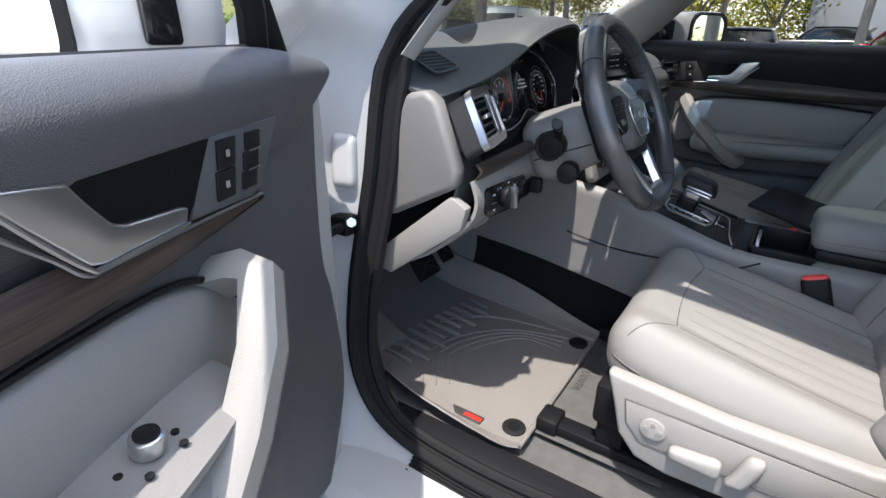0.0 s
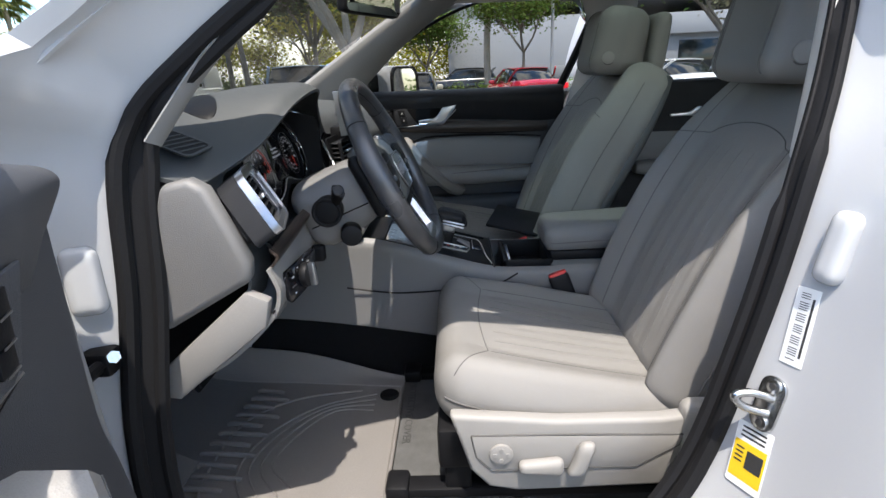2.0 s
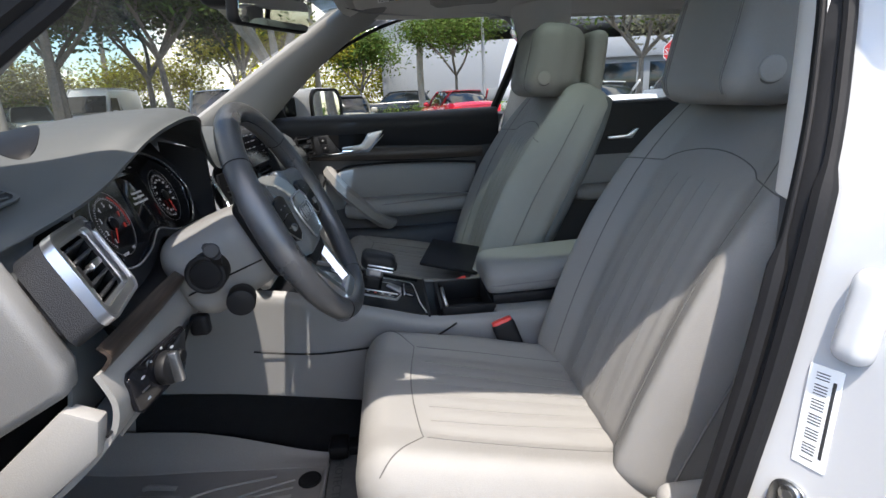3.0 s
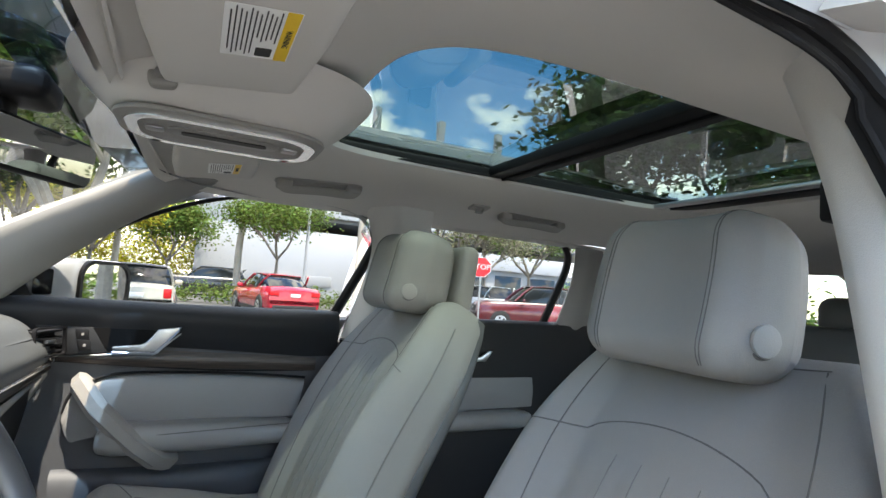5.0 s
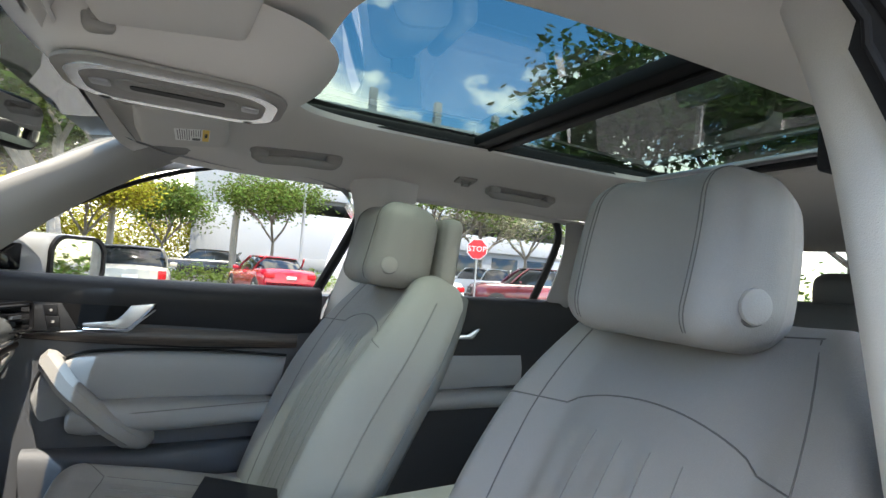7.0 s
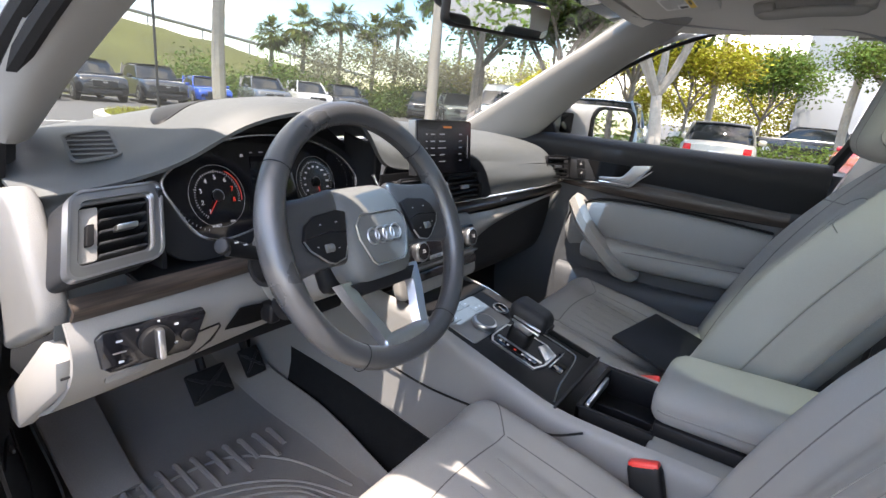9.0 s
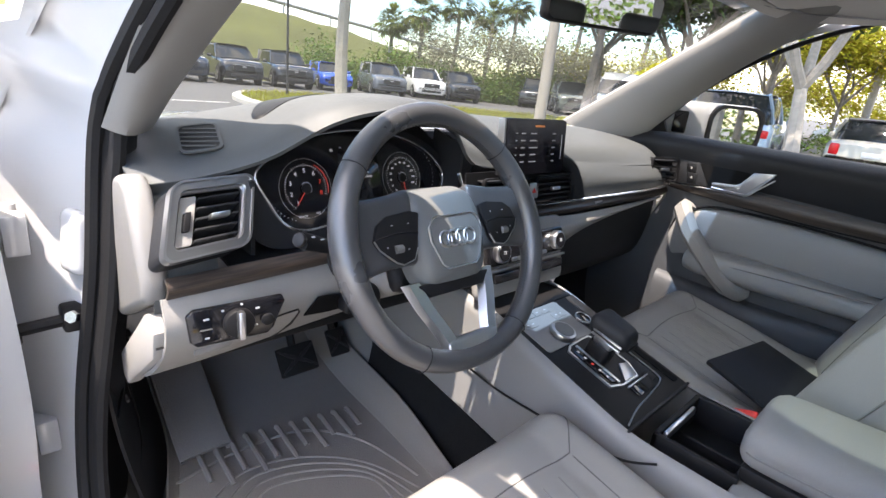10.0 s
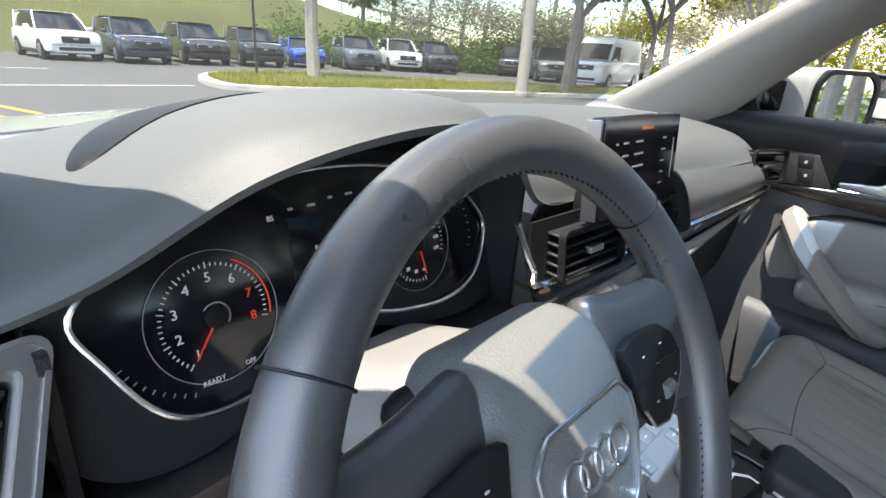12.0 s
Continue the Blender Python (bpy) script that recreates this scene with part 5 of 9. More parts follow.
    part("hazard_switch", plate(round_rect(0.030, 0.032, 0.004), 0.008, facing((0.010, 0.158, 1.112), (0, -1, 0.15)), 0.002), "alu", d, "silver hazard switch panel")
    part("hazard_mark", plate([(-0.006, -0.005), (0.006, -0.005), (0, 0.006)], 0.0006, facing((0.010, 0.1495, 1.114), (0, -1, 0.15))), "red", d, smooth=0)
    # climate controls
    cc = thing("climate_panel", (0, 0.12, 0.98), "black climate panel with two round metal dials", "climate control")
    km = facing((0.0, 0.135, 1.000), (0, -1, 0.25))
    part("panel", plate(round_rect(0.25, 0.052, 0.008), 0.02, km @ Matrix.Translation((0, 0, -0.018)), 0.002), "gloss_black", cc)
    part("button_bar", plate(round_rect(0.23, 0.018, 0.004), 0.018, km @ Matrix.Translation((0, -0.052, -0.012)), 0.002), "gloss_black", cc)
    part("chrome_edge", plate(round_rect(0.25, 0.004, 0.001), 0.006, km @ Matrix.Translation((0, -0.034, 0))), "chrome", cc)
    part("surround", plate(round_rect(0.29, 0.15, 0.02), 0.02, km @ Matrix.Translation((0, -0.02, -0.035)), 0.006), "plastic_mid", cc)
    for x in (-0.095, 0.095):
        kn = part("dial", disc(km @ Vector((x, 0, 0.0)), (0, -1, 0.25), 0.021, 0.016, 36, 0.003), "chrome", cc, "knurled metal dial")
        part("dial_face", disc(km @ Vector((x, 0, 0.016)), (0, -1, 0.25), 0.0165, 0.001, 32), "gloss_black", kn)
        part("dial_mark", text_bm("72", 0.010, km @ Matrix.Translation((x, 0, 0.0175))), "white_print", kn, smooth=0)
    for i in range(6):
        part("toggle", moved(box(-0.009, 0.009, -0.004, 0.004, 0, 0.006, 0.002), km @ Matrix.Translation((-0.05 + 0.02 * i, -0.020, 0.0))), "chrome", cc)
    # light switch
    ls = thing("light_switch_panel", (-0.61, 0.15, 0.98), "black light switch panel with chrome rotary knob", "light switch")
    lm = facing((-0.612, 0.139, 0.990), (-0.10, -1, 0.06)) @ Matrix.Diagonal((0.9, 0.9, 1, 1))
    part("panel", plate([(-0.068, 0.018), (-0.058, 0.026), (0.066, 0.028), (0.070, 0.018), (0.052, -0.022), (0.042, -0.030), (-0.055, -0.030), (-0.064, -0.022)], 0.008, lm @ Matrix.Translation((0, 0, -0.003)), 0.003), "gloss_black", ls)
    kb = part("knob", disc(lm @ Vector((0.0, -0.001, 0.004)), (-0.10, -1, 0.02), 0.0195, 0.012, 32, 0.003), "hard_black", ls)
    part("knob_grip", moved(box(-0.005, 0.005, -0.021, 0.021, 0, 0.012, 0.003), lm @ Matrix.Translation((0.0, -0.001, 0.014))), "chrome", kb, "chrome knob grip")
    part("dimmer", disc(lm @ Vector((0.042, -0.006, 0.004)), (-0.10, -1, 0.02), 0.008, 0.005, 20, 0.001), "hard_black", ls)
    for x, y, w in ((-0.042, 0.010, 0.010), (-0.042, -0.018, 0.008), (-0.020, 0.019, 0.005), (0.006, 0.024, 0.005), (0.028, 0.014, 0.008), (0.024, -0.012, 0.010)):
        part("icon", plate(round_rect(w * 0.75, 0.0028, 0.0008), 0.0005, lm @ Matrix.Translation((x, y, 0.0052))), "plate_print", ls, smooth=0)
    part("line", plate(round_rect(0.016, 0.002, 0.0005), 0.0008, lm @ Matrix.Translation((-0.043, -0.005, 0.0052))), "alu", ls)


def speaker_sheet(outline, tree):
    """A thin cap lying on the dash top, cut to an outline."""
    def height(x, y):
        hit = tree.ray_cast(Vector((x, y, 1.6)), Vector((0, 0, -1)))[0]
        return hit.z if hit else 1.2
    c = Vector((sum(p.x for p in outline) / len(outline), sum(p.y for p in outline) / len(outline), 0))
    rings = []
    for f, up in ((1.0, -0.001), (0.985, 0.0012), (0.9, 0.0014), (0.8, 0.0014), (0.7, 0.0014), (0.6, 0.0014), (0.5, 0.0014), (0.4, 0.0014), (0.3, 0.0014), (0.2, 0.0014), (0.1, 0.0014), (0.02, 0.0014)):
        rings.append([Vector((c.x + (p.x - c.x) * f, c.y + (p.y - c.y) * f, height(c.x + (p.x - c.x) * f, c.y + (p.y - c.y) * f) + up)) for p in outline])
    return loft(rings)


def air_vent(name, at, normal, w, h, slats, wide):
    v = thing(name, at, "air vent with black slats in a metal frame" if wide > 1 else "black slatted air vent with a chrome tab", "air vent", "air vents")
    m = facing(at, normal)
    if wide > 1:
        across, up = Vector((0.111, 0.028, 0.0)).normalized(), Vector((0.031, 0.058, 0.075)).normalized()
        m = Matrix.Translation(at) @ Matrix((across, up, across.cross(up).normalized())).transposed().to_4x4()
    outline = lambda dw, dh, r: round_rect(w + dw, h + dh, r)  # noqa: E731
    if wide > 1:
        part("chrome_edge", frame_plate(outline(0.030, 0.034, 0.016), outline(0.024, 0.028, 0.014), 0.012, m), "chrome", v, "bright chrome edge")
        part("side_shell", frame_plate(outline(0.028, 0.032, 0.015), outline(0.010, 0.012, 0.012), 0.030, m @ Matrix.Translation((0, 0, -0.031))), "soft_black", v)
        part("frame", frame_plate(outline(0.024, 0.028, 0.014), outline(0.006, 0.008, 0.010), 0.010, m), "alu", v, "brushed metal frame")
        part("inner_frame", frame_plate(outline(0.006, 0.008, 0.010), outline(0.0, 0.0, 0.008), 0.004, m), "chrome", v)
        part("box_wall", frame_plate(outline(0.004, 0.004, 0.009), outline(-0.001, -0.001, 0.008), 0.040, m @ Matrix.Translation((0, 0, -0.040))), "hard_black", v)
        part("thumb_panel", plate(round_rect(0.022, h - 0.006, 0.003), 0.005, m @ Matrix.Translation((-w / 2 + 0.013, 0, -0.004)), 0.001), "plastic_mid", v)
        part("thumb_wheel", plate(round_rect(0.009, 0.026, 0.002), 0.010, m @ Matrix.Translation((-w / 2 + 0.013, -0.002, -0.004)), 0.001), "hard_black", v)
    else:
        part("frame", frame_plate(outline(0.006, 0.006, 0.010), outline(0, 0, 0.008), 0.008, m), "hard_black", v)
    part("well", plate(outline(0, 0, 0.008), 0.002, m @ Matrix.Translation((0, 0, -0.04 if wide > 1 else -0.02))), "hard_black", v)
    x0 = -w / 2 + (0.026 if wide > 1 else 0.003)
    tilt = -26 if wide > 1 else 8
    for k in range(slats):
        y = h * (k + 0.5) / slats - h / 2
        dx = 0
        part("slat", moved(box(x0 + dx, w / 2 - 0.002 + dx, -0.0016, 0.0016, -0.024, 0.001, 0.001, 1), m @ Matrix.Translation((0, y, 0)) @ Matrix.Rotation(radians(tilt), 4, "X")), "soft_black", v)
        part("slat_lip", moved(box(x0 + dx, w / 2 - 0.002 + dx, -0.0022, 0.0022, -0.001, 0.002, 0.001, 1), m @ Matrix.Translation((0, y, 0)) @ Matrix.Rotation(radians(tilt), 4, "X")), "soft_black", v)
    cx = (x0 + w / 2) / 2
    part("tab", moved(box(cx - 0.014, cx + 0.014, -0.004, 0.004, -0.002, 0.008, 0.002), m), "chrome", v, "chrome tab")


# ---- steering wheel ----
def build_wheel():
    n = Vector((0, -math.cos(radians(25)), math.sin(radians(25))))
    m = facing((-0.37, 0.004, 1.11), n)
    w = thing("steering_wheel", (-0.37, 0.02, 0.93), "black leather steering wheel with grey pad and chrome spokes", "steering wheel")
    R = 0.1705
    k = 96
    rings = []
    for i in range(k):
        a = 2 * math.pi * i / k
        grip = 0.0155 + 0.0022 * max(0, math.cos(2 * (a - radians(0)))) ** 2 * (1 if math.sin(a) > -0.3 else 0.4)
        flat = 0.006 * max(0, -math.sin(a)) ** 8
        c = Vector(((R - 0.0) * math.cos(a), (R - flat) * math.sin(a), 0))
        e = Vector((math.cos(a), math.sin(a), 0))
        rings.append([m @ (c + e * (grip * math.cos(b)) + Vector((0, 0, 1.12 * grip * math.sin(b)))) for b in [2 * math.pi * j / 16 for j in range(16)]])
    rings.append(rings[0])
    rim = part("rim", loft(rings, caps=False), "wheel_leather", w, "black leather rim")
    for a in (43, 144, 238, 302):
        e = Vector((math.cos(radians(a)), math.sin(radians(a)), 0))
        part("rim_seam", moved(ring((0, 0, 0), (-e.y, e.x, 0), 0.0172, 0.0007, 28), m @ Matrix.Translation(e * R)), "hard_black", rim)
    st = bmesh.new()
    for i in range(150):
        a = radians(-60 + 300 * i / 149)
        q = Vector((math.cos(a), math.sin(a), 0)) * (R - 0.0152)
        st = mix(st, moved(box(-0.0013, 0.0013, -0.0004, 0.0004, -0.0004, 0.0006, 0, 1), m @ Matrix.Translation(q + Vector((0, 0, 0.004))) @ Matrix.Rotation(a + 1.0, 4, "Z")))
    part("stitching", st, "hard_black", rim, smooth=0)

    def pad_shape(p):
        t = p.y / 0.072
        p.x *= 1.0 - 0.26 * max(0, -t) ** 1.5 - 0.16 * max(0, t) ** 2.5
        p.z += 0.014 * (1 - (p.x / 0.09) ** 2) * (1 - 0.8 * t * t) - 0.010 * max(0, t) ** 2
        return p
    pad, _ = soft((0.074, 0.071, 0.030), 0.026, 24, pad_shape, m @ Matrix.Translation((0, 0.004, -0.034)))
    part("pad", pad, "pad", w, "charcoal airbag pad")
    em = [(-0.040, 0.024), (-0.034, 0.028), (0.034, 0.028), (0.040, 0.024), (0.047, 0.016), (0.047, -0.002), (0.034, -0.034), (0.026, -0.040), (-0.026, -0.040), (-0.034, -0.034), (-0.047, -0.002), (-0.047, 0.016)]
    e2 = part("emblem_plate", plate(em, 0.004, m @ Matrix.Translation((0.0, 0.0, 0.0065)), 0.0012), "pad", w)
    part("emblem_rim", tube([m @ Vector((x * 1.02, y * 1.02, 0.0108)) for x, y in em], 0.0012, 6, closed=True), "chrome", e2)
    for i in range(4):
        part("emblem_ring", ring(m @ Vector((-0.0225 + 0.015 * i, -0.002, 0.0112)), n, 0.0105, 0.0015, 32), "chrome", e2)
    # side spokes with switches
    for s in (-1, 1):
        sp, _ = soft((0.058, 0.046, 0.013), 0.012, 16, lambda p: Vector((p.x, p.y * (1.0 + 0.10 * (p.x * s / 0.05) ** 2) - 0.004 * (p.x * s / 0.05), p.z - 0.004 * (1 - p.x * s / 0.058))), m @ Matrix.Translation((s * 0.110, 0.018, -0.009)))
        part("spoke", sp, "wheel_leather", w, "black leather spoke")
        edge = [(-0.046, 0.032), (-0.030, 0.036), (0.006, 0.032), (0.022, 0.022), (0.030, 0.004), (0.024, -0.008), (0.002, -0.026), (-0.008, -0.030), (-0.026, -0.026), (-0.034, -0.012)]
        pod = part("switch_pod", plate([(s * x, y) for x, y in edge], 0.008, m @ Matrix.Translation((s * 0.103, 0.006, 0.000)), 0.0025), "hard_black", w, "black switch pod")
        part("pod_line", tube([m @ Vector((s * (0.103 + x), 0.006 + y, 0.0062)) for x, y in edge[4:]], 0.0012, 6), "alu", pod)
        part("pod_split", tube([m @ Vector((s * (0.103 + x), 0.006 + y, 0.0078)) for x, y in ((-0.038, 0.006), (-0.010, 0.010), (0.026, 0.006))], 0.0008, 6), "gloss_black", pod)
        part("roller", tube([m @ Vector((s * 0.094, -0.004, 0.0075)), m @ Vector((s * 0.106, -0.004, 0.0075))], 0.0052, 14), "pad", pod)
        for x, y in ((0.078, 0.026), (0.104, 0.026), (0.084, -0.006), (0.116, 0.000)):
            part("switch_mark", plate(round_rect(0.0030, 0.0012, 0.0005), 0.0004, m @ Matrix.Translation((s * x, y, 0.0080))), "plate_print", pod, smooth=0)
    # lower twin spokes round an open slot
    for s in (-1, 1):
        path = spline([(s * 0.070, -0.052, -0.020), (s * 0.060, -0.085, -0.013), (s * 0.044, -0.122, -0.005), (s * 0.036, -0.146, 0.0)], 14)
        part("lower_spoke", loft([[m @ (p + Vector((a * (0.0150 - 0.0015 * i / 13), 0, b * 0.007))) for a, b in ((-1, -0.6), (-0.6, 1), (0.6, 1), (1, -0.6))] for i, p in enumerate(path)]), "chrome", w, "satin chrome spoke")
    part("lower_bridge", moved(soft((0.048, 0.014, 0.008), 0.007, 8)[0], m @ Matrix.Translation((0, -0.147, 0.0))), "chrome", w, "satin chrome bridge")
    part("lower_web", plate([(-0.066, -0.056), (0.066, -0.056), (0.050, -0.074), (-0.050, -0.074)], 0.010, m @ Matrix.Translation((0, 0, -0.016)), 0.003), "hard_black", w)
    # column, shroud and stalks
    cs = thing("steering_column", (-0.37, 0.15, 0.95), "steering column shroud with indicator and wiper stalks", "steering column")
    axis = -n
    sh, _ = soft((0.074, 0.066, 0.080), 0.045, 18, lambda p: Vector((p.x * (1 - 0.12 * p.z / 0.08), p.y * (1 - 0.10 * p.z / 0.08), p.z)), facing(Vector((-0.37, 0.004, 1.11)) + axis * 0.125 + Vector((0, 0, -0.004)), n))
    part("shroud", sh, "console_grey", cs, "grey column shroud")
    part("shroud_joint", tube([(-0.449, 0.050, 1.062), (-0.4495, 0.10, 1.042), (-0.448, 0.16, 1.016)], 0.0014, 6), "hard_black", cs)
    nk, _ = soft((0.080, 0.062, 0.014), 0.013, 12, None, facing(Vector((-0.37, 0.004, 1.11)) + axis * 0.050, n))
    part("collar", nk, "hard_black", cs, "black switch collar")
    # round switch barrel with a ring on the driver's side
    part("barrel", disc((-0.430, 0.125, 1.052), (-1, -0.05, 0), 0.027, 0.040, 36, 0.003), "hard_black", cs, "black switch barrel")
    part("barrel_ring", ring((-0.4705, 0.123, 1.052), (-1, -0.05, 0), 0.024, 0.0038, 36), "seal", cs)
    part("lower_barrel", disc((-0.435, 0.090, 1.005), (-1, -0.2, 0), 0.020, 0.034, 28, 0.004), "hard_black", cs)
    for s in (-1, 1):
        p0, p1 = Vector((-0.37 + s * 0.07, 0.115, 1.060)), Vector((-0.37 + s * 0.185, 0.078, 1.108 if s < 0 else 1.118))
        part("stalk", tube([p0, p0.lerp(p1, 0.5), p1], lambda f: 0.008 + 0.005 * f, 12, flat=0.6), "hard_black", cs, "black stalk")
        part("stalk_tip", disc(p1, p1 - p0, 0.0095, 0.008, 20, 0.003), "soft_black", cs)
        for k in (-1, 1):
            part("stalk_mark", moved(box(-0.0025, 0.0025, -0.0009, 0.0009, 0, 0.0006, 0, 1), facing(p0.lerp(p1, 0.80 + 0.07 * k) + Vector((0, -0.006, 0.0085)), (0, -0.55, 0.83))), "plate_print", cs, smooth=0)
    part("adjust_lever", box(-0.40, -0.33, 0.12, 0.17, 0.985, 1.0, 0.005), "hard_black", cs)
    # pedals
    for x, wd, y0, nm in ((-0.318, 0.048, 0.52, "brake_pedal"), (-0.195, 0.027, 0.54, "accelerator_pedal")):
        pd = thing(nm, (x, y0, 0.58), "black rubber pedal on a steel arm", "pedal", "pedals")
        part("pad", moved(box(-wd, wd, -0.035, 0.035, 0, 0.012, 0.005), facing((x, y0, 0.638), (0, -0.8, 0.6))), "seal", pd)
        for k in range(5):
            for turn in (38, -38):
                part("tread", moved(box(-wd * 0.40, wd * 0.40, -0.0022, 0.0022, 0.011, 0.0145, 0.001, 1), facing((x, y0, 0.638), (0, -0.8, 0.6)) @ Matrix.Translation(((k - 2) * wd * 0.30, (k - 2) * 0.008 * (1 if turn > 0 else -1), 0)) @ Matrix.Rotation(radians(turn), 4, "Z")), "soft_black", pd)
        part("arm", tube([(x, y0 + 0.012, 0.640), (x, y0 + 0.07, 0.76), (x, y0 + 0.14, 0.90)], 0.01, 8), "hard_black", pd)


build_dash()
build_wheel()
# ---- seats, console, mats ----
def front_seat(cx, dy, dz, driver):
    t = thing("front_seat", (cx, -0.28 + dy, 0.52 + dz), ("grey leather driver seat with adjuster panel, partly in sun" if driver else "grey leather front passenger seat in shade"), "car seat", "car seats")
    lift = Matrix.Translation((cx, dy, dz))

    def cush(p):
        u, v = p.x / 0.255, p.y / 0.275
        top = max(0.0, p.z / 0.066)
        p.x -= 0.020 * (1 if p.x * (1 if driver else -1) > 0 else 0) * (1 if driver else -1) * max(0, -v)
        bol = 0.028 * max(0, min(1, (abs(u) - 0.50) / 0.30)) * (1 - max(0, (abs(u) - 0.85) / 0.15) * 0.5)
        p.z += top * (bol * (0.35 + 0.65 * min(1, (1 - v) / 0.8)) + 0.010 * math.cos(u * 1.4) * math.cos(v * 1.2))
        if top > 0.9 and abs(p.x) < 0.125 and -0.26 < p.y < 0.155:
            p.z += 0.0022 * abs(math.sin(math.pi * (p.x / (0.76 + 0.22 * (v + 1) / 2) + 0.10) / 0.04)) ** 0.7 * min(1, (0.155 - p.y) / 0.03)
        p.z += 0.060 * v + 0.016 * v * v - 0.02 * max(0, v - 0.75) ** 1.5 * 4
        p.x *= 1.0 - 0.07 * max(0, v) ** 2
        return p
    cm = lift @ Matrix.Translation((0, -0.325, 0.668))
    bm, place = soft((0.240, 0.268, 0.066), 0.058, 64, cush, cm)
    part("cushion", bm, "leather", t, "grey leather cushion")

    def seam(path, where, mt="thread", r=0.0011, z=0.066):
        pts = [where(Vector((q[0], q[1], z) if len(q) == 2 else q)) for q in path]
        return tube(pts, r, 6)
    part("cushion_piping", seam([(0.255 * 0.995 * math.copysign(min(1, abs(c)), c), y, 0.004) for c, y in [(-1, -0.27 + 0.018 * i) for i in range(31)]], place, r=0.0022, z=0.0), "thread", t)
    for s in (-1, 1):
        part("bolster_seam", seam([(s * (0.150 + 0.0 * i), -0.25 + 0.0195 * i) for i in range(22)], place), "thread", t)
        part("front_seam", seam([(s * 0.150 + s * 0.008 * i, 0.165 + 0.006 * i) for i in range(14)], place), "thread", t)
    part("cross_seam", seam([(-0.150 + 0.015 * i, 0.165 + 0.012 * math.sin(math.pi * i / 20)) for i in range(21)], place), "thread", t)
    for k in range(6):
        x = -0.10 + 0.04 * k
        part("flute", seam([(x * (0.75 + 0.012 * i), -0.24 + 0.0195 * i) for i in range(21)], place, r=0.0010), "stitch", t)
    # backrest

    def back(p):
        u, v = p.x / 0.255, p.z / 0.335
        front = max(0.0, -p.y / 0.06)
        bol = 0.042 * max(0, min(1, (abs(u) - 0.50) / 0.32)) * (1 - 0.75 * max(0, v) ** 1.3)
        if front > 0.9 and abs(p.x) < 0.11 and p.z < 0.150:
            p.y -= 0.0020 * abs(math.sin(math.pi * (p.x / (1.0 - 0.18 * (v + 1)) + 0.107) / 0.0535)) ** 0.7 * min(1, (0.150 - p.z) / 0.03)
        p.y = p.y - front * bol - 0.012 * math.cos(v * 1.6) * front
        p.x *= 1.0 - 0.30 * max(0, (v - 0.35) / 0.65) ** 1.6 - 0.06 * max(0, -v - 0.4)
        p.y += 0.02 * v * v
        return p
    lean = radians(27)
    hm = lift @ Matrix.Translation((0, -0.645, 0.965)) @ Matrix.Rotation(math.pi, 4, "Z") @ Matrix.Rotation(-lean, 4, "X")
    bm, bplace = soft((0.245, 0.062, 0.335), 0.05, 64, back, hm)
    part("backrest", bm, "leather", t, "grey leather backrest")

    def bseam(path, r=0.0011, y=-0.062):
        return tube([bplace(Vector((a, y, b))) for a, b in path], r, 6)
    for s in (-1, 1):
        part("back_bolster_seam", bseam([(s * (0.158 + 0.018 * (i / 24) ** 2), -0.31 + 0.0255 * i) for i in range(25)]), "thread", t)
        part("shoulder_seam", bseam([(s * (0.130 + 0.0085 * i), 0.158 - 0.002 * i) for i in range(13)]), "thread", t)
    part("shoulder_arc", bseam([(-0.130 + 0.013 * i, 0.158 + 0.035 * math.sin(math.pi * i / 20) ** 0.6) for i in range(21)]), "thread", t)
    for k in range(4):
        x = -0.08 + 0.0533 * k
        part("back_flute", bseam([(x * (1 - 0.012 * i), -0.28 + 0.021 * i) for i in range(21)], 0.0008), "stitch", t)
    part("top_seam", bseam([(-0.18 + 0.018 * i, 0.305) for i in range(21)]), "thread", t)
    for s in (-1, 1):
        part("side_piping", tube([bplace(Vector((s * 0.255, -0.02, -0.30 + 0.03 * i))) for i in range(20)], 0.0022, 6), "stitch", t)
    shell, _ = soft((0.235, 0.02, 0.31), 0.02, 12, lambda p: Vector((p.x * (1 - 0.28 * max(0, (p.z / 0.31 - 0.3) / 0.7) ** 1.6), p.y, p.z)), lift @ Matrix.Translation((0, -0.705, 0.955)) @ Matrix.Rotation(lean, 4, "X"))
    part("back_shell", shell, "leather_dark", t, "dark seat back shell")
    # head restraint

    def head(p):
        u, v = p.x / 0.126, p.z / 0.100
        p.x *= (1.0 - 0.12 * max(0, v) ** 2 - 0.05 * max(0, -v) ** 2) * (1 - 0.14 * max(0, p.y / 0.076)) * (1 - 0.20 * max(0, -p.y / 0.076))
        p.z *= 1 - 0.10 * max(0, -p.y / 0.076)
        p.y += 0.022 * u * u * (1 if p.y > 0 else 0.4) - 0.012 * v * (1 if p.y > 0 else 0.2)
        return p
    hm2 = lift @ Matrix.Translation((0.012 if driver else -0.006, -0.728, 1.330)) @ Matrix.Rotation(radians(6), 4, "X")
    hb, hplace = soft((0.127, 0.076, 0.098), 0.042, 26, head, hm2)
    hr = part("headrest", hb, "leather", t, "grey leather head restraint")
    for s in (-1, 1):
        for o in (0.0, 0.006):
            part("headrest_seam", tube([hplace(Vector((s * (0.088 + o), 0.076, -0.098 + 0.0098 * i))) for i in range(21)], 0.0007, 6), "thread", hr)
            part("headrest_seam", tube([hplace(Vector((s * (0.088 + o), 0.076 - 0.007 * i, 0.098))) for i in range(21)], 0.0007, 6), "thread", hr)
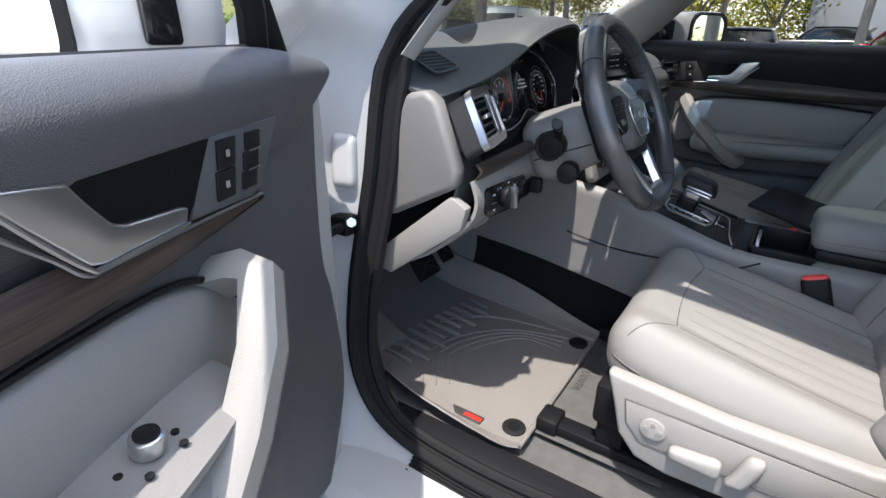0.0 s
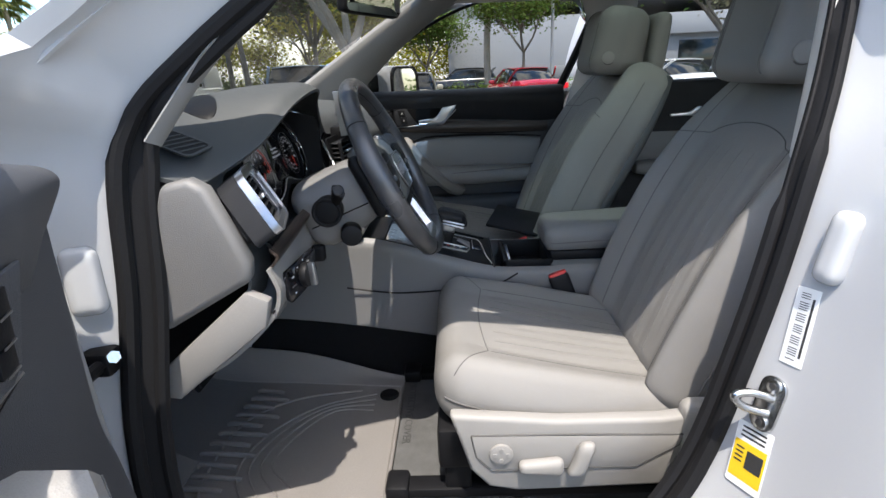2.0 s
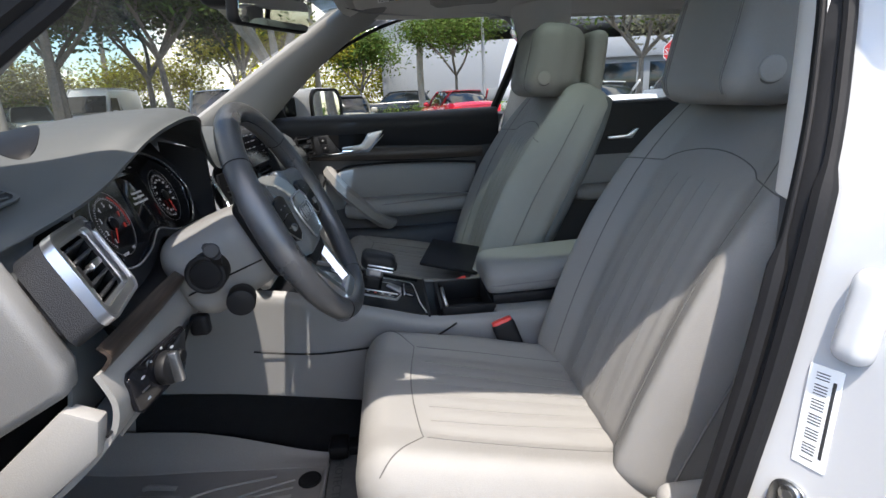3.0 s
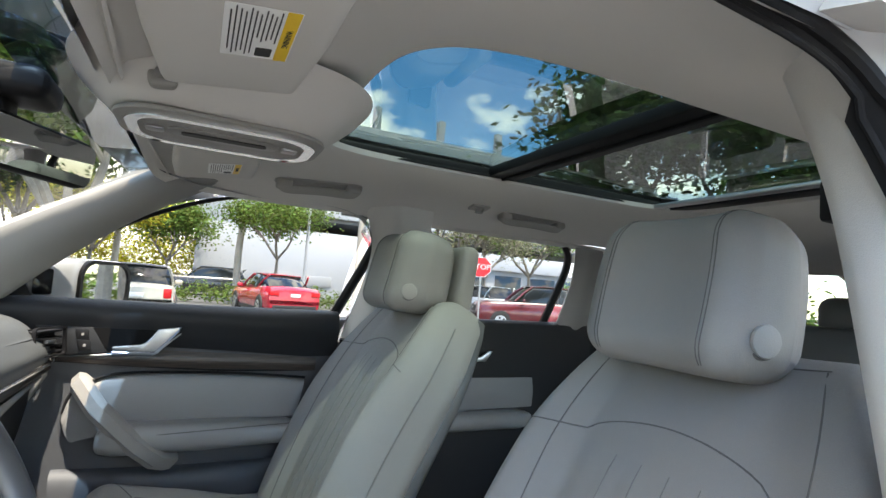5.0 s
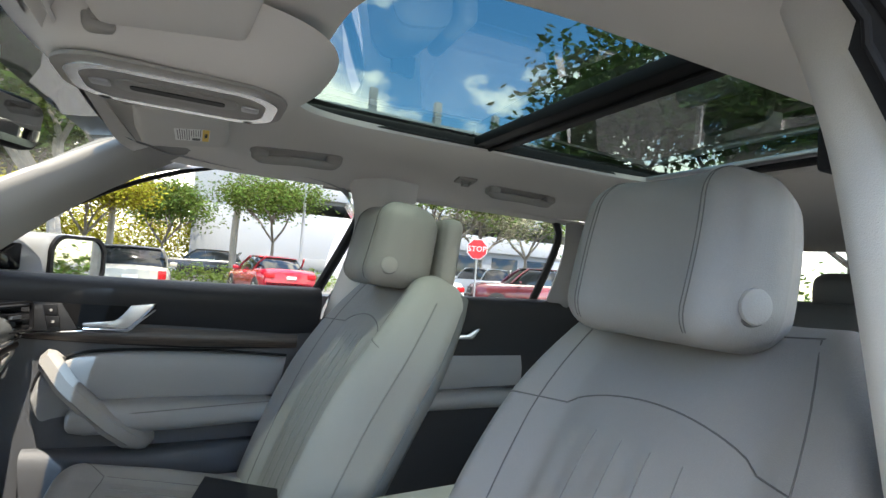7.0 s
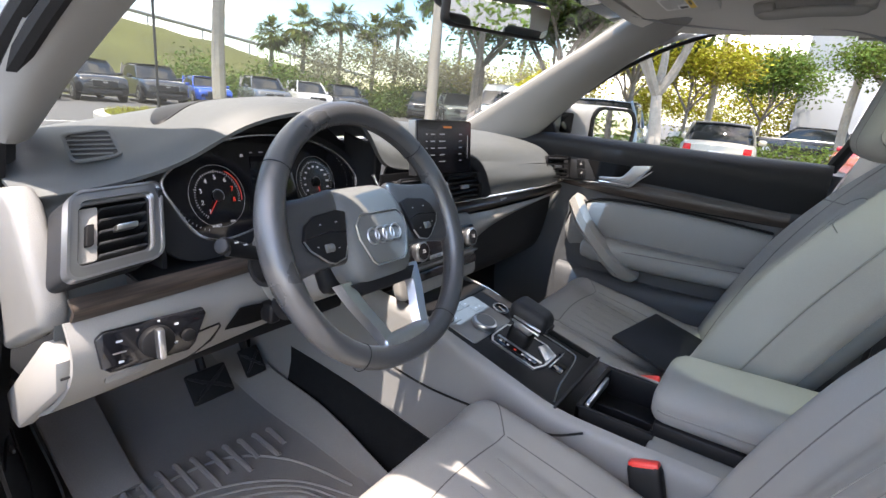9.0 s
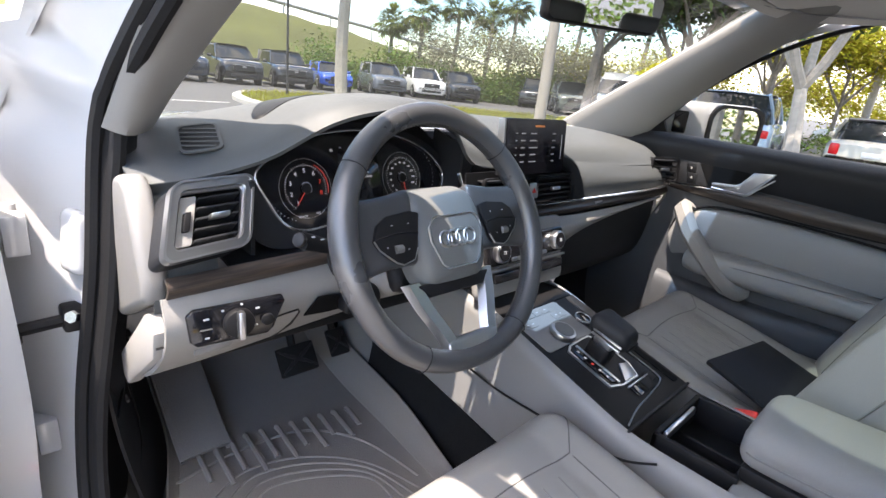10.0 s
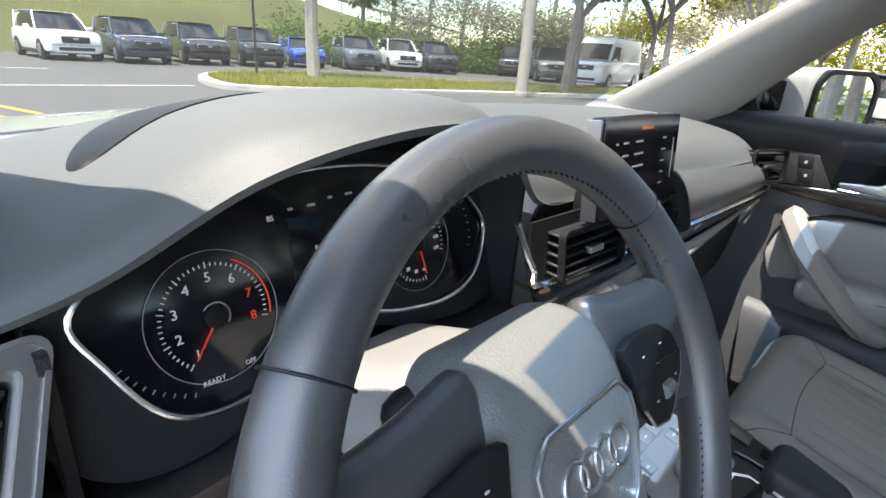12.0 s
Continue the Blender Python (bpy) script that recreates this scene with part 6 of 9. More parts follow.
        part("post", tube([lift @ Vector((s * 0.062, -0.765, 1.25)), lift @ Vector((s * 0.062, -0.775, 1.17))], 0.006, 12), "steel", t, "steel headrest post")
    if not driver:
        part("headrest_back", soft((0.106, 0.026, 0.084), 0.022, 12, None, hm2 @ Matrix.Translation((0, -0.104, 0.002)))[0], "leather", hr, "grey leather rear half")
    bt = hplace(Vector((-0.127, 0.020, -0.050)))
    part("release_collar", disc(bt + Vector((0.006, 0, 0)), (-1, 0.25, 0), 0.0205, 0.005, 28, 0.002), "thread", hr)
    part("release_button", disc(bt + Vector((0.002, 0.001, 0)), (-1, 0.25, 0), 0.0180, 0.006, 28, 0.003), "plastic_grey", hr, "round grey release button")
    # plastic base with adjusters
    s = -1 if driver else 1
    yz = lambda x: lift @ Matrix(((0, 0, s, s * x), (1, 0, 0, 0), (0, 1, 0, 0), (0, 0, 0, 1)))  # noqa: E731
    sp = part("side_panel", plate([(-0.085, 0.738), (-0.100, 0.690), (-0.118, 0.625), (-0.150, 0.588), (-0.20, 0.578), (-0.48, 0.585), (-0.52, 0.66), (-0.535, 0.735), (-0.44, 0.722), (-0.27, 0.722)], 0.028, yz(0.245), 0.008, 3), "plastic_grey", t, "light grey plastic side panel")
    part("panel_recess", plate([(-0.122, 0.698), (-0.130, 0.655), (-0.155, 0.628), (-0.40, 0.630), (-0.47, 0.672), (-0.475, 0.690)], 0.003, yz(0.2725), 0.001), "plastic_grey", sp)
    part("recess_groove", tube([yz(0.274) @ Vector((y, z, 0)) for y, z in ((-0.122, 0.699), (-0.30, 0.697), (-0.475, 0.692), (-0.47, 0.672), (-0.40, 0.629), (-0.155, 0.626), (-0.129, 0.655), (-0.122, 0.699))], 0.0018, 6), "thread", sp)
    if driver:
        lb = part("lumbar_switch", disc(yz(0.275) @ Vector((-0.171, 0.663, 0)), (-1, 0, 0), 0.020, 0.006, 32, 0.002), "plastic_grey", sp, "round lumbar switch")
        for k in range(4):
            a = radians(90 * k)
            part("lumbar_arrow", disc(yz(0.281) @ Vector((-0.171 + 0.011 * math.cos(a), 0.663 + 0.011 * math.sin(a), 0)), (-1, 0, 0), 0.004, 0.0015, 10), "plastic_mid", lb)
        pd1, _ = soft((0.038, 0.014, 0.011), 0.010, 8, lambda p: Vector((p.x, p.y * (1 - 0.3 * p.x / 0.04), p.z)), yz(0.283) @ Matrix.Translation((-0.238, 0.640, 0)))
        part("cushion_switch", pd1, "plastic_grey", sp, "flat seat position switch")
        pd2, _ = soft((0.014, 0.032, 0.011), 0.010, 8, lambda p: Vector((p.x - 0.35 * p.y, p.y * (1 + 0.2 * p.y / 0.03), p.z)), yz(0.283) @ Matrix.Translation((-0.305, 0.648, 0)))
        part("backrest_switch", pd2, "plastic_grey", sp, "upright backrest switch")
    part("hinge_cover", moved(soft((0.02, 0.06, 0.05), 0.018, 8)[0], lift @ Matrix.Translation((s * 0.262, -0.53, 0.70))), "plastic_grey", t)
    part("base", box(cx - 0.225, cx + 0.225, -0.52 + dy, -0.06 + dy, 0.585 + dz, 0.67 + dz, 0.01), "hard_black", t)
    for x in (-0.2, 0.2):
        part("rail", box(cx + x - 0.02, cx + x + 0.02, -0.60 + dy, 0.02 + dy, 0.515, 0.535, 0.004), "hard_black", t, "black seat rail")
        part("rail_cap", box(cx + x - 0.028, cx + x + 0.028, 0.0 + dy, 0.045 + dy, 0.512, 0.545, 0.008), "hard_black", t)
        part("leg", box(cx + x - 0.015, cx + x + 0.015, -0.12 + dy, -0.07 + dy, 0.53, 0.60 + dz, 0.004), "hard_black", t)
        part("leg", box(cx + x - 0.015, cx + x + 0.015, -0.50 + dy, -0.45 + dy, 0.53, 0.60 + dz, 0.004), "hard_black", t)
    # buckle
    bx = -0.146 if driver else 0.150
    bk = thing("seat_belt_buckle", (bx, -0.39 + dy, 0.70), "black belt buckle with a red press button", "belt buckle", "belt buckles")
    bm_ = Matrix.Translation((bx, -0.372 + (0 if driver else 0.06), 0.752)) @ Matrix.Rotation(radians(-20), 4, "X") @ Matrix.Rotation(radians(10 if driver else -10), 4, "Y")
    part("body", moved(soft((0.012, 0.026, 0.036), 0.008, 8)[0], bm_), "hard_black", bk)
    part("press_button", moved(soft((0.010, 0.023, 0.009), 0.005, 6)[0], bm_ @ Matrix.Translation((0, 0, 0.032))), "red", bk, "red press button")
    part("strap", moved(box(-0.004, 0.004, -0.020, 0.020, -0.13, -0.03, 0.003), bm_), "belt", bk)


def build_console():
    c = thing("centre_console", (0, -0.2, 0.50), "grey centre console with black shifter panel and tray", "centre console")
    top = [(0.60, 0.97), (0.38, 0.935), (0.22, 0.905), (0.10, 0.890), (0.0, 0.862), (-0.10, 0.832), (-0.20, 0.805), (-0.30, 0.800), (-0.45, 0.800), (-0.80, 0.800)]
    for s in (-1, 1):
        rows = [[(s * 0.118, y, z), (s * 0.132, y, z - 0.016), (s * 0.135, y, z - 0.06), (s * (0.138 + 0.02 * max(0, y)), y, 0.66 + 0.10 * max(0, y - 0.2)), (s * (0.142 + 0.03 * max(0, y)), y, 0.50)] for y, z in top]
        part("side", skin(rows, 40, 24, 0.004), "console_grey", c, "grey console side")
        part("side_groove", tube(spline([(s * 0.1375, -0.26, 0.790), (s * 0.138, -0.20, 0.760), (s * 0.1385, -0.10, 0.752), (s * 0.141, 0.05, 0.748), (s * 0.148, 0.18, 0.77)], 30), 0.0022, 6), "hard_black", c)
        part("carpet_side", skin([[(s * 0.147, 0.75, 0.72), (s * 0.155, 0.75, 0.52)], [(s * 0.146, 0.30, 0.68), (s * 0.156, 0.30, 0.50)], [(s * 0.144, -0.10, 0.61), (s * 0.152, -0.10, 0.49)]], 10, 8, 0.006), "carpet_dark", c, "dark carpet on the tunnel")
    part("rear_deck", box(-0.118, 0.118, -0.80, -0.352, 0.74, 0.800, 0.008), "console_grey", c)
    # shifter panel
    mid = Matrix.Translation((0, -0.07, 0.842)) @ Matrix.Rotation(radians(15.3), 4, "X")
    pn = part("shifter_panel", moved(box(-0.118, 0.118, -0.135, 0.155, -0.008, 0.0, 0.003), mid), "hard_black", c, "satin black shifter panel")
    part("panel_wood", moved(box(0.088, 0.115, 0.045, 0.152, -0.001, 0.003, 0.001), mid), "wood", c)
    # no slot is cut: a black plate paints its shade
    part("side_slot", moved(plate(round_rect(0.017, 0.150, 0.004), 0.002, Matrix.Translation((0.098, -0.045, 0.0)), 0.0005), mid), "gap_shade", pn, "black plate painted as a shaded slot beside the shifter")
    line = spline([(-0.112, -0.130, 0.002), (-0.06, -0.118, 0.002), (0.0, -0.112, 0.002), (0.058, -0.104, 0.002), (0.070, -0.09, 0.002), (0.072, -0.05, 0.002), (0.070, 0.02, 0.002), (0.060, 0.055, 0.002)], 30)
    part("panel_line", tube([mid @ p for p in line], 0.0016, 6), "chrome", pn)
    part("panel_edge", moved(box(-0.121, 0.121, -0.139, -0.134, -0.012, 0.002, 0.001), mid), "soft_black", pn)
    edge = [(-0.064, 0.034), (-0.046, 0.044), (0.020, 0.046), (0.036, 0.030), (0.038, -0.045), (0.022, -0.074), (-0.034, -0.074), (-0.064, -0.064)]
    inset = [(-0.012 + (x + 0.012) * 0.935, -0.012 + (y + 0.012) * 0.945) for x, y in edge]
    gate = part("shift_gate", moved(frame_plate(edge, inset, 0.004, Matrix.Identity(4)), mid), "alu", pn, "silver shift gate")
    part("gate_well", moved(plate(inset, 0.002, Matrix.Translation((0, 0, 0.001))), mid), "hard_black", gate)
    part("gate_strip", moved(plate([(-0.057, 0.026), (-0.038, 0.032), (-0.038, -0.062), (-0.057, -0.056)], 0.003, Matrix.Translation((0, 0, 0.002)), 0.0006), mid), "gloss_black", gate)
    part("gate_bar", moved(box(-0.037, -0.032, -0.066, 0.036, 0.002, 0.0062, 0.001), mid), "alu", gate)
    part("gate_wedge", moved(plate([(-0.024, -0.070), (0.020, -0.070), (0.032, -0.042), (0.010, -0.036)], 0.004, Matrix.Translation((0, 0, 0.002)), 0.001), mid), "alu", gate, "silver wedge")
    for k in range(5):
        part("gate_mark", moved(box(-0.050, -0.045, -0.048 + 0.017 * k, -0.043 + 0.017 * k, 0.005, 0.0056, 0, 1), mid), "red_print" if k == 2 else "white_print", gate, smooth=0)
    kn = part("shift_boot", moved(soft((0.020, 0.024, 0.022), 0.012, 8)[0], mid @ Matrix.Translation((-0.012, 0.0, 0.018))), "hard_black", pn, "black shift boot")
    part("shift_neck", moved(soft((0.017, 0.020, 0.012), 0.006, 8)[0], mid @ Matrix.Translation((-0.014, -0.002, 0.046))), "chrome", kn)
    part("shift_knob", moved(soft((0.031, 0.040, 0.021), 0.017, 14, lambda p: Vector((p.x * (1 + 0.10 * p.y / 0.04), p.y, p.z + 0.006 * p.y / 0.04)))[0], mid @ Matrix.Translation((-0.018, -0.006, 0.073)) @ Matrix.Rotation(radians(-8), 4, "X")), "soft_black", kn, "black leather shift knob")
    for z0, z1 in ((0.058, 0.063), (0.066, 0.071)):
        part("knob_plate", moved(box(-0.052, -0.046, -0.042, 0.018, z0, z1, 0.002), mid), "chrome", kn)
    part("knob_button", moved(box(-0.034, -0.002, -0.050, -0.043, 0.060, 0.074, 0.002), mid), "hard_black", kn)
    for i, (x, y) in enumerate(((-0.010, -0.094), (0.026, -0.094), (0.052, -0.084))):
        part("park_switch", moved(box(x - 0.016, x + 0.010 + 0.005 * (i < 2), y - 0.011, y + 0.010, 0, 0.004, 0.001), mid), "gloss_black" if i == 0 else "hard_black", pn, "parking brake switch")
    part("switch_edge", moved(box(-0.028, 0.046, -0.0825, -0.0800, 0.001, 0.0052, 0.0006), mid), "chrome", pn)
    mm = part("media_plate", moved(plate(round_rect(0.150, 0.105, 0.008), 0.003, Matrix.Translation((-0.030, 0.100, 0.0)), 0.001), mid), "console_grey", pn, "grey media control plate")
    part("media_dial", disc(mid @ Vector((-0.035, 0.072, 0.003)), mid.to_3x3() @ Vector((0, 0, 1)), 0.026, 0.014, 40, 0.004), "alu", mm, "round metal media dial")
    part("dial_top", disc(mid @ Vector((-0.035, 0.072, 0.017)), mid.to_3x3() @ Vector((0, 0, 1)), 0.020, 0.001, 36), "pad", mm)
    for i in range(8):
        x, y = -0.085 + 0.026 * (i % 4) + (0.012 if i > 3 else 0), 0.140 - 0.022 * (i // 4)
        if i > 3 and i % 4 in (1, 2):
            x = -0.088 if i % 4 == 1 else 0.02
        bt_ = part("media_button", moved(box(x - 0.011, x + 0.011, y - 0.0085, y + 0.0085, 0.002, 0.0046, 0.0008), mid), "console_grey", mm)
        part("mark", moved(box(x - 0.003, x + 0.003, y - 0.001, y + 0.001, 0.0044, 0.0050, 0, 1), mid), "plate_print", bt_, smooth=0)
    part("start_button", disc(mid @ Vector((0.060, 0.085, 0.0)), mid.to_3x3() @ Vector((0, 0, 1)), 0.016, 0.008, 28, 0.002), "gloss_black", pn, "round start button")
    part("start_rim", ring(mid @ Vector((0.060, 0.085, 0.006)), mid.to_3x3() @ Vector((0, 0, 1)), 0.0165, 0.002, 28), "chrome", pn)
    part("front_tray", box(-0.11, 0.12, 0.08, 0.22, 0.872, 0.885, 0.004), "hard_black", c)
    # cup tray
    tr = thing("cup_tray", (0, -0.30, 0.75), "black open cup tray with chrome slide edge", "cup holder")
    part("floor", box(-0.085, 0.085, -0.352, -0.235, 0.748, 0.756, 0.003), "hard_black", tr)
    for x0, x1, y0, y1 in ((-0.092, -0.083, -0.355, -0.228), (0.083, 0.092, -0.355, -0.228), (-0.092, 0.092, -0.237, -0.228), (-0.092, 0.092, -0.358, -0.350)):
        part("wall", box(x0, x1, y0, y1, 0.75, 0.808, 0.002), "hard_black", tr)
    part("slide_edge", box(-0.080, 0.040, -0.248, -0.240, 0.795, 0.812, 0.003), "chrome", tr, "chrome slide edge")
    part("divider", box(-0.004, 0.004, -0.35, -0.24, 0.756, 0.775, 0.002), "hard_black", tr)
    # armrest lid
    ar = thing("console_armrest", (0.02, -0.53, 0.80), "grey leather console armrest with stitched seam", "armrest")
    bm, place = soft((0.092, 0.195, 0.036), 0.030, 18, lambda p: Vector((p.x, p.y, p.z + 0.012 * (-p.y / 0.195) * 0.6 + 0.006 * (1 - (p.x / 0.092) ** 2) * (1 if p.z > 0 else 0))), Matrix.Translation((0.012, -0.535, 0.856)))
    part("lid", bm, "leather", ar, "padded grey leather lid")
    part("lid_seam", tube([place(Vector((-0.092, 0.185 - 0.0185 * i, -0.004))) for i in range(21)] , 0.0014, 6), "stitch", ar)
    part("lid_base", box(-0.082, 0.104, -0.72, -0.352, 0.800, 0.826, 0.006), "hard_black", ar)


def build_floor_things():
    mt = thing("floor_mat", (-0.44, 0.3, 0.50), "taupe rubber floor mat with raised ribs and edges", "floor mat")
    rows = []
    for y, z, xl, xr in ((0.045, 0.512, -0.668, -0.205), (0.10, 0.514, -0.680, -0.200), (0.30, 0.520, -0.668, -0.185), (0.50, 0.532, -0.612, -0.180), (0.64, 0.575, -0.600, -0.185), (0.78, 0.660, -0.595, -0.190), (0.86, 0.730, -0.595, -0.195)):
        rim = 0.022 if y > 0.15 else 0.010
        wall = 0.012 + 0.075 * max(0.0, min(1.0, (y - 0.06) / 0.30))
        rows.append([(xl - 0.004, y, z + rim), (xl + 0.012, y, z + 0.004), (xl + 0.04, y, z), ((xl + xr) / 2, y, z), (xr - 0.04, y, z), (xr - 0.012, y, z + 0.006), (xr + 0.010, y, z + wall * 0.5), (xr + 0.022, y, z + wall)])
    part("sheet", skin(rows, 60, 40, 0.004), "mat_rubber", mt, "taupe rubber sheet")

    def zf(y):
        pts = [(0.0, 0.512), (0.10, 0.514), (0.30, 0.520), (0.50, 0.532), (0.64, 0.575), (0.78, 0.660), (0.9, 0.76)]
        for (y0, z0), (y1, z1) in zip(pts, pts[1:]):
            if y <= y1:
                return z0 + (z1 - z0) * (y - y0) / (y1 - y0) + 0.004
        return 0.76
    part("rear_lip", tube([(-0.664, 0.047, 0.517), (-0.44, 0.047, 0.517), (-0.21, 0.047, 0.517)], 0.005, 8), "mat_rubber", mt)
    for k in range(11):
        x = -0.575 + 0.033 * k
        y1 = 0.475 - 0.006 * k
        y0 = y1 - (0.13 if k % 2 else 0.105) + 0.004 * k
        part("rib", tube([(x, y0, zf(y0) - 0.002), (x, y0 + 0.01, zf(y0) + 0.002), (x + 0.002, (y0 + y1) / 2, zf((y0 + y1) / 2) + 0.002), (x + 0.004, y1 - 0.01, zf(y1) + 0.002), (x + 0.004, y1, zf(y1) - 0.002)], 0.0062, 8), "mat_rubber", mt)
    for k in range(4):
        d0 = 0.022 * k
        pts = [(-0.63 + d0, 0.30 - d0), (-0.52 + d0 * 0.3, 0.36 - d0), (-0.40, 0.33 - d0), (-0.30 - d0 * 0.3, 0.24 - d0 * 0.6), (-0.25 - d0, 0.11)]
        part("contour_rib", tube(spline([(x, y, zf(y)) for x, y in pts], 24), 0.0028, 6), "mat_rubber", mt)
    part("arc_rib", tube(spline([(-0.64, 0.40, zf(0.40)), (-0.50, 0.42, zf(0.42)), (-0.36, 0.40, zf(0.4)), (-0.27, 0.30, zf(0.3)), (-0.235, 0.15, zf(0.15))], 30), 0.0035, 6), "mat_rubber", mt)
    for x in (-0.255, -0.622):
        rg = part("fixing_ring", disc((x, 0.078, 0.515), (0, 0, 1), 0.024, 0.006, 32, 0.002), "seal", mt, "round black fixing ring")
        part("fixing_hole", disc((x, 0.078, 0.5205), (0, 0, 1), 0.013 if x < -0.5 else 0.018, 0.0012, 24), "hard_black", rg)
    lg = part("badge", moved(plate(round_rect(0.135, 0.024, 0.003), 0.003, Matrix.Identity(4), 0.001), Matrix.Translation((-0.646, 0.205, 0.518)) @ Matrix.Rotation(radians(-90), 4, "Z")), "ink", mt, "small black badge with red marks")
    part("badge_mark", moved(plate(round_rect(0.040, 0.010, 0.002), 0.001, Matrix.Identity(4)), Matrix.Translation((-0.646, 0.160, 0.5212)) @ Matrix.Rotation(radians(-90), 4, "Z")), "red", lg)
    part("dead_pedal", skin([[(-0.608, 0.44, 0.535), (-0.600, 0.44, 0.545), (-0.515, 0.44, 0.545), (-0.508, 0.44, 0.530)], [(-0.606, 0.56, 0.600), (-0.598, 0.56, 0.612), (-0.512, 0.56, 0.608), (-0.504, 0.56, 0.590)], [(-0.604, 0.74, 0.720), (-0.596, 0.74, 0.732), (-0.508, 0.74, 0.728), (-0.500, 0.74, 0.710)]], 12, 12, 0.012), "mat_rubber", mt, "raised foot rest")
    kp = thing("kick_cover", (-0.70, 0.40, 0.50), "dark plastic side cover with a small service lid beside the footwell", "kick cover")
    part("cover", skin([[(-0.728, 0.350, 0.845), (-0.715, 0.352, 0.70), (-0.690, 0.352, 0.56), (-0.672, 0.360, 0.515)], [(-0.700, 0.50, 0.845), (-0.675, 0.50, 0.70), (-0.640, 0.50, 0.58), (-0.615, 0.50, 0.535)], [(-0.690, 0.70, 0.845), (-0.655, 0.70, 0.75), (-0.620, 0.70, 0.66), (-0.600, 0.70, 0.615)], [(-0.690, 0.94, 0.845), (-0.655, 0.94, 0.82), (-0.620, 0.94, 0.78), (-0.600, 0.94, 0.760)]], 24, 20, 0.005), "soft_black", kp)
    part("lid_joint", tube(spline([(-0.7165, 0.365, 0.742), (-0.693, 0.43, 0.752), (-0.676, 0.48, 0.738), (-0.668, 0.49, 0.69), (-0.665, 0.47, 0.635), (-0.685, 0.40, 0.612), (-0.703, 0.365, 0.618)], 30), 0.0022, 6), "seal", kp)
    part("lid_clip", moved(soft((0.003, 0.010, 0.004), 0.003, 6)[0], Matrix.Translation((-0.684, 0.452, 0.715))), "end_grey", kp, "small grey lid clip")
    pt = thing("paper_mat_edge", (-0.20, 0.10, 0.51), "grey protective floor cover with black print", "floor cover")
    part("sheet", box(-0.60, -0.16, -0.20, 0.042, 0.507, 0.510, 0.001, 1), "carpet", pt)
    part("print", text_bm("PROTECTIVE COVER", 0.026, Matrix.Translation((-0.31, 0.022, 0.5106)) @ Matrix.Rotation(radians(180), 4, "Z")), "ink", pt, smooth=0)
    fd = thing("folder", (0.40, -0.25, 0.80), "flat black folder lying on the passenger seat", "folder")
    fm = Matrix.Translation((0.268, -0.325, 0.812)) @ Matrix.Rotation(radians(-16), 4, "Z") @ Matrix.Rotation(radians(10), 4, "X") @ Matrix.Rotation(radians(-6), 4, "Y")
    for z0, z1 in ((-0.005, -0.002), (0.002, 0.005)):
        part("cover", moved(box(-0.090, 0.090, -0.105, 0.105, z0, z1, 0.001), fm), "hard_black", fd)
    part("spine", moved(box(-0.0905, -0.086, -0.105, 0.105, -0.0045, 0.0045, 0.0015), fm), "soft_black", fd)
    part("sheets", moved(box(-0.087, 0.086, -0.101, 0.101, -0.0022, 0.0022, 0.0005), fm), "sticker", fd, "white paper edge")
    # rear bench
    rb = thing("rear_bench", (0, -1.6, 0.5), "dark grey leather rear bench with black belts", "car seat", "car seats")
    part("cushion", soft((0.62, 0.26, 0.10), 0.07, 14, None, Matrix.Translation((0, -1.42, 0.74)))[0], "leather", rb)
    for x, w in ((-0.42, 0.205), (0.0, 0.205), (0.42, 0.205)):
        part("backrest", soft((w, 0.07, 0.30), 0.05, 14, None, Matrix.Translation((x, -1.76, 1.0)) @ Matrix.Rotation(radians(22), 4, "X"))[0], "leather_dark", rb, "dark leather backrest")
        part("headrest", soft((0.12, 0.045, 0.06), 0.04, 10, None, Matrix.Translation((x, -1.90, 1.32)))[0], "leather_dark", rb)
    for x in (-0.065, 0.30):
        part("belt", skin([[(x - 0.024, -1.63, 0.80), (x + 0.024, -1.63, 0.80)], [(x - 0.024, -1.71, 1.05), (x + 0.024, -1.71, 1.05)], [(x - 0.024, -1.84, 1.29), (x + 0.024, -1.84, 1.29)]], 10, 4, 0.002), "belt", rb, "black belt webbing")
    part("load_cover", box(-0.66, 0.66, -2.42, -1.92, 1.16, 1.18, 0.004), "hard_black", rb)
    # driver and passenger shoulder belts
    for s in (-1, 1):
        bl = thing("seat_belt", (s * 0.66, -0.66, 0.6), "black shoulder belt hanging at the middle pillar", "seat belt", "seat belts")
        part("webbing", skin([[(s * 0.545, -0.700, 1.42), (s * 0.552, -0.655, 1.42)], [(s * 0.615, -0.70, 1.10), (s * 0.618, -0.655, 1.10)], [(s * 0.668, -0.69, 0.70), (s * 0.672, -0.645, 0.70)]], 16, 4, 0.002), "belt", bl)
        part("loop", box(s * 0.553 - 0.012, s * 0.553 + 0.012, -0.715, -0.645, 1.40, 1.44, 0.005), "hard_black", bl)


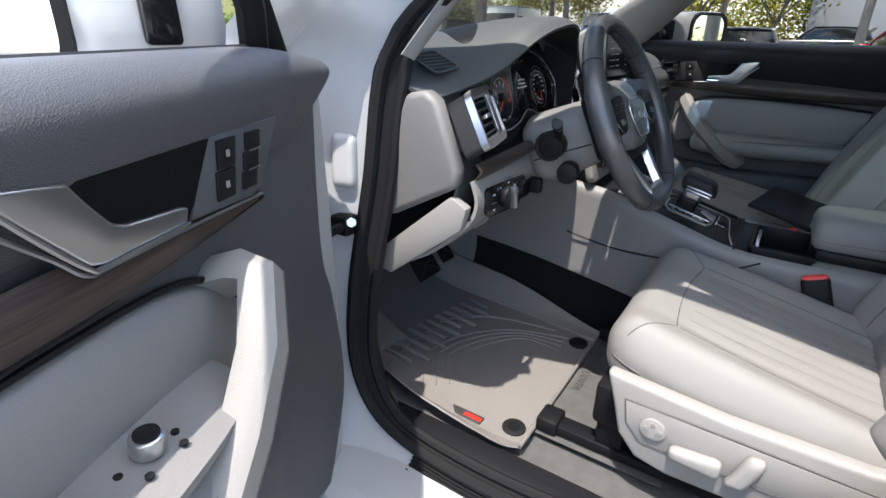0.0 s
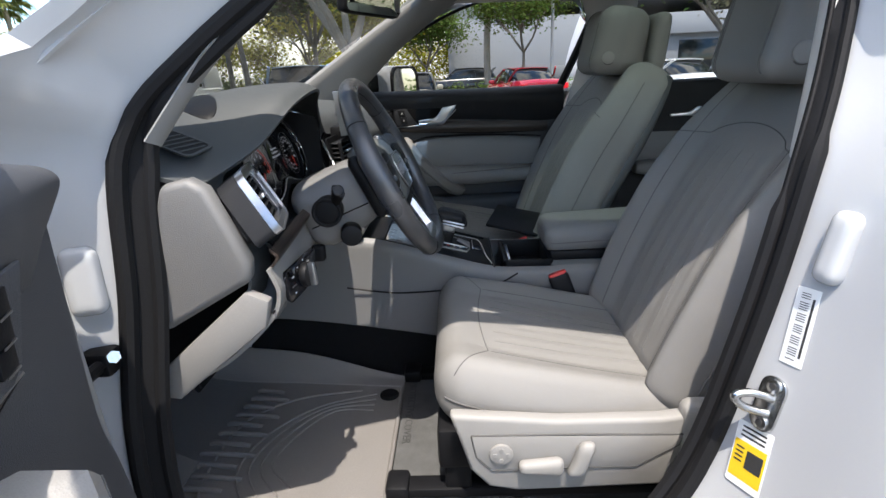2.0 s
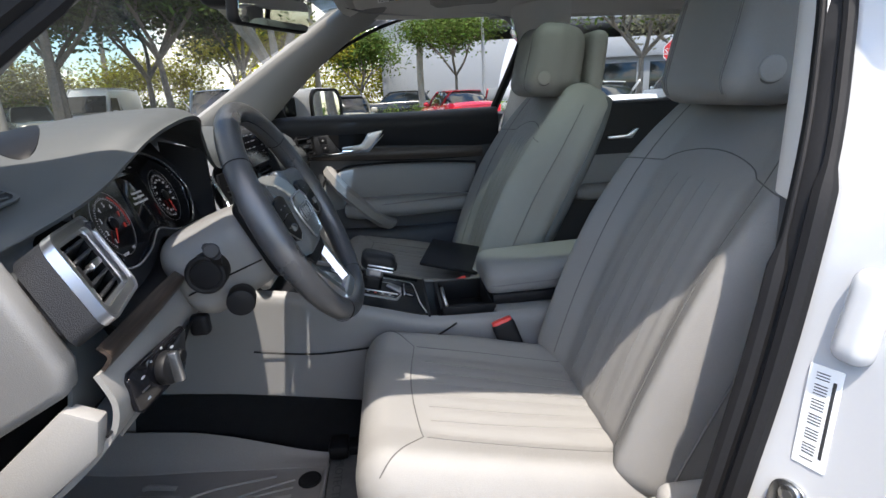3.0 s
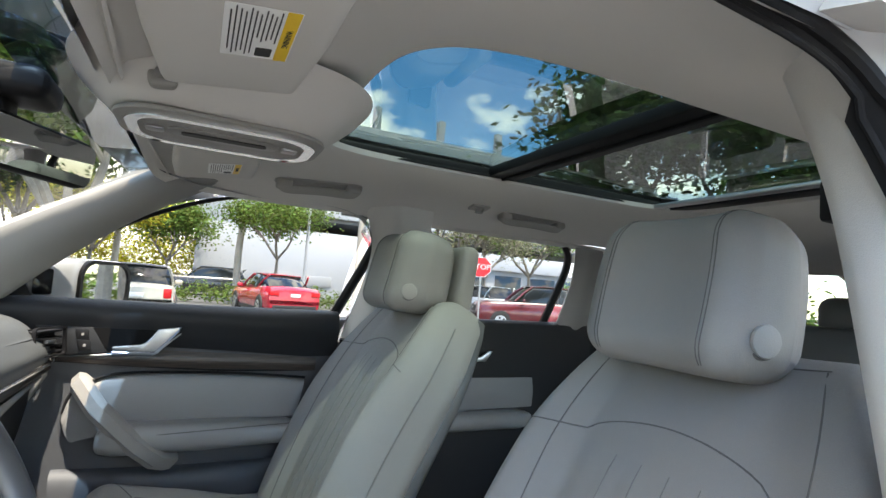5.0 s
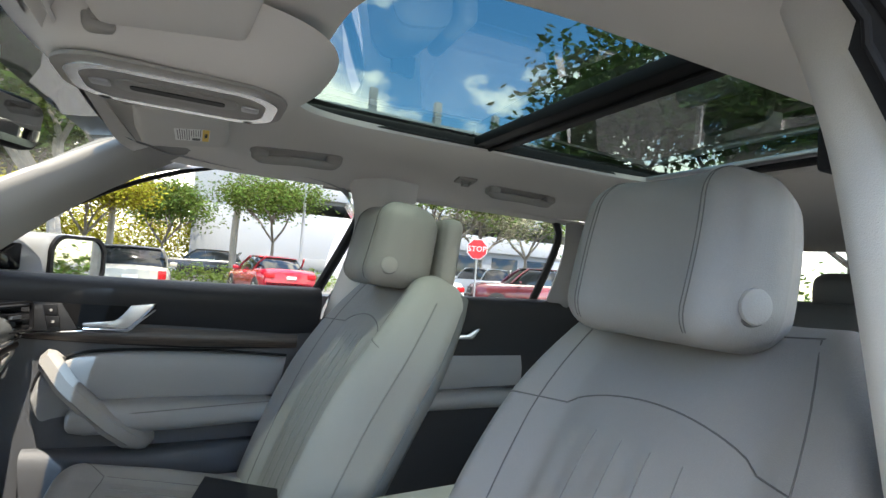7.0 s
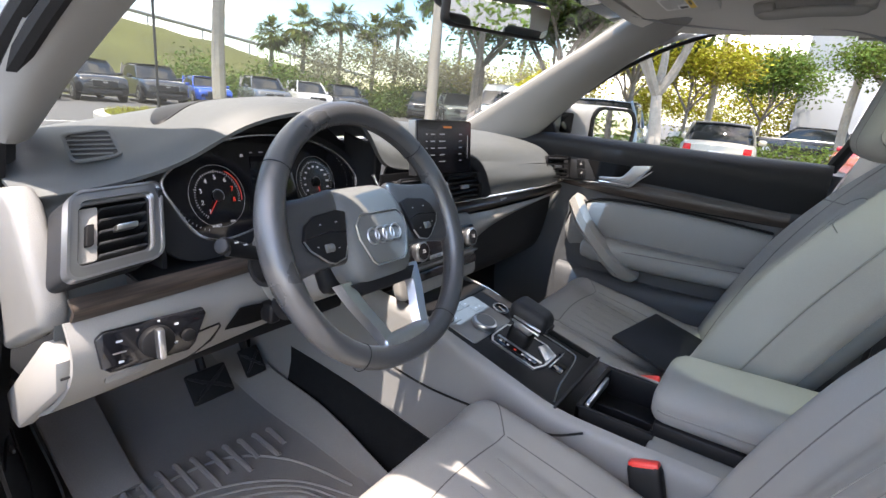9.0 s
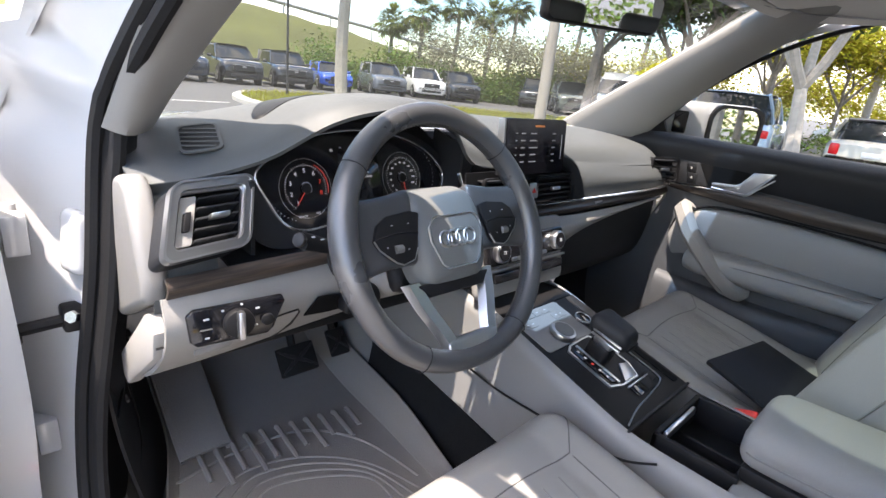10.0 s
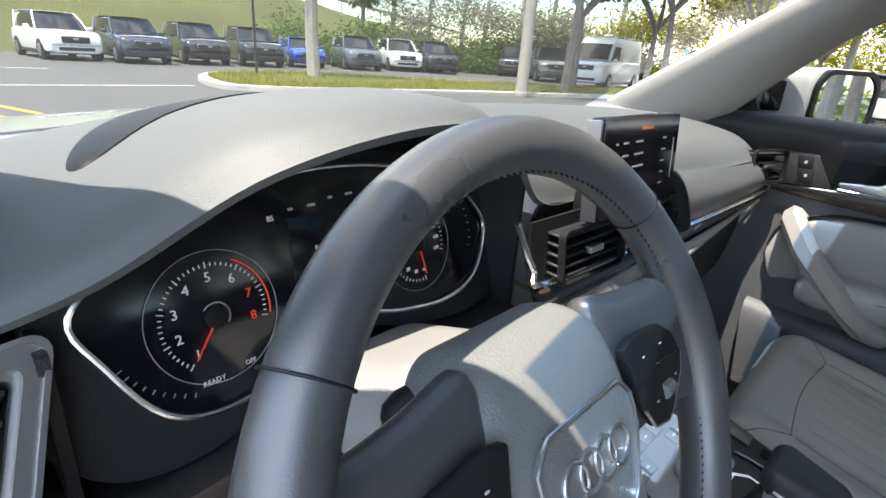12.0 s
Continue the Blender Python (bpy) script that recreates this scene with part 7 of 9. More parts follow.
def build_roof_things():
    for s in (-1, 1):
        v = thing("sun_visor", (s * 0.31, -0.16, 1.53), "light grey folded sun visor with a printed warning label", "sun visor", "sun visors")
        m = Matrix.Translation((s * 0.315, -0.155, 1.540)) @ Matrix.Rotation(radians(-7), 4, "X")
        part("flap", soft((0.150, 0.082, 0.010), 0.009, 14, lambda p: Vector((p.x, p.y * (1 - 0.12 * max(0, -p.x * s / 0.15)), p.z)), m)[0], "headliner", v)
        part("hinge_rod", tube([m @ Vector((-s * 0.15, 0.074, 0.004)), m @ Vector((-s * 0.175, 0.074, 0.010))], 0.006, 10), "plastic_grey", v)
        part("clip", soft((0.012, 0.016, 0.012), 0.008, 6, None, m @ Matrix.Translation((-s * 0.172, 0.072, 0.004)))[0], "plastic_grey", v)
        lb = part("label", plate(round_rect(0.105, 0.062, 0.002), 0.0006, m @ Matrix.Translation((s * 0.017, -0.014, -0.0106)) @ Matrix.Rotation(math.pi, 4, "X")), "sticker", v, "white printed warning label", smooth=0)
        lab = m @ Matrix.Translation((s * 0.017, -0.014, -0.0114)) @ Matrix.Rotation(math.pi, 4, "X")
        yb = part("label_band", plate(round_rect(0.105, 0.012, 0.001), 0.0004, lab @ Matrix.Translation((0, 0.024, 0))), "yellow", lb, "yellow warning band", smooth=0)
        part("band_word", text_bm("WARNING", 0.008, lab @ Matrix.Translation((0, 0.024, 0.0006)), 0.0002), "ink", lb, smooth=0)
        for k in range(11):
            part("print_bar", plate(round_rect(0.096 - 0.008 * ((k * 5) % 3) - (0.034 if k < 5 else 0), 0.0013, 0.0003), 0.0003, lab @ Matrix.Translation((-0.002 - (0.016 if k < 5 else 0), 0.0145 - 0.0040 * k, 0))), "ink", lb, smooth=0)
        part("print_mark", plate(round_rect(0.020, 0.015, 0.002), 0.0003, lab @ Matrix.Translation((0.037, 0.007, 0))), "ink", lb, smooth=0)
    # grab handles and coat hook, hung from the headliner
    cloth = bpy.data.objects["ceiling"]

    def under(p, drop):
        ok, q, n, _ = cloth.closest_point_on_mesh(Vector(p))
        n = -n if n.z > 0 else n
        return q + n * drop, n
    for ends in (((0.512, -0.300, 1.558), (0.505, -0.505, 1.575)), ((0.530, -0.965, 1.562), (0.545, -1.215, 1.562))):
        p0, p1 = Vector(ends[0]), Vector(ends[1])
        gh = thing("grab_handle", under(p0.lerp(p1, 0.5), 0)[0], "light grey folding grab handle on the headliner", "grab handle", "grab handles")
        q, n = under(p0.lerp(p1, 0.5), 0.001)
        m = facing(q, n, p1 - p0)
        # flat plate on the cloth; its mid grey paints the recess shade
        part("recess", plate(round_rect(0.046, 0.225, 0.022), 0.003, m @ Matrix.Translation((0, 0, -0.001)), 0.001), "plastic_mid", gh, "grey plate painted as the shade of a recess")
        line = [under(p0.lerp(p1, f), d)[0] for f, d in ((0.02, 0.004), (0.05, 0.016), (0.14, 0.022), (0.5, 0.020), (0.86, 0.022), (0.95, 0.016), (0.98, 0.004))]
        part("handle", tube(spline(line, 30), 0.0125, 10, flat=0.7), "plastic_grey", gh)
        for f in (0.07, 0.93):
            q, n = under(p0.lerp(p1, f), 0.008)
            part("foot", soft((0.018, 0.020, 0.012), 0.008, 6, None, facing(q, n, p1 - p0))[0], "plastic_grey", gh)
    q, n = under((0.505, -0.875, 1.565), 0.002)
    hk = thing("coat_hook", q, "grey folding coat hook in a square plate", "coat hook")
    m = facing(q, n, (0, 1, 0))
    part("plate", soft((0.020, 0.030, 0.005), 0.004, 6, None, m)[0], "plastic_grey", hk)
    part("hook", tube([m @ Vector(p) for p in ((0.006, 0.014, 0.004), (-0.004, 0.010, 0.014), (-0.004, -0.010, 0.014), (0.006, -0.014, 0.004))], 0.0045, 8), "plastic_mid", hk)
    # overhead console
    oc = thing("overhead_console", (0, -0.18, 1.53), "light grey overhead console with reading lamps and silver trim", "overhead console")
    om = Matrix.Translation((-0.005, -0.160, 1.535)) @ Matrix.Rotation(radians(-8), 4, "X")
    lobe = [[Vector((x - 0.008, y, z + 0.02 * (y + 0.16))) for x, y in oval(hx, hy, -0.155, 3.0, 64)] for z, hx, hy in ((1.575, 0.200, 0.200), (1.552, 0.175, 0.175), (1.535, 0.150, 0.155), (1.522, 0.132, 0.142), (1.515, 0.118, 0.132), (1.513, 0.100, 0.115))]
    part("body", loft(lobe), "headliner", oc)
    lm = Matrix.Translation((-0.022, -0.158, 1.513)) @ Matrix.Rotation(radians(180), 4, "X") @ Matrix.Rotation(radians(90), 4, "Z") @ Matrix.Diagonal((1.12, 1.0, 1, 1))
    part("bezel", plate(round_rect(0.240, 0.180, 0.060, 8), 0.006, lm, 0.002), "plastic_grey", oc, "light grey lamp bezel")
    part("silver_trim", frame_plate(round_rect(0.218, 0.150, 0.050, 8), round_rect(0.192, 0.122, 0.040, 8), 0.010, lm), "bright_trim", oc, "silver lamp trim")
    part("lens", plate(round_rect(0.194, 0.124, 0.041, 8), 0.0075, lm), "plastic_grey", oc, "pale lamp lens")
    part("slot", plate(round_rect(0.130, 0.050, 0.020), 0.003, lm @ Matrix.Translation((0, 0.004, 0.0065)), 0.001), "plastic_mid", oc)
    part("slot_line", plate(round_rect(0.100, 0.018, 0.006), 0.002, lm @ Matrix.Translation((0, 0.004, 0.0088))), "hard_black", oc)
    for x in (-0.066, 0.066):
        part("lamp_switch", plate(round_rect(0.020, 0.022, 0.004), 0.004, lm @ Matrix.Translation((x * 1.2, 0.002, 0.0068)), 0.001), "alu", oc)
    for x in (-0.082, 0.082):
        part("reading_lamp", disc(lm @ Vector((x, -0.066, 0.007)), lm.to_3x3() @ Vector((0, 0, 1)), 0.0085, 0.003, 20, 0.001), "gloss_black", oc, "round reading lamp")
    part("dome", disc(om @ Vector((0.075, 0.02, -0.018)), (0, 0, -1), 0.014, 0.005, 20, 0.002), "chrome", oc)
    # inner mirror
    im = thing("inside_mirror", (0.03, 0.12, 1.45), "black inside mirror on a windscreen foot", "inside mirror")
    mm = facing((0.035, 0.085, 1.462), (-0.50, -1, -0.12))
    part("housing", soft((0.120, 0.036, 0.016), 0.014, 12, None, mm)[0], "hard_black", im)
    part("mirror_face", plate(round_rect(0.226, 0.060, 0.014), 0.001, mm @ Matrix.Translation((0, 0, 0.0155))), "mirror", im, "mirror glass")
    part("foot", soft((0.035, 0.06, 0.035), 0.02, 8, None, Matrix.Translation((0.02, 0.155, 1.505)))[0], "hard_black", im)
    part("sensor_box", soft((0.05, 0.06, 0.02), 0.015, 8, None, Matrix.Translation((0.01, 0.11, 1.535)))[0], "hard_black", im)


def build_jamb_fittings():
    """Striker, stickers and stops, laid on the painted door opening."""
    def surface(p, *names):
        best = None
        for n in names:
            ob = bpy.data.objects[n]
            ok, q, nr, _ = ob.closest_point_on_mesh(Vector(p))
            if best is None or (q - Vector(p)).length < best[0]:
                best = ((q - Vector(p)).length, q, nr)
        q, nr = best[1], best[2]
        return q, (-nr if nr.dot(Vector((-1.3, 0.0, 1.27)) - q) < 0 else nr)
    frame_ = ("door_frame_driver", "middle_pillar_driver")
    q, n = surface((-0.792, -0.520, 0.855), *frame_)
    fm = facing(q, n)
    sk = thing("door_striker", q, "bare steel door striker screwed to the pillar", "door striker")
    part("plate", plate(round_rect(0.036, 0.075, 0.016), 0.005, fm, 0.001), "steel", sk)
    part("loop", tube(spline([fm @ Vector(p) for p in ((0.004, 0.010, 0.004), (-0.006, 0.012, 0.030), (-0.012, 0.004, 0.046), (-0.008, -0.008, 0.034), (0.004, -0.012, 0.004))], 24), 0.0055, 10), "steel", sk, "steel striker loop")
    for y in (-0.026, 0.026):
        sc = part("screw", disc(fm @ Vector((0.002, y, 0.004)), n, 0.0095, 0.005, 20, 0.001), "steel", sk)
        part("screw_socket", disc(fm @ Vector((0.002, y, 0.009)), n, 0.005, 0.0008, 6), "ink", sc)
    q, n = surface((-0.788, -0.537, 0.962), *frame_)
    bm2 = facing(q + n * 0.0012, n, (0.10, 0, 1))
    st = thing("barcode_sticker", q, "white sticker with a black barcode on the pillar", "sticker", "stickers")
    b0 = part("paper", plate(round_rect(0.030, 0.098, 0.001), 0.0008, bm2), "sticker", st, smooth=0)
    for k in range(30):
        if (k * 7) % 5 != 2:
            part("bar", plate(round_rect(0.012, 0.0010 + 0.0007 * ((k * 3) % 3), 0.0002, 1), 0.0004, bm2 @ Matrix.Translation((-0.002, -0.042 + 0.0029 * k, 0.0007))), "ink", b0, smooth=0)
    part("code_bar", plate(round_rect(0.003, 0.075, 0.0005), 0.0004, bm2 @ Matrix.Translation((0.009, 0, 0.0007))), "ink", b0, smooth=0)
    q, n = surface((-0.798, -0.508, 0.775), *frame_)
    tm = facing(q + n * 0.0016, n, (0.16, 0, 1))
    s2 = thing("tyre_sticker", q, "yellow and white tyre data sticker on the pillar", "sticker", "stickers")
    p0 = part("paper", plate(round_rect(0.052, 0.085, 0.003), 0.0008, tm), "sticker", s2, smooth=0)
    part("yellow_field", plate(round_rect(0.048, 0.050, 0.001), 0.0004, tm @ Matrix.Translation((0, -0.008, 0.0007))), "yellow", p0, smooth=0)
    part("dark_field", plate(round_rect(0.024, 0.024, 0.001), 0.0004, tm @ Matrix.Translation((0.009, -0.004, 0.0011))), "ink", p0, smooth=0)
    for k in range(3):
        part("text_bar", plate(round_rect(0.036, 0.0026, 0.0005), 0.0004, tm @ Matrix.Translation((0, 0.036 - 0.006 * k, 0.0007))), "ink", p0, smooth=0)
    for k in range(4):
        part("text_bar", plate(round_rect(0.012, 0.0022, 0.0005), 0.0004, tm @ Matrix.Translation((-0.014, 0.008 - 0.006 * k, 0.0011))), "ink", p0, smooth=0)
    # pressed stops for the door
    for p, names, wd, ht in (((-0.800, -0.533, 1.070), frame_, 0.034, 0.088), ((-0.700, 0.400, 1.035), ("door_frame_driver",), 0.046, 0.095)):
        q, n = surface(p, *names)
        m = facing(q, n)
        single("pillar_boss", soft((wd / 2, ht / 2, 0.014), 0.0135, 14, lambda v: Vector((v.x, v.y, v.z * (1 - 0.25 * v.y / ht))), m @ Matrix.Translation((0, 0, 0.002)))[0], "paint", "white pressed stop on a door pillar", "pillar stop", kind="structure")


front_seat(-0.370, 0.0, 0.0, True)
front_seat(0.385, 0.10, 0.020, False)
build_console()
build_floor_things()
build_roof_things()
build_jamb_fittings()
# ---- the car park ----
def leaf_mat(name, color, glow_through=0.35):
    m = bpy.data.materials.new(name)
    m.use_nodes = True
    t = m.node_tree
    t.nodes.clear()
    out = t.nodes.new("ShaderNodeOutputMaterial")
    mixer = t.nodes.new("ShaderNodeMixShader")
    mixer.inputs["Fac"].default_value = glow_through
    d = t.nodes.new("ShaderNodeBsdfPrincipled")
    d.inputs["Roughness"].default_value = 0.6
    d.inputs["Specular IOR Level"].default_value = 0.15
    tr = t.nodes.new("ShaderNodeBsdfTranslucent")
    geo = t.nodes.new("ShaderNodeNewGeometry")
    hs = t.nodes.new("ShaderNodeHueSaturation")
    hs.inputs["Color"].default_value = (*color, 1)
    mr = t.nodes.new("ShaderNodeMapRange")
    mr.inputs["To Min"].default_value, mr.inputs["To Max"].default_value = 0.55, 1.5
    mh = t.nodes.new("ShaderNodeMapRange")
    mh.inputs["To Min"].default_value, mh.inputs["To Max"].default_value = 0.47, 0.53
    t.links.new(geo.outputs["Random Per Island"], mr.inputs["Value"])
    t.links.new(geo.outputs["Random Per Island"], mh.inputs["Value"])
    t.links.new(mr.outputs["Result"], hs.inputs["Value"])
    t.links.new(mh.outputs["Result"], hs.inputs["Hue"])
    t.links.new(hs.outputs["Color"], d.inputs["Base Color"])
    t.links.new(hs.outputs["Color"], tr.inputs["Color"])
    t.links.new(d.outputs["BSDF"], mixer.inputs[1])
    t.links.new(tr.outputs["BSDF"], mixer.inputs[2])
    t.links.new(mixer.outputs["Shader"], out.inputs["Surface"])
    return m


M |= {
    "asphalt": mat("asphalt", (0.11, 0.108, 0.106), 0.85, grain=0.8, scale=60, var=0.18, vscale=0.35, depth=0.01),
    "grass": mat("island_grass", (0.15, 0.165, 0.035), 0.9, grain=1.0, scale=30, var=0.35, vscale=0.8, depth=0.05),
    "bank": mat("bank_grass", (0.13, 0.14, 0.035), 0.95, grain=1.0, scale=9, var=0.4, vscale=0.25, depth=0.15),
    "kerb": mat("kerb_concrete", (0.48, 0.46, 0.42), 0.85, grain=0.6, scale=50, var=0.15, vscale=1.5, depth=0.005),
    "concrete": mat("pole_concrete", (0.42, 0.38, 0.33), 0.85, grain=0.5, scale=40, var=0.2, vscale=1.0, depth=0.004),
    "white_line": mat("road_paint", (0.68, 0.67, 0.63), 0.7, grain=0.4, scale=80, var=0.18, vscale=3),
    "yellow_line": mat("yellow_road_paint", (0.62, 0.36, 0.05), 0.7, grain=0.4, scale=80, var=0.2, vscale=3),
    "bark": mat("grey_bark", (0.30, 0.26, 0.22), 0.9, grain=1.0, scale=14, var=0.4, vscale=3, depth=0.03),
    "pale_bark": mat("pale_bark", (0.45, 0.41, 0.36), 0.9, grain=0.8, scale=14, var=0.3, vscale=3, depth=0.02),
    "leaf": leaf_mat("green_leaves", (0.115, 0.165, 0.035)),
    "leaf_yellow": leaf_mat("yellow_green_leaves", (0.30, 0.28, 0.03)),
    "leaf_dark": leaf_mat("dark_leaves", (0.07, 0.105, 0.03)),
    "leaf_silver": leaf_mat("silver_brush", (0.26, 0.25, 0.17)),
    "frond": leaf_mat("palm_frond", (0.125, 0.15, 0.035)),
    "render_white": mat("white_render", (0.37, 0.385, 0.41), 0.8, grain=0.3, scale=20, var=0.05, vscale=0.3),
    "render_grey": mat("grey_render", (0.30, 0.31, 0.325), 0.8, grain=0.3, scale=20, var=0.06, vscale=0.3),
    # slab grey darkened to paint the shade inside the open storeys
    "deck_dark": mat("deck_with_painted_shade", (0.20, 0.20, 0.20), 0.9, var=0.2),
    "stop_red": mat("stop_red", (0.60, 0.02, 0.03), 0.4, var=0.05),
    "galv": mat("galvanised_steel", (0.45, 0.46, 0.47), 0.45, metal=0.8, var=0.1),
    "tyre": mat("tyre_rubber", (0.02, 0.02, 0.02), 0.8, var=0.2),
    "car_glass": mat("dark_car_glass", (0.015, 0.018, 0.02), 0.05, var=0.1, rvar=0.02),
    "lamp_clear": mat("clear_lamp", (0.75, 0.76, 0.78), 0.15, var=0.05),
    "lamp_red": mat("red_lamp", (0.55, 0.01, 0.015), 0.15, var=0.05),
    "plate_white": mat("plate_white", (0.72, 0.73, 0.75), 0.4, var=0.05),
    "dark_trim": mat("dark_bumper_trim", (0.02, 0.02, 0.022), 0.5, var=0.1),
}
for nm, col in (("white", (0.78, 0.79, 0.80)), ("black", (0.012, 0.013, 0.016)), ("navy", (0.02, 0.028, 0.05)), ("blue", (0.01, 0.07, 0.42)), ("slate", (0.10, 0.11, 0.125)), ("pearl", (0.44, 0.41, 0.34)), ("cherry", (0.42, 0.012, 0.03)),
                ("maroon", (0.10, 0.012, 0.016)), ("sky", (0.30, 0.40, 0.50)), ("silver", (0.45, 0.46, 0.47)), ("olive", (0.10, 0.115, 0.10))):
    M["car_" + nm] = mat("car_paint_" + nm, col, 0.25, coat=0.8, var=0.02, vscale=1.5, rvar=0.03)

CAR_KINDS = {  # length, width, height, hood, belt, screen foot, roof start, roof end, back foot, deck behind
    "suv": (4.75, 1.92, 1.72, 1.06, 1.10, 0.98, 0.30, -1.80, -2.20, 1.08),
    "sedan": (4.85, 1.85, 1.46, 0.90, 0.95, 0.95, 0.20, -0.95, -1.70, 1.03),
    "hatch": (3.85, 1.73, 1.42, 0.92, 0.94, 0.78, 0.30, -1.40, -1.72, 0.95),
    "van": (5.60, 2.06, 2.48, 1.28, 1.32, 2.05, 1.30, -2.72, -2.78, 1.30),
    "jeep": (4.40, 1.88, 1.84, 1.14, 1.18, 0.62, 0.45, -2.02, -2.12, 1.15),
}


def parked_car(kind, paint, at, yaw, label, group="parked cars"):
    L, W, H, hood, belt, sf, rs, re_, bf, deck = CAR_KINDS[kind]
    name = {"suv": "parked_suv", "sedan": "parked_sedan", "hatch": "parked_hatchback", "van": "delivery_van", "jeep": "off_road_car"}[kind]
    t = thing(name, (0, 0, 0), label, "car" if kind != "van" else "van", group)
    hw = W / 2
    boxy = 1.0 if kind in ("jeep", "van") else 0.0

    def station(y, z1, w, z0=0.26):
        return [(x * w, y, z) for x, z in ((-0.80, z0), (-0.97, z0 + 0.08), (-1.0, z0 + 0.25), (-1.0, (z0 + z1) / 2), (-0.98, z1 - 0.10), (-0.90, z1 - 0.01), (-0.5, z1 + 0.02), (0, z1 + 0.03), (0.5, z1 + 0.02), (0.90, z1 - 0.01), (0.98, z1 - 0.10), (1.0, (z0 + z1) / 2), (1.0, z0 + 0.25), (0.97, z0 + 0.08), (0.80, z0))]
    f, b = L / 2, -L / 2
    nose = 0.86 if not boxy else 0.94
    body = loft([[Vector(p) for p in r] for r in (station(f, hood - 0.36, hw * (nose - 0.06), 0.36), station(f - 0.03, hood - 0.22, hw * nose, 0.30), station(f - 0.16, hood - 0.08, hw * 0.96), station(f - 0.55, hood - 0.01, hw), station(sf, hood + 0.02, hw), station(rs, belt, hw), station(re_ * 0.5, belt + 0.01, hw), station(bf * 0.85, max(belt, deck), hw * 0.99), station(min(bf, b + 0.18), deck, hw * 0.97), station(b + 0.04, deck - 0.10, hw * 0.92), station(b, deck - 0.42, hw * 0.88, 0.36))])
    part("body", body, M["car_" + paint], t)

    def cabin(y, z, w):
        return [(-w, y, belt - 0.02), (-w * 0.97, y, (belt + z) / 2), (-w * 0.90, y, z - 0.08), (-w * 0.78, y, z - 0.01), (0, y, z + 0.015), (w * 0.78, y, z - 0.01), (w * 0.90, y, z - 0.08), (w * 0.97, y, (belt + z) / 2), (w, y, belt - 0.02)]
    cw = hw * (0.93 if not boxy else 0.965)
    rows = [cabin(sf, belt + 0.02, cw * 0.95), cabin((sf * 0.45 + rs * 0.55), belt + (H - belt) * 0.58, cw * 0.96), cabin(rs, H - 0.03, cw * 0.95), cabin((rs + re_) / 2, H, cw * 0.96), cabin(re_, H - 0.05, cw * 0.92), cabin((re_ + bf) / 2, belt + (H - belt) * 0.5, cw * 0.92), cabin(bf, belt + 0.0, cw * 0.92)]
    part("glasshouse", loft([[Vector(p) for p in r] for r in rows]), "car_glass" if kind != "van" else M["car_" + paint], t, "dark car windows" if kind != "van" else "")
    roof = skin([[(-cw * 0.76, rs + 0.04, H - 0.01), (0, rs + 0.08, H + 0.012), (cw * 0.76, rs + 0.04, H - 0.01)], [(-cw * 0.80, (rs + re_) / 2, H + 0.01), (0, (rs + re_) / 2, H + 0.03), (cw * 0.80, (rs + re_) / 2, H + 0.01)], [(-cw * 0.76, re_ - 0.03, H - 0.035), (0, re_ - 0.05, H - 0.01), (cw * 0.76, re_ - 0.03, H - 0.035)]], 8, 8, 0.02)
    part("roof", roof, "dark_trim" if paint == "pearl" else M["car_" + paint], t)
    for s in (-1, 1):
        for y0, y1 in ((sf, rs), (rs - 0.95, rs - 1.0), (re_ + 0.05, bf + 0.05)):
            part("pillar", tube([(s * cw * 0.965, y0 if y0 != rs - 0.95 else rs - 0.95, belt), (s * cw * 0.88, (y0 + y1) / 2, belt + (H - belt) * 0.55), (s * cw * 0.775, y1, H - 0.03)], 0.035 if y0 != rs - 0.95 else 0.03, 6), M["car_" + paint] if y0 != rs - 0.95 else "dark_trim", t)
        part("door_mirror", soft((0.10, 0.05, 0.07), 0.04, 5, None, Matrix.Translation((s * (hw + 0.10), sf - 0.30, belt + 0.05)))[0], M["car_" + paint], t)
        part("headlamp", soft((0.20, 0.05, 0.065), 0.03, 5, lambda p: Vector((p.x, p.y - 0.16 * s * p.x * 1.2 + 0.0, p.z)), Matrix.Translation((s * hw * 0.66, f - 0.10, hood - 0.26)))[0], "lamp_clear", t, "clear headlamp")
        part("tail_lamp", soft((0.15 if kind != "hatch" else 0.09, 0.05, 0.085 if kind != "hatch" else 0.12), 0.03, 5, lambda p: Vector((p.x, p.y + 0.12 * s * p.x, p.z)), Matrix.Translation((s * hw * 0.76, b + 0.045, deck - 0.20)))[0], "lamp_red", t, "red tail lamp")
        for y in (f - 0.88, b + 0.92):
            r = 0.345 if kind not in ("jeep",) else 0.39
            part("arch", disc((s * (hw - 0.03), y, r), (s, 0, 0), r + 0.055, 0.035, 22), "dark_trim", t)
            wl = part("wheel", disc((s * (hw - 0.20), y, r), (s, 0, 0), r, 0.235, 24, 0.03), "tyre", t)
            part("rim", disc((s * (hw + 0.02), y, r), (s, 0, 0), r * 0.66, 0.02, 20, 0.008), "silver_rim", wl, "alloy rim")
            for k in range(5):
                a = 2 * math.pi * k / 5
                part("rim_gap", disc((s * (hw + 0.037), y + r * 0.40 * math.cos(a), r + r * 0.40 * math.sin(a)), (s, 0, 0), r * 0.13, 0.006, 8), "dark_trim", wl)
    part("grille", soft((hw * 0.48, 0.04, 0.13), 0.03, 6, None, Matrix.Translation((0, f - 0.02, hood - 0.30)))[0], "dark_trim", t, "dark grille")
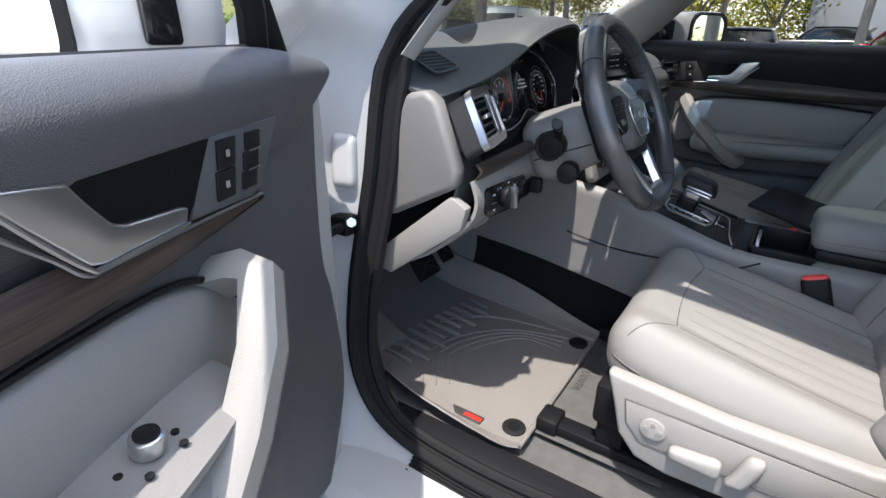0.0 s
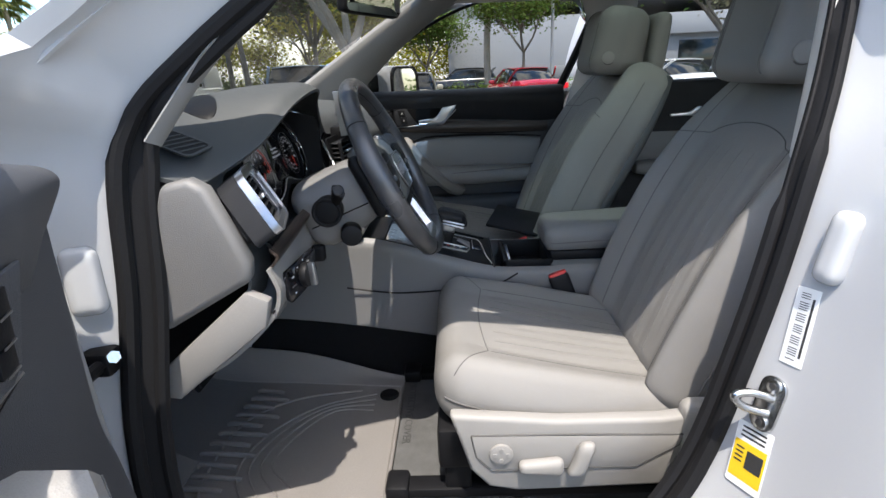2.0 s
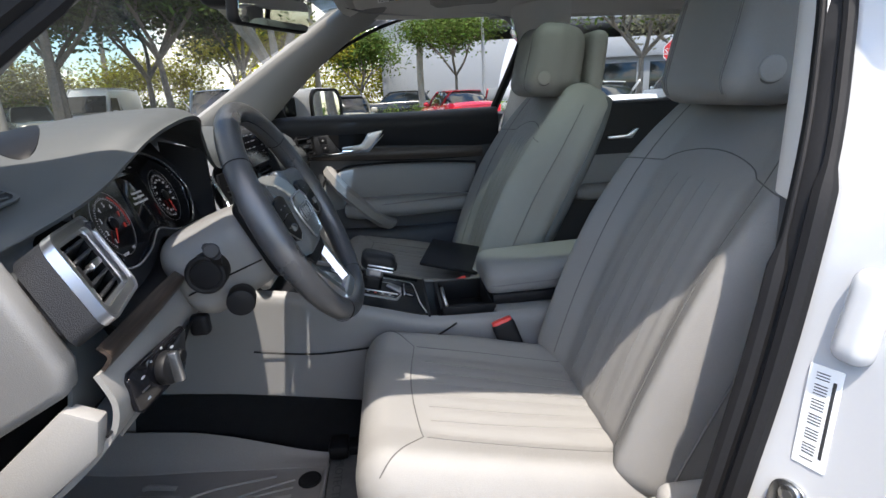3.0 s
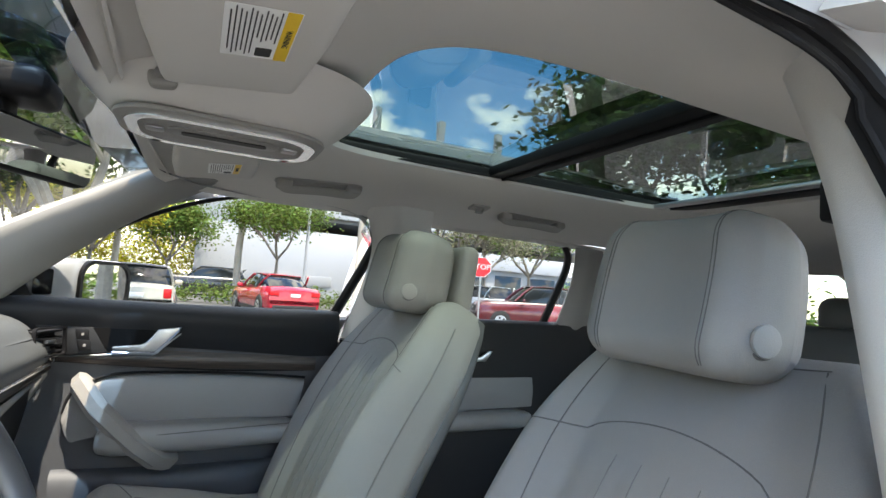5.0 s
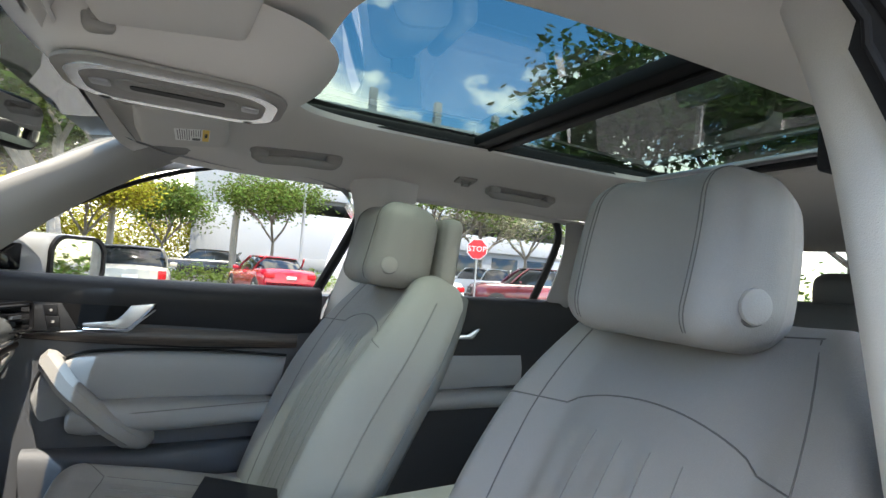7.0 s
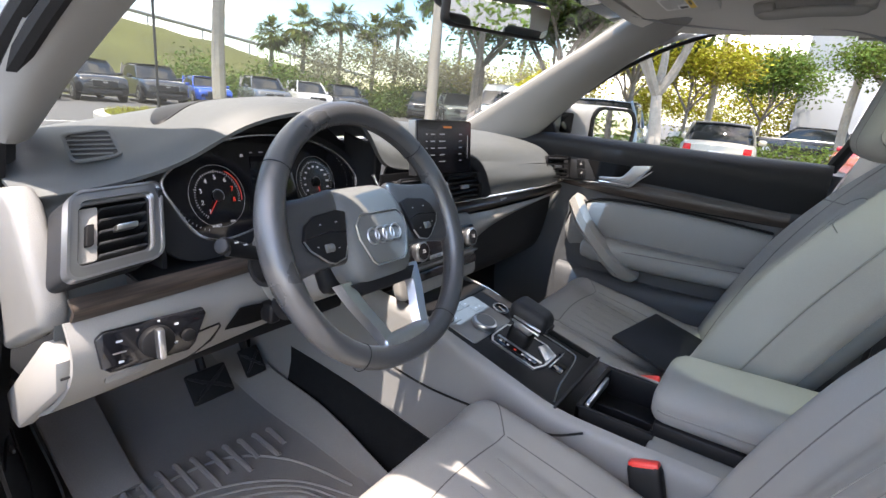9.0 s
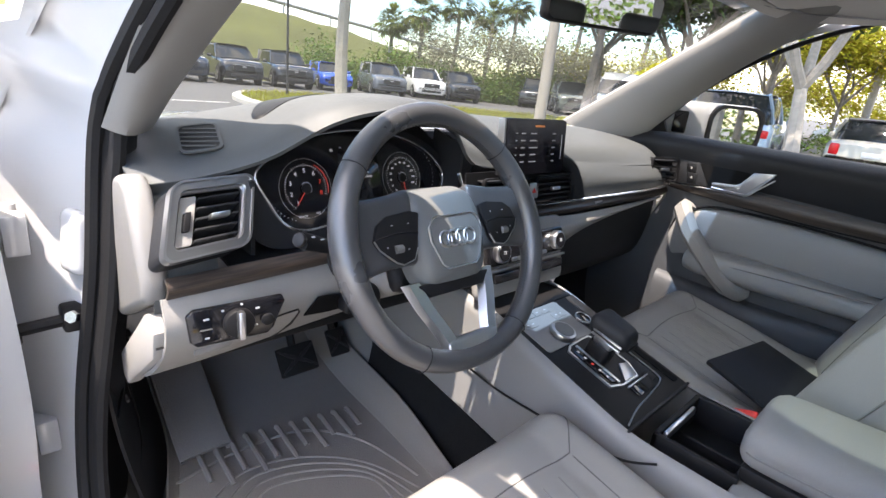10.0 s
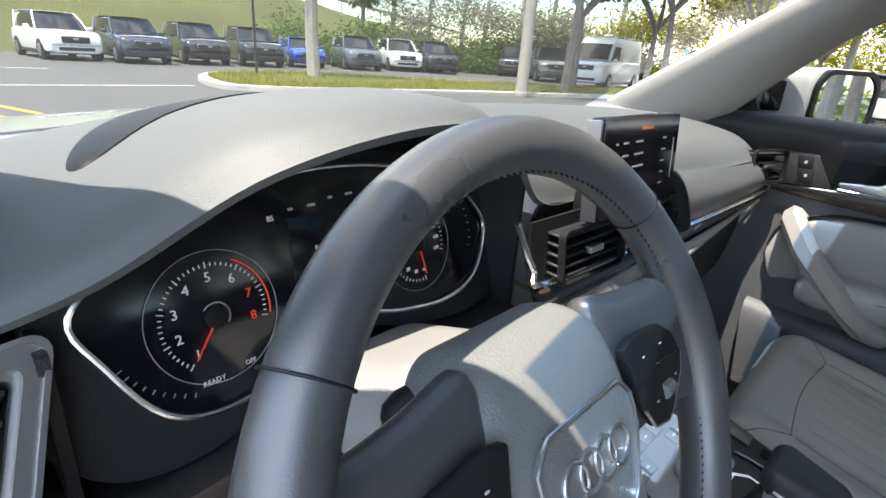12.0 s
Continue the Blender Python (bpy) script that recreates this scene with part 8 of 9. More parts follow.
    part("front_badge", soft((0.09, 0.012, 0.03), 0.01, 4, None, Matrix.Translation((0, f + 0.02, hood - 0.27)))[0], "chrome", t)
    part("grille_bar", box(-hw * 0.5, hw * 0.5, f + 0.0, f + 0.028, hood - 0.205, hood - 0.18, 0.006), "chrome" if paint in ("white", "black", "navy", "slate") else "dark_trim", t)
    part("lower_grille", box(-hw * 0.62, hw * 0.62, f - 0.10, f + 0.012, 0.36, 0.50, 0.03), "dark_trim", t)
    part("sill", box(-hw * 0.99, hw * 0.99, b + 1.3, f - 1.3, 0.20, 0.33, 0.03), "dark_trim", t)
    part("rear_bumper", box(-hw * 0.80, hw * 0.80, b - 0.012, b + 0.2, 0.30, 0.46, 0.03), "dark_trim", t)
    part("number_plate", box(-0.16, 0.16, b - 0.02, b + 0.05, deck - 0.30, deck - 0.20, 0.005), "plate_white", t, "white blank plate")
    if kind == "van":
        part("front_window", skin([[(-0.86, 2.10, 1.40), (0, 2.28, 1.40), (0.86, 2.10, 1.40)], [(-0.80, 1.55, 2.12), (0, 1.72, 2.12), (0.80, 1.55, 2.12)]], 6, 8, 0.02), "car_glass", t)
        for s in (-1, 1):
            part("side_window", skin([[(s * 1.005, 1.85, 1.36), (s * 1.005, 0.75, 1.36)], [(s * 0.95, 1.45, 2.0), (s * 0.96, 0.75, 2.0)]], 4, 4, 0.02), "car_glass", t)
    if kind == "jeep":
        part("spare_wheel", disc((0, b + 0.02, 0.95), (0, -1, 0), 0.36, 0.2, 24, 0.04), "tyre", t)
        for s in (-1, 1):
            part("flare", soft((0.12, 0.50, 0.06), 0.04, 6, None, Matrix.Translation((s * (hw + 0.02), f - 0.88, 0.86)))[0], "dark_trim", t)
    m = pose(*at, 0, 0, yaw)
    t.matrix_basis = m
    return t


M["silver_rim"] = mat("alloy_rim", (0.5, 0.5, 0.51), 0.35, metal=0.9, var=0.05)


def limb(rng, p, d, length, r, depth, segs, tips):
    """One branch as a bent tapered bar; its forks follow, its ends are gathered."""
    path = [p.copy()]
    for i in range(4):
        d = (d + Vector((rng.uniform(-1, 1), rng.uniform(-1, 1), rng.uniform(-0.3, 0.6))) * 0.16).normalized()
        p = p + d * length / 4
        path.append(p.copy())
    segs.append((path, r))
    if depth == 0:
        tips.append(path[-1])
        tips.append(path[2])
        return
    for k in range(3 if depth > 1 else 2 + (rng.random() < 0.5)):
        spread = Vector((rng.uniform(-1, 1), rng.uniform(-1, 1), rng.uniform(-0.1, 0.8)))
        limb(rng, path[-1] if k else path[3], (d * 0.7 + spread * 0.75).normalized(), length * rng.uniform(0.6, 0.8), r * 0.62, depth - 1, segs, tips)


def leaves(rng, centres, per, spread, size, droop=0.0):
    v, f = [], []
    for c in centres:
        for _ in range(per):
            q = c + Vector((rng.gauss(0, spread), rng.gauss(0, spread), rng.gauss(0, spread * 0.7)))
            a = Vector((rng.uniform(-1, 1), rng.uniform(-1, 1), rng.uniform(-0.7, 0.4) - droop)).normalized()
            b = a.cross(Vector((rng.uniform(-1, 1), rng.uniform(-1, 1), rng.uniform(-1, 1)))).normalized()
            s = size * rng.uniform(0.6, 1.4)
            n = len(v)
            v += [q - a * s, q + b * s * 0.42, q + a * s, q - b * s * 0.42]
            f.append((n, n + 1, n + 2, n + 3))
    me = bpy.data.meshes.new("crown")
    me.from_pydata(v, [], f)
    return me


def tree(at, height, seed, leaf="leaf", bark="bark", per=26, spread=0.45, size=0.13, lean=(0, 0), trunk=0.16, label="broad green tree with open crown", depth=3, fork=0.36):
    rng = random.Random(seed)
    t = thing("tree", (*at, 0), label, "tree", "trees")
    segs, tips = [], []
    base = Vector((*at, 0))
    top = base + Vector((lean[0], lean[1], height * fork))
    segs.append(([base, base.lerp(top, 0.35) + Vector((0.03, 0.02, 0)), base.lerp(top, 0.7), top], trunk))
    for k in range(4):
        a = 2 * math.pi * k / 4 + rng.uniform(-0.4, 0.4)
        limb(rng, top, Vector((math.cos(a) * 0.75, math.sin(a) * 0.75, 0.9)).normalized(), height * 0.27, trunk * 0.6, depth - 1, segs, tips)
    bm = bmesh.new()
    for path, r in segs:
        bm = mix(bm, tube(path, lambda f, r=r: r * (1 - 0.38 * f), 7))
    part("trunk", bm, bark, t)
    me = leaves(rng, tips, int(per * 5), spread * 1.15, size * 0.9)
    me.materials.append(M[leaf])
    c = new("crown", me)
    c.parent = t
    c.matrix_parent_inverse = Matrix.Translation(t.location).inverted()
    return t


def palm(at, height, seed, fronds=26, length=1.7, trunk=0.16, label="palm tree with slim trunk and ragged fronds", lean=0.0):
    rng = random.Random(seed)
    t = thing("palm_tree", (*at, 0), label, "palm tree", "palm trees")
    base = Vector((*at, 0))
    path = [base + Vector((lean * (i / 6) ** 2, 0.1 * math.sin(i), height * i / 6)) for i in range(7)]
    part("trunk", tube(spline(path, 30), lambda f: trunk * (1.25 - 0.35 * f) * (1 + 0.05 * math.sin(f * 90)), 9), "pale_bark", t)
    v, f = [], []
    top = path[-1]
    for i in range(fronds):
        a = rng.uniform(0, 2 * math.pi)
        up = math.asin(rng.uniform(-0.75, 1.0))
        d = Vector((math.cos(a) * math.cos(up), math.sin(a) * math.cos(up), math.sin(up)))
        side = d.cross(Vector((0, 0, 1))).normalized()
        L = length * rng.uniform(0.75, 1.1)
        hub = top + d * (L * 0.42) + Vector((0, 0, 0.12 * L))
        n = len(v)
        v += [top, top + side * 0.03, hub + side * 0.02, hub]
        f.append((n, n + 1, n + 2, n + 3))
        for k in range(-6, 7):
            w = radians(k * 13)
            out = d * math.cos(w) + side * math.sin(w)
            tip = hub + out * (L * 0.62 * (1 - 0.03 * abs(k))) + Vector((0, 0, -0.20 * L * rng.uniform(0.5, 1.3)))
            half = hub.lerp(tip, 0.5) + Vector((0, 0, 0.07 * L))
            e = out.cross(Vector((0, 0, 1))).normalized() * (L * 0.036)
            n = len(v)
            v += [hub, half - e, half + e, tip]
            f.append((n, n + 1, n + 3, n + 2))
    me = bpy.data.meshes.new("crown")
    me.from_pydata(v, [], f)
    me.materials.append(M["frond"])
    c = new("crown", me)
    c.parent = t
    c.matrix_parent_inverse = Matrix.Translation(t.location).inverted()
    return t


def brush(name, spots, per, spread, size, leaf, label, category, seed):
    rng = random.Random(seed)
    me = leaves(rng, [Vector(p) for p in spots], per, spread, size)
    me.materials.append(M[leaf])
    return tagged(new(name, me), label, category, kind="stuff")


def build_ground():
    g = bmesh.new()
    bmesh.ops.create_grid(g, x_segments=60, y_segments=60, size=500)
    single("ground", g, "asphalt", "worn grey asphalt of a car park", "ground", kind="structure", smooth=0)
    outline = spline([(5.4, 13.9, 0), (5.9, 12.9, 0), (8.0, 12.1, 0), (11.8, 11.2, 0), (20, 8.6, 0), (27, 6.2, 0), (28.5, 8, 0), (22, 12.3, 0), (14.5, 16.6, 0), (10.5, 18.6, 0), (7.6, 18.2, 0), (6.0, 16.4, 0)], 90, closed=True)
    c = Vector((sum(p.x for p in outline) / 90, sum(p.y for p in outline) / 90, 0))
    inner = [p + (c - p).normalized() * 0.28 for p in outline]
    kerb = loft([[p + Vector((0, 0, -0.05)) for p in outline], [p + Vector((0, 0, 0.12)) for p in outline], [p.lerp(q, 0.15) + Vector((0, 0, 0.15)) for p, q in zip(outline, inner)], [q + Vector((0, 0, 0.15)) for q in inner], [q + Vector((0, 0, 0.0)) for q in inner]], caps=False)
    single("kerb", kerb, "kerb", "pale concrete kerb round a grass island", "kerb", kind="structure")
    lawn = loft([[q + Vector((0, 0, 0.10)) for q in inner], [q.lerp(c, 0.3) + Vector((0, 0, 0.16)) for q in inner], [q.lerp(c, 0.75) + Vector((0, 0, 0.20)) for q in inner]])
    single("lawn", lawn, "grass", "dry green grass on a parking island", "grass", kind="structure")
    rng = random.Random(5)
    v, f = [], []
    for _ in range(14000):
        i = rng.randrange(90)
        p = inner[i].lerp(inner[(i + 1) % 90], rng.random()).lerp(c, rng.random() ** 1.4 * 0.95)
        a = rng.uniform(0, 6.28)
        h, w = rng.uniform(0.04, 0.12), 0.012
        n = len(v)
        e = Vector((math.cos(a) * w, math.sin(a) * w, 0))
        z = Vector((0, 0, 0.12 + 0.08 * (1 - (p - inner[i]).length / max(0.1, (c - inner[i]).length)) * 0))
        v += [p + z - e, p + z + e, p + z + Vector((rng.uniform(-0.05, 0.05), rng.uniform(-0.05, 0.05), h + 0.06))]
        f.append((n, n + 1, n + 2))
    me = bpy.data.meshes.new("grass_blades")
    me.from_pydata(v, [], f)
    me.materials.append(M["leaf_yellow"])
    tagged(new("grass_blades", me), "short yellowish grass blades on an island", "grass", kind="stuff")
    # bank with a rail behind the row of cars
    rows = []
    for x in (-60, -35, -15, 0, 12, 24, 36, 50, 80):
        k = 1.0 if x < 18 else max(0.15, 1 - (x - 18) / 40)
        rows.append([(x, 30.5 - 0.10 * x, 0.0), (x, 33 - 0.10 * x, 0.6 * k), (x, 40 - 0.1 * x, 3.4 * k), (x, 46 - 0.1 * x, 5.6 * k), (x, 60 - 0.1 * x, 6.0 * k), (x, 120, 6.0 * k)])
    bm = skin(rows, 60, 40)
    for p in bm.verts:
        p.co.z += 0.25 * noise.noise(p.co * 0.35) * min(1, p.co.z)
    single("grass_bank", bm, "bank", "grassy embankment behind the parked cars", "embankment", kind="structure")
    gr = thing("guard_rail", (0, 46, 5.5), "galvanised guard rail along the top of a bank", "guard rail")
    part("beam", tube([(-60, 52, 6.5), (0, 46.0, 6.5), (15, 44.5, 6.4), (30, 43, 5.0), (45, 41.5, 3.2)], 0.16, 6), "galv", gr)
    for i in range(24):
        x = -60 + 4.3 * i
        part("post", box(x - 0.06, x + 0.06, 46 - 0.1 * x - 0.06, 46 - 0.1 * x + 0.06, 1.5 if x > 20 else 4.9, (6.4 if x < 15 else 6.4 - (x - 15) * 0.107), 0.01, 1), "galv", gr)
    for k, (x0, y0, x1, y1) in enumerate(((0.5, 14.58, 5.1, 14.44), (-6.0, 14.7, -1.0, 14.6), (-7, 20.5, 3, 20.0))):
        d = Vector((x1 - x0, y1 - y0, 0)).normalized()
        nrm = Vector((-d.y, d.x, 0)) * 0.08
        b = bmesh.new()
        b.faces.new([b.verts.new(p) for p in (Vector((x0, y0, 0.005)) - nrm, Vector((x1, y1, 0.005)) - nrm, Vector((x1, y1, 0.005)) + nrm, Vector((x0, y0, 0.005)) + nrm)])
        single("line_marking", b, "white_line", "white painted line on asphalt", "road marking", "road markings", kind="structure", smooth=0)
    for k in range(6):
        b = bmesh.new()
        x0 = -1.6 + 0.55 * k
        b.faces.new([b.verts.new(p) for p in ((x0, 9.0, 0.005), (x0 + 0.14, 9.0, 0.005), (x0 - 0.9, 12.4, 0.005), (x0 - 1.04, 12.4, 0.005))])
        single("hatch_marking", b, "yellow_line", "yellow hatched line on asphalt", "road marking", "road markings", kind="structure", smooth=0)


def build_parked():
    def towards(x, y, off):
        """The turn about z that faces a car at x, y to the white car, off degrees past it."""
        return math.degrees(math.atan2(-y, -x)) - 90 + off
    row = [(4.6, 26.6, "suv", "white", "white parked crossover facing the lane"), (7.0, 25.6, "suv", "navy", "dark blue parked crossover with wide grille"), (9.8, 26.0, "suv", "black", "black parked crossover with chrome grille"), (12.4, 25.6, "suv", "black", "black parked crossover with chrome grille"),
           (15.0, 25.4, "hatch", "blue", "bright blue parked compact crossover"), (18.1, 24.8, "suv", "slate", "large slate grey parked sport utility car"), (21.3, 24.8, "suv", "white", "large white parked sport utility car"), (23.0, 23.4, "suv", "black", "black parked sport utility car")]
    for x, y, kind, paint, label in row:
        parked_car(kind, paint, (x, y, 0), towards(x, y, 14), label, "row of parked cars")
    parked_car("jeep", "black", (28.6, 21.4, 0), towards(28.6, 21.4, -4), "black parked off-road car")
    parked_car("jeep", "olive", (26.6, 17.4, 0), towards(26.6, 17.4, 9), "grey green parked off-road car with boxy body")
    parked_car("van", "white", (26.4, 13.8, 0), towards(26.4, 13.8, -21), "tall white delivery van")
    parked_car("suv", "sky", (13.8, 4.0, 0), -80, "light blue crossover seen from behind")
    parked_car("hatch", "pearl", (15.0, 1.25, 0), -86, "cream small hatchback with dark roof")
    parked_car("sedan", "cherry", (18.9, -2.7, 0), -80, "bright red sedan seen from behind")
    parked_car("sedan", "white", (15.5, -6.6, 0), -80, "white sedan seen from behind")
    parked_car("suv", "maroon", (15.6, -12.0, 0), -20, "dark red crossover by a stop sign")
    parked_car("suv", "black", (33, -0.6, 0), 0, "black pickup behind a hedge")
    parked_car("sedan", "white", (33, 3.6, 0), 5, "white car behind a hedge")
    parked_car("suv", "white", (30, 9.0, 0), 200, "white car parked in the distance")
    parked_car("suv", "white", (24, -14.5, 0), -90, "white pickup parked under trees")


def build_street():
    for (x, y), r, h in (((14.2, 10.4), 0.20, 9.5), ((33.5, 4.2), 0.19, 9.0), ((27.5, -8.4), 0.30, 9.0)):
        p = thing("light_pole", (x, y, 0), "round pale concrete light pole", "light pole", "light poles")
        part("shaft", tube([(x, y, 0.0), (x, y, h * 0.5), (x, y, h)], lambda f, r=r: r * (1 - 0.3 * f), 14), "concrete", p)
        part("foot", disc((x, y, 0), (0, 0, 1), r * 1.3, 0.18, 16, 0.02), "concrete", p)
        part("arm", tube([(x - 0.9, y, h - 0.1), (x + 0.9, y, h - 0.1)], 0.05, 8), "galv", p)
        for s in (-1, 1):
            part("lamp_head", soft((0.35, 0.16, 0.08), 0.06, 5, None, Matrix.Translation((x + s * 1.1, y, h - 0.1)))[0], "dark_trim", p)
    lp = thing("lamp_post", (24.5, -4.8, 0), "thin white lamp post", "lamp post")
    part("shaft", tube([(24.5, -4.8, 0), (24.5, -4.8, 7)], 0.07, 8), "render_white", lp)
    part("lamp_head", soft((0.3, 0.12, 0.06), 0.04, 5, None, Matrix.Translation((24.3, -4.8, 7.0)))[0], "galv", lp)
    sp = thing("sign_post", (8.5, 17.6, 0), "thin dark sign post with a blue and white panel", "sign")
    part("post", tube([(8.5, 17.6, 0.1), (8.5, 17.6, 4.4)], 0.045, 8), "dark_trim", sp)
    part("panel", moved(soft((0.55, 0.03, 0.55), 0.02, 6)[0], Matrix.Translation((8.45, 17.5, 4.3)) @ Matrix.Rotation(radians(-25), 4, "Z")), "car_blue", sp, "blue sign panel")
    part("panel_band", moved(box(-0.48, 0.48, -0.045, -0.03, -0.3, 0.2, 0.01), Matrix.Translation((8.45, 17.5, 4.3)) @ Matrix.Rotation(radians(-25), 4, "Z")), "plate_white", sp)
    ss = thing("stop_sign", (13.1, -8.1, 0), "red octagonal stop sign on a steel post", "stop sign")
    part("post", tube([(13.1, -8.1, 0), (13.1, -8.1, 2.5)], 0.03, 8), "galv", ss)
    away = Vector((-0.79 - 13.1, -0.14 + 8.1, 0)).normalized()
    sm = facing((13.1, -8.1, 2.13), away)
    octo = lambda r: [(r * math.cos(radians(22.5 + 45 * k)), r * math.sin(radians(22.5 + 45 * k))) for k in range(8)]  # noqa: E731
    pl = part("plate", plate(octo(0.34), 0.02, sm @ Matrix.Translation((0, 0, 0.03))), "plate_white", ss)
    part("field", plate(octo(0.315), 0.004, sm @ Matrix.Translation((0, 0, 0.051))), "stop_red", pl)
    part("word", text_bm("STOP", 0.24, sm @ Matrix.Translation((0, 0, 0.057)), 0.002), "plate_white", pl, smooth=0)
    # parking building
    b = thing("parking_building", (50, -12, 0), "white parking building with open storeys and columns", "building")
    part("base_wall", box(40, 60, -14, 0.2, 0, 5.2, 0.02), "render_white", b)
    part("tower", box(40, 46, -4.2, 0.3, 5.2, 17, 0.02), "render_white", b, "white stair tower")
    for z in (6.2, 9.6, 13.0):
        part("parapet", box(39.6, 40.2, -45, -4.2, z + 0.2, z + 1.35, 0.02), "render_white", b)
        part("floor_slab", box(40, 62, -45, -4.2, z - 0.1, z + 0.25, 0.02), "deck_dark", b)
        for k in range(7):
            y = -6.5 - 6 * k
            part("column", box(39.9, 40.5, y - 0.3, y + 0.3, z + 0.2, z + 3.4, 0.02), "render_white", b)
        for k in range(5):
            part("parked_block", soft((0.9, 2.0, 0.62), 0.3, 6, lambda p: Vector((p.x, p.y * (1 - 0.25 * max(0, p.z / 0.62)), p.z)), Matrix.Translation((43, -9 - 7 * k - z, z + 0.9)))[0], ("car_white", "car_slate", "car_silver")[k % 3], b, "car on an upper deck")
    for k in range(3):
        part("window_opening", box(39.93, 40.05, -3.6 + 1.25 * k, -2.8 + 1.25 * k, 9.0, 12.0, 0.01), "car_glass", b)
    part("low_wing", box(36, 60, -40, -14, 0, 3.6, 0.02), "render_grey", b)
    part("wing_fascia", box(35.6, 60, -40, -13.8, 3.3, 4.6, 0.02), "render_white", b)
    for k in range(6):
        part("wing_opening", box(35.97, 36.1, -18 - 3.6 * k, -15.4 - 3.6 * k, 0.3, 2.9, 0.01), "car_glass", b)
    for k in range(4):
        part("louvre", box(39.9, 40.02, -13 + 3.2 * k, -11 + 3.2 * k, 0.9, 1.7, 0.01), "render_grey", b)
    # hedge, brush and trees
    rng = random.Random(9)
    brush("hedge", [(24.0 + rng.uniform(-0.5, 0.5), 4.5 - 0.18 * i + rng.uniform(-0.1, 0.1), rng.uniform(0.2, 0.85)) for i in range(64)] * 2, 40, 0.22, 0.07, "leaf", "clipped bright green hedge", "hedge", 2)
    brush("undergrowth", [(16 + 0.42 * i + rng.uniform(-1, 1), 31 - 0.26 * i + rng.uniform(-1, 1.5), rng.uniform(0.3, 2.2) * (0.5 + 0.5 * rng.random())) for i in range(75)], 760, 0.75, 0.115, "leaf", "dense green brush behind the cars", "bushes", 3)
    brush("undergrowth", [(30 + 0.3 * i + rng.uniform(-1, 1), 26 - 0.45 * i + rng.uniform(-1, 1.5), rng.uniform(0.4, 4.2)) for i in range(60)], 760, 0.85, 0.115, "leaf_yellow", "yellow green brush and saplings", "bushes", 4)
    brush("undergrowth", [(24 + 0.35 * i + rng.uniform(-1, 1), 29 - 0.4 * i + rng.uniform(-1, 1.0), rng.uniform(2.0, 4.2)) for i in range(26)], 560, 0.8, 0.095, "leaf_silver", "grey twiggy shrubs", "bushes", 6)
    brush("undergrowth", [(2 + 0.7 * i + rng.uniform(-1, 1), -17 - 0.1 * i + rng.uniform(-1.5, 1.5), rng.uniform(0.3, 1.6)) for i in range(30)], 260, 0.7, 0.13, "leaf", "green brush behind the car park", "bushes", 7)
    tree((10.6, 1.9), 7.6, 11, "leaf", "pale_bark", 30, 0.55, 0.11, (0.2, 0.3), 0.17, "spreading tree with pale twisted trunk", 3, 0.24)
    tree((25.5, -3.6), 5.6, 12, "leaf", "bark", 30, 0.42, 0.10, (0, 0), 0.10, "young green street tree", 3, 0.40)
    tree((16.9, 10.4), 9.5, 13, "leaf", "bark", 52, 0.75, 0.13, (0.3, 0), 0.20, "tall tree with slim grey trunk", 3, 0.42)
    tree((21.0, 8.4), 8.5, 14, "leaf", "bark", 60, 0.75, 0.14, (0, 0.2), 0.16, "broad green tree with open crown", 3, 0.38)
    tree((24.5, 6.4), 8.0, 15, "leaf_dark", "bark", 60, 0.75, 0.14, (0, 0), 0.16, "broad green tree with open crown", 3, 0.36)
    tree((19.5, 11.6), 8.6, 25, "leaf", "bark", 60, 0.75, 0.14, (0, 0), 0.16, "broad green tree with dense crown", 3, 0.34)
    tree((23.5, 10.2), 8.8, 26, "leaf_dark", "bark", 60, 0.8, 0.14, (0, 0), 0.16, "broad green tree with dense crown", 3, 0.30)
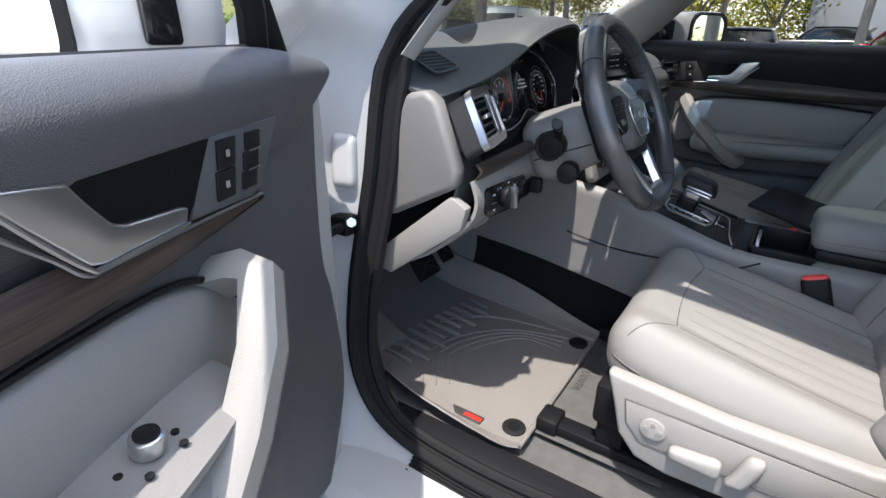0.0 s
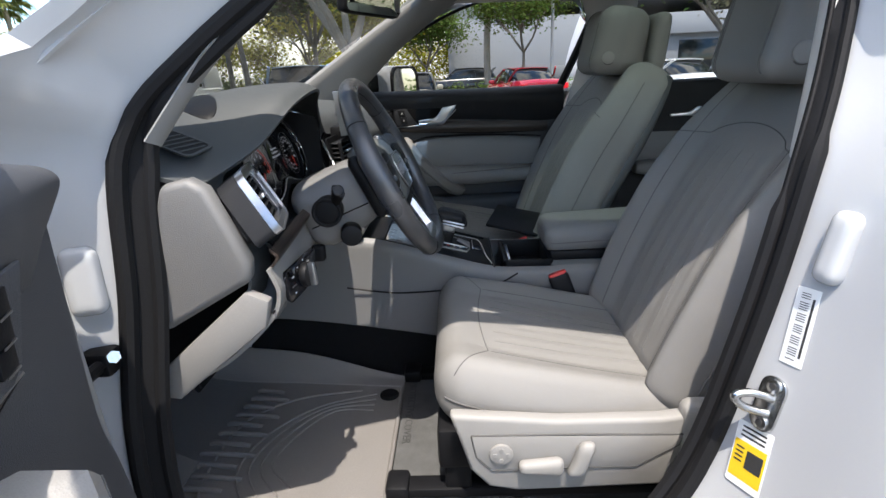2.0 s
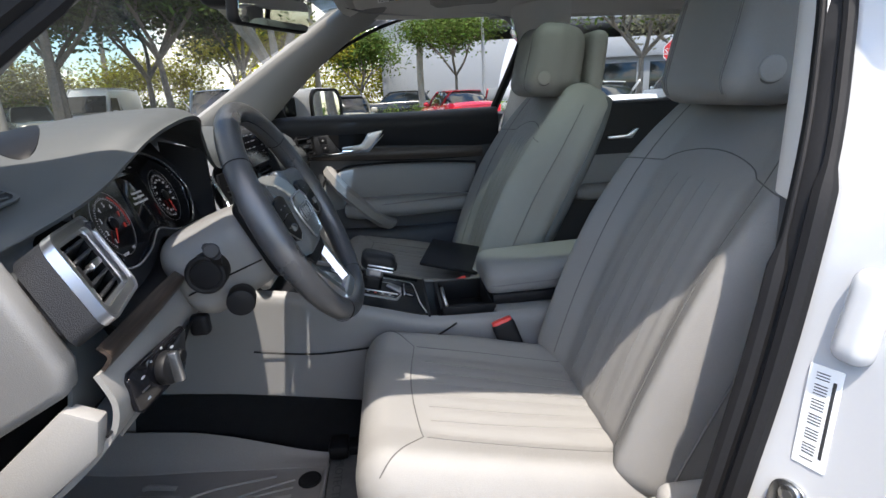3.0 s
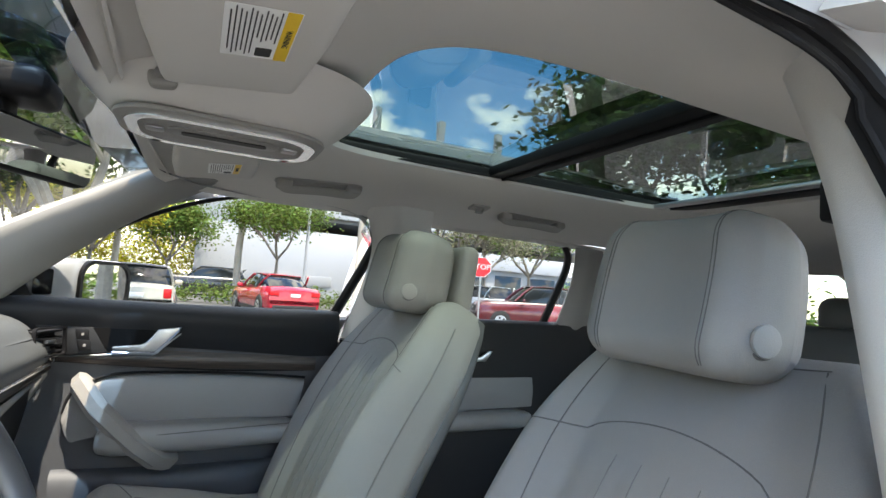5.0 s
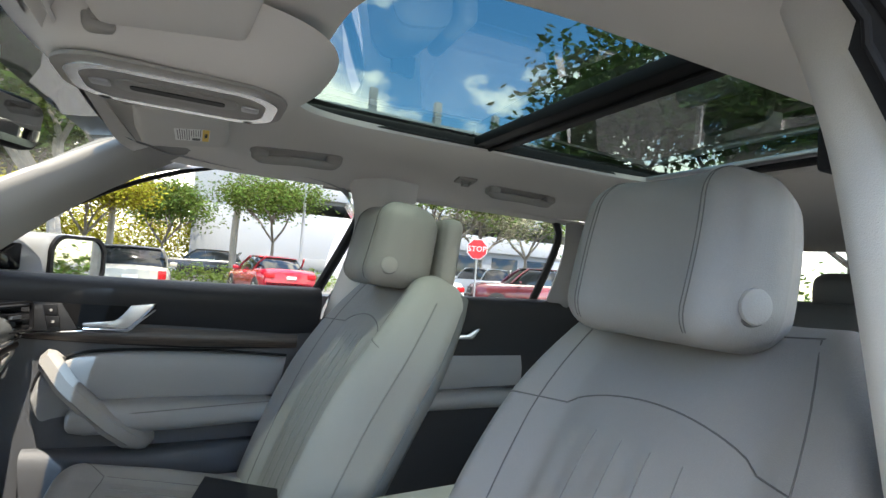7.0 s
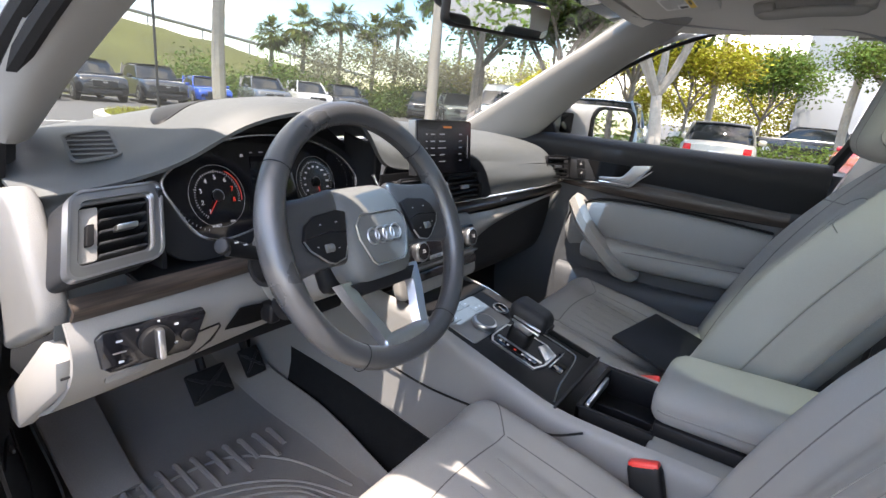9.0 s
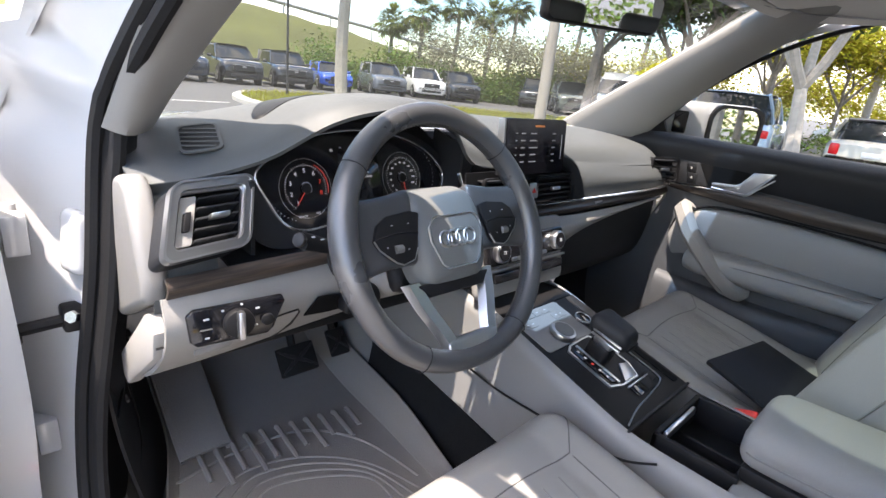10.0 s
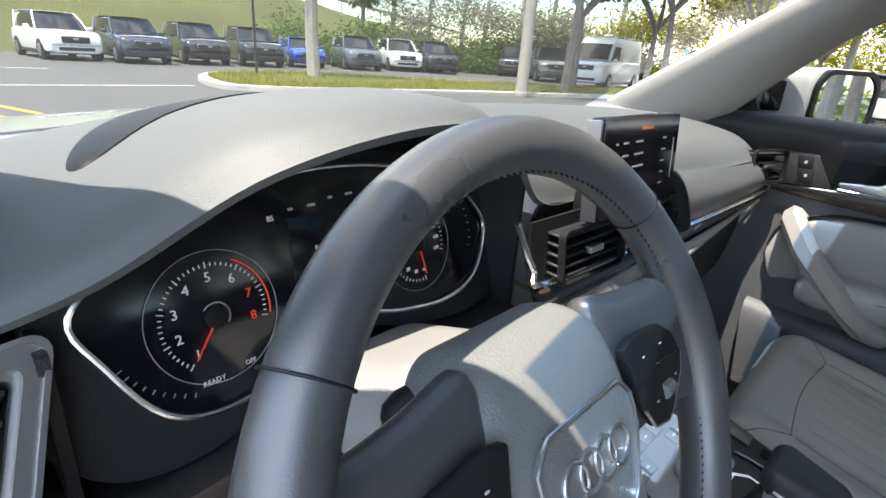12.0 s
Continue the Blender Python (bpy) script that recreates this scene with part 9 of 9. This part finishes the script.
    tree((31.0, 5.0), 6.5, 16, "leaf_yellow", "bark", 30, 0.55, 0.13, (0, 0), 0.13, "yellow leaved tree with round crown", 3, 0.3)
    tree((35.0, 9.5), 8.0, 17, "leaf_yellow", "bark", 30, 0.6, 0.14, (0, 0), 0.15, "yellow leaved tree with round crown", 3, 0.3)
    tree((38.0, 1.8), 6.5, 18, "leaf", "bark", 30, 0.6, 0.14, (0, 0), 0.13, "broad green tree with open crown", 3, 0.3)
    tree((20.0, -10.5), 7.0, 19, "leaf", "bark", 26, 0.5, 0.11, (0, 0), 0.15, "sparse green street tree", 3, 0.34)
    tree((23.0, -14.0), 7.0, 20, "leaf_silver", "bark", 26, 0.55, 0.10, (0, 0), 0.14, "sparse grey green tree", 3, 0.30)
    tree((26.0, -19.0), 7.5, 21, "leaf", "bark", 28, 0.55, 0.12, (0, 0), 0.15, "broad green tree with open crown", 3, 0.34)
    tree((-1.4, -6.0), 6.0, 22, "leaf_dark", "bark", 34, 0.5, 0.09, (0.1, 0.2), 0.15, "tall tree standing behind the car", 3, 0.45)
    tree((6.5, -15.5), 6.5, 23, "leaf", "bark", 24, 0.5, 0.12, (0, 0), 0.14, "broad green tree with open crown", 3, 0.34)
    tree((6.4, -9.2), 6.8, 24, "leaf_dark", "bark", 44, 0.55, 0.12, (0, 0), 0.15, "dense dark green tree beside the car park", 3, 0.34)
    palm((9.9, 16.2), 6.5, 31, 46, 1.9, 0.19, "palm tree with thick trunk on the island")
    for x, y, h, sd in ((24.5, 29.0, 5.2, 32), (27.5, 28.5, 6.0, 33), (29.5, 27.0, 5.6, 34), (31.5, 26.5, 6.6, 35), (30.5, 22.5, 8.0, 36), (33.5, 22.0, 8.6, 37), (23.0, 30.5, 4.4, 38), (36.0, 18.0, 8.0, 39), (27.0, -2.0, 8.5, 40), (5.0, -13.0, 11.5, 41), (7.8, -12.5, 12.0, 42)):
        palm((x, y), h, sd, 46, 1.75, 0.15)


build_ground()
build_parked()
build_street()
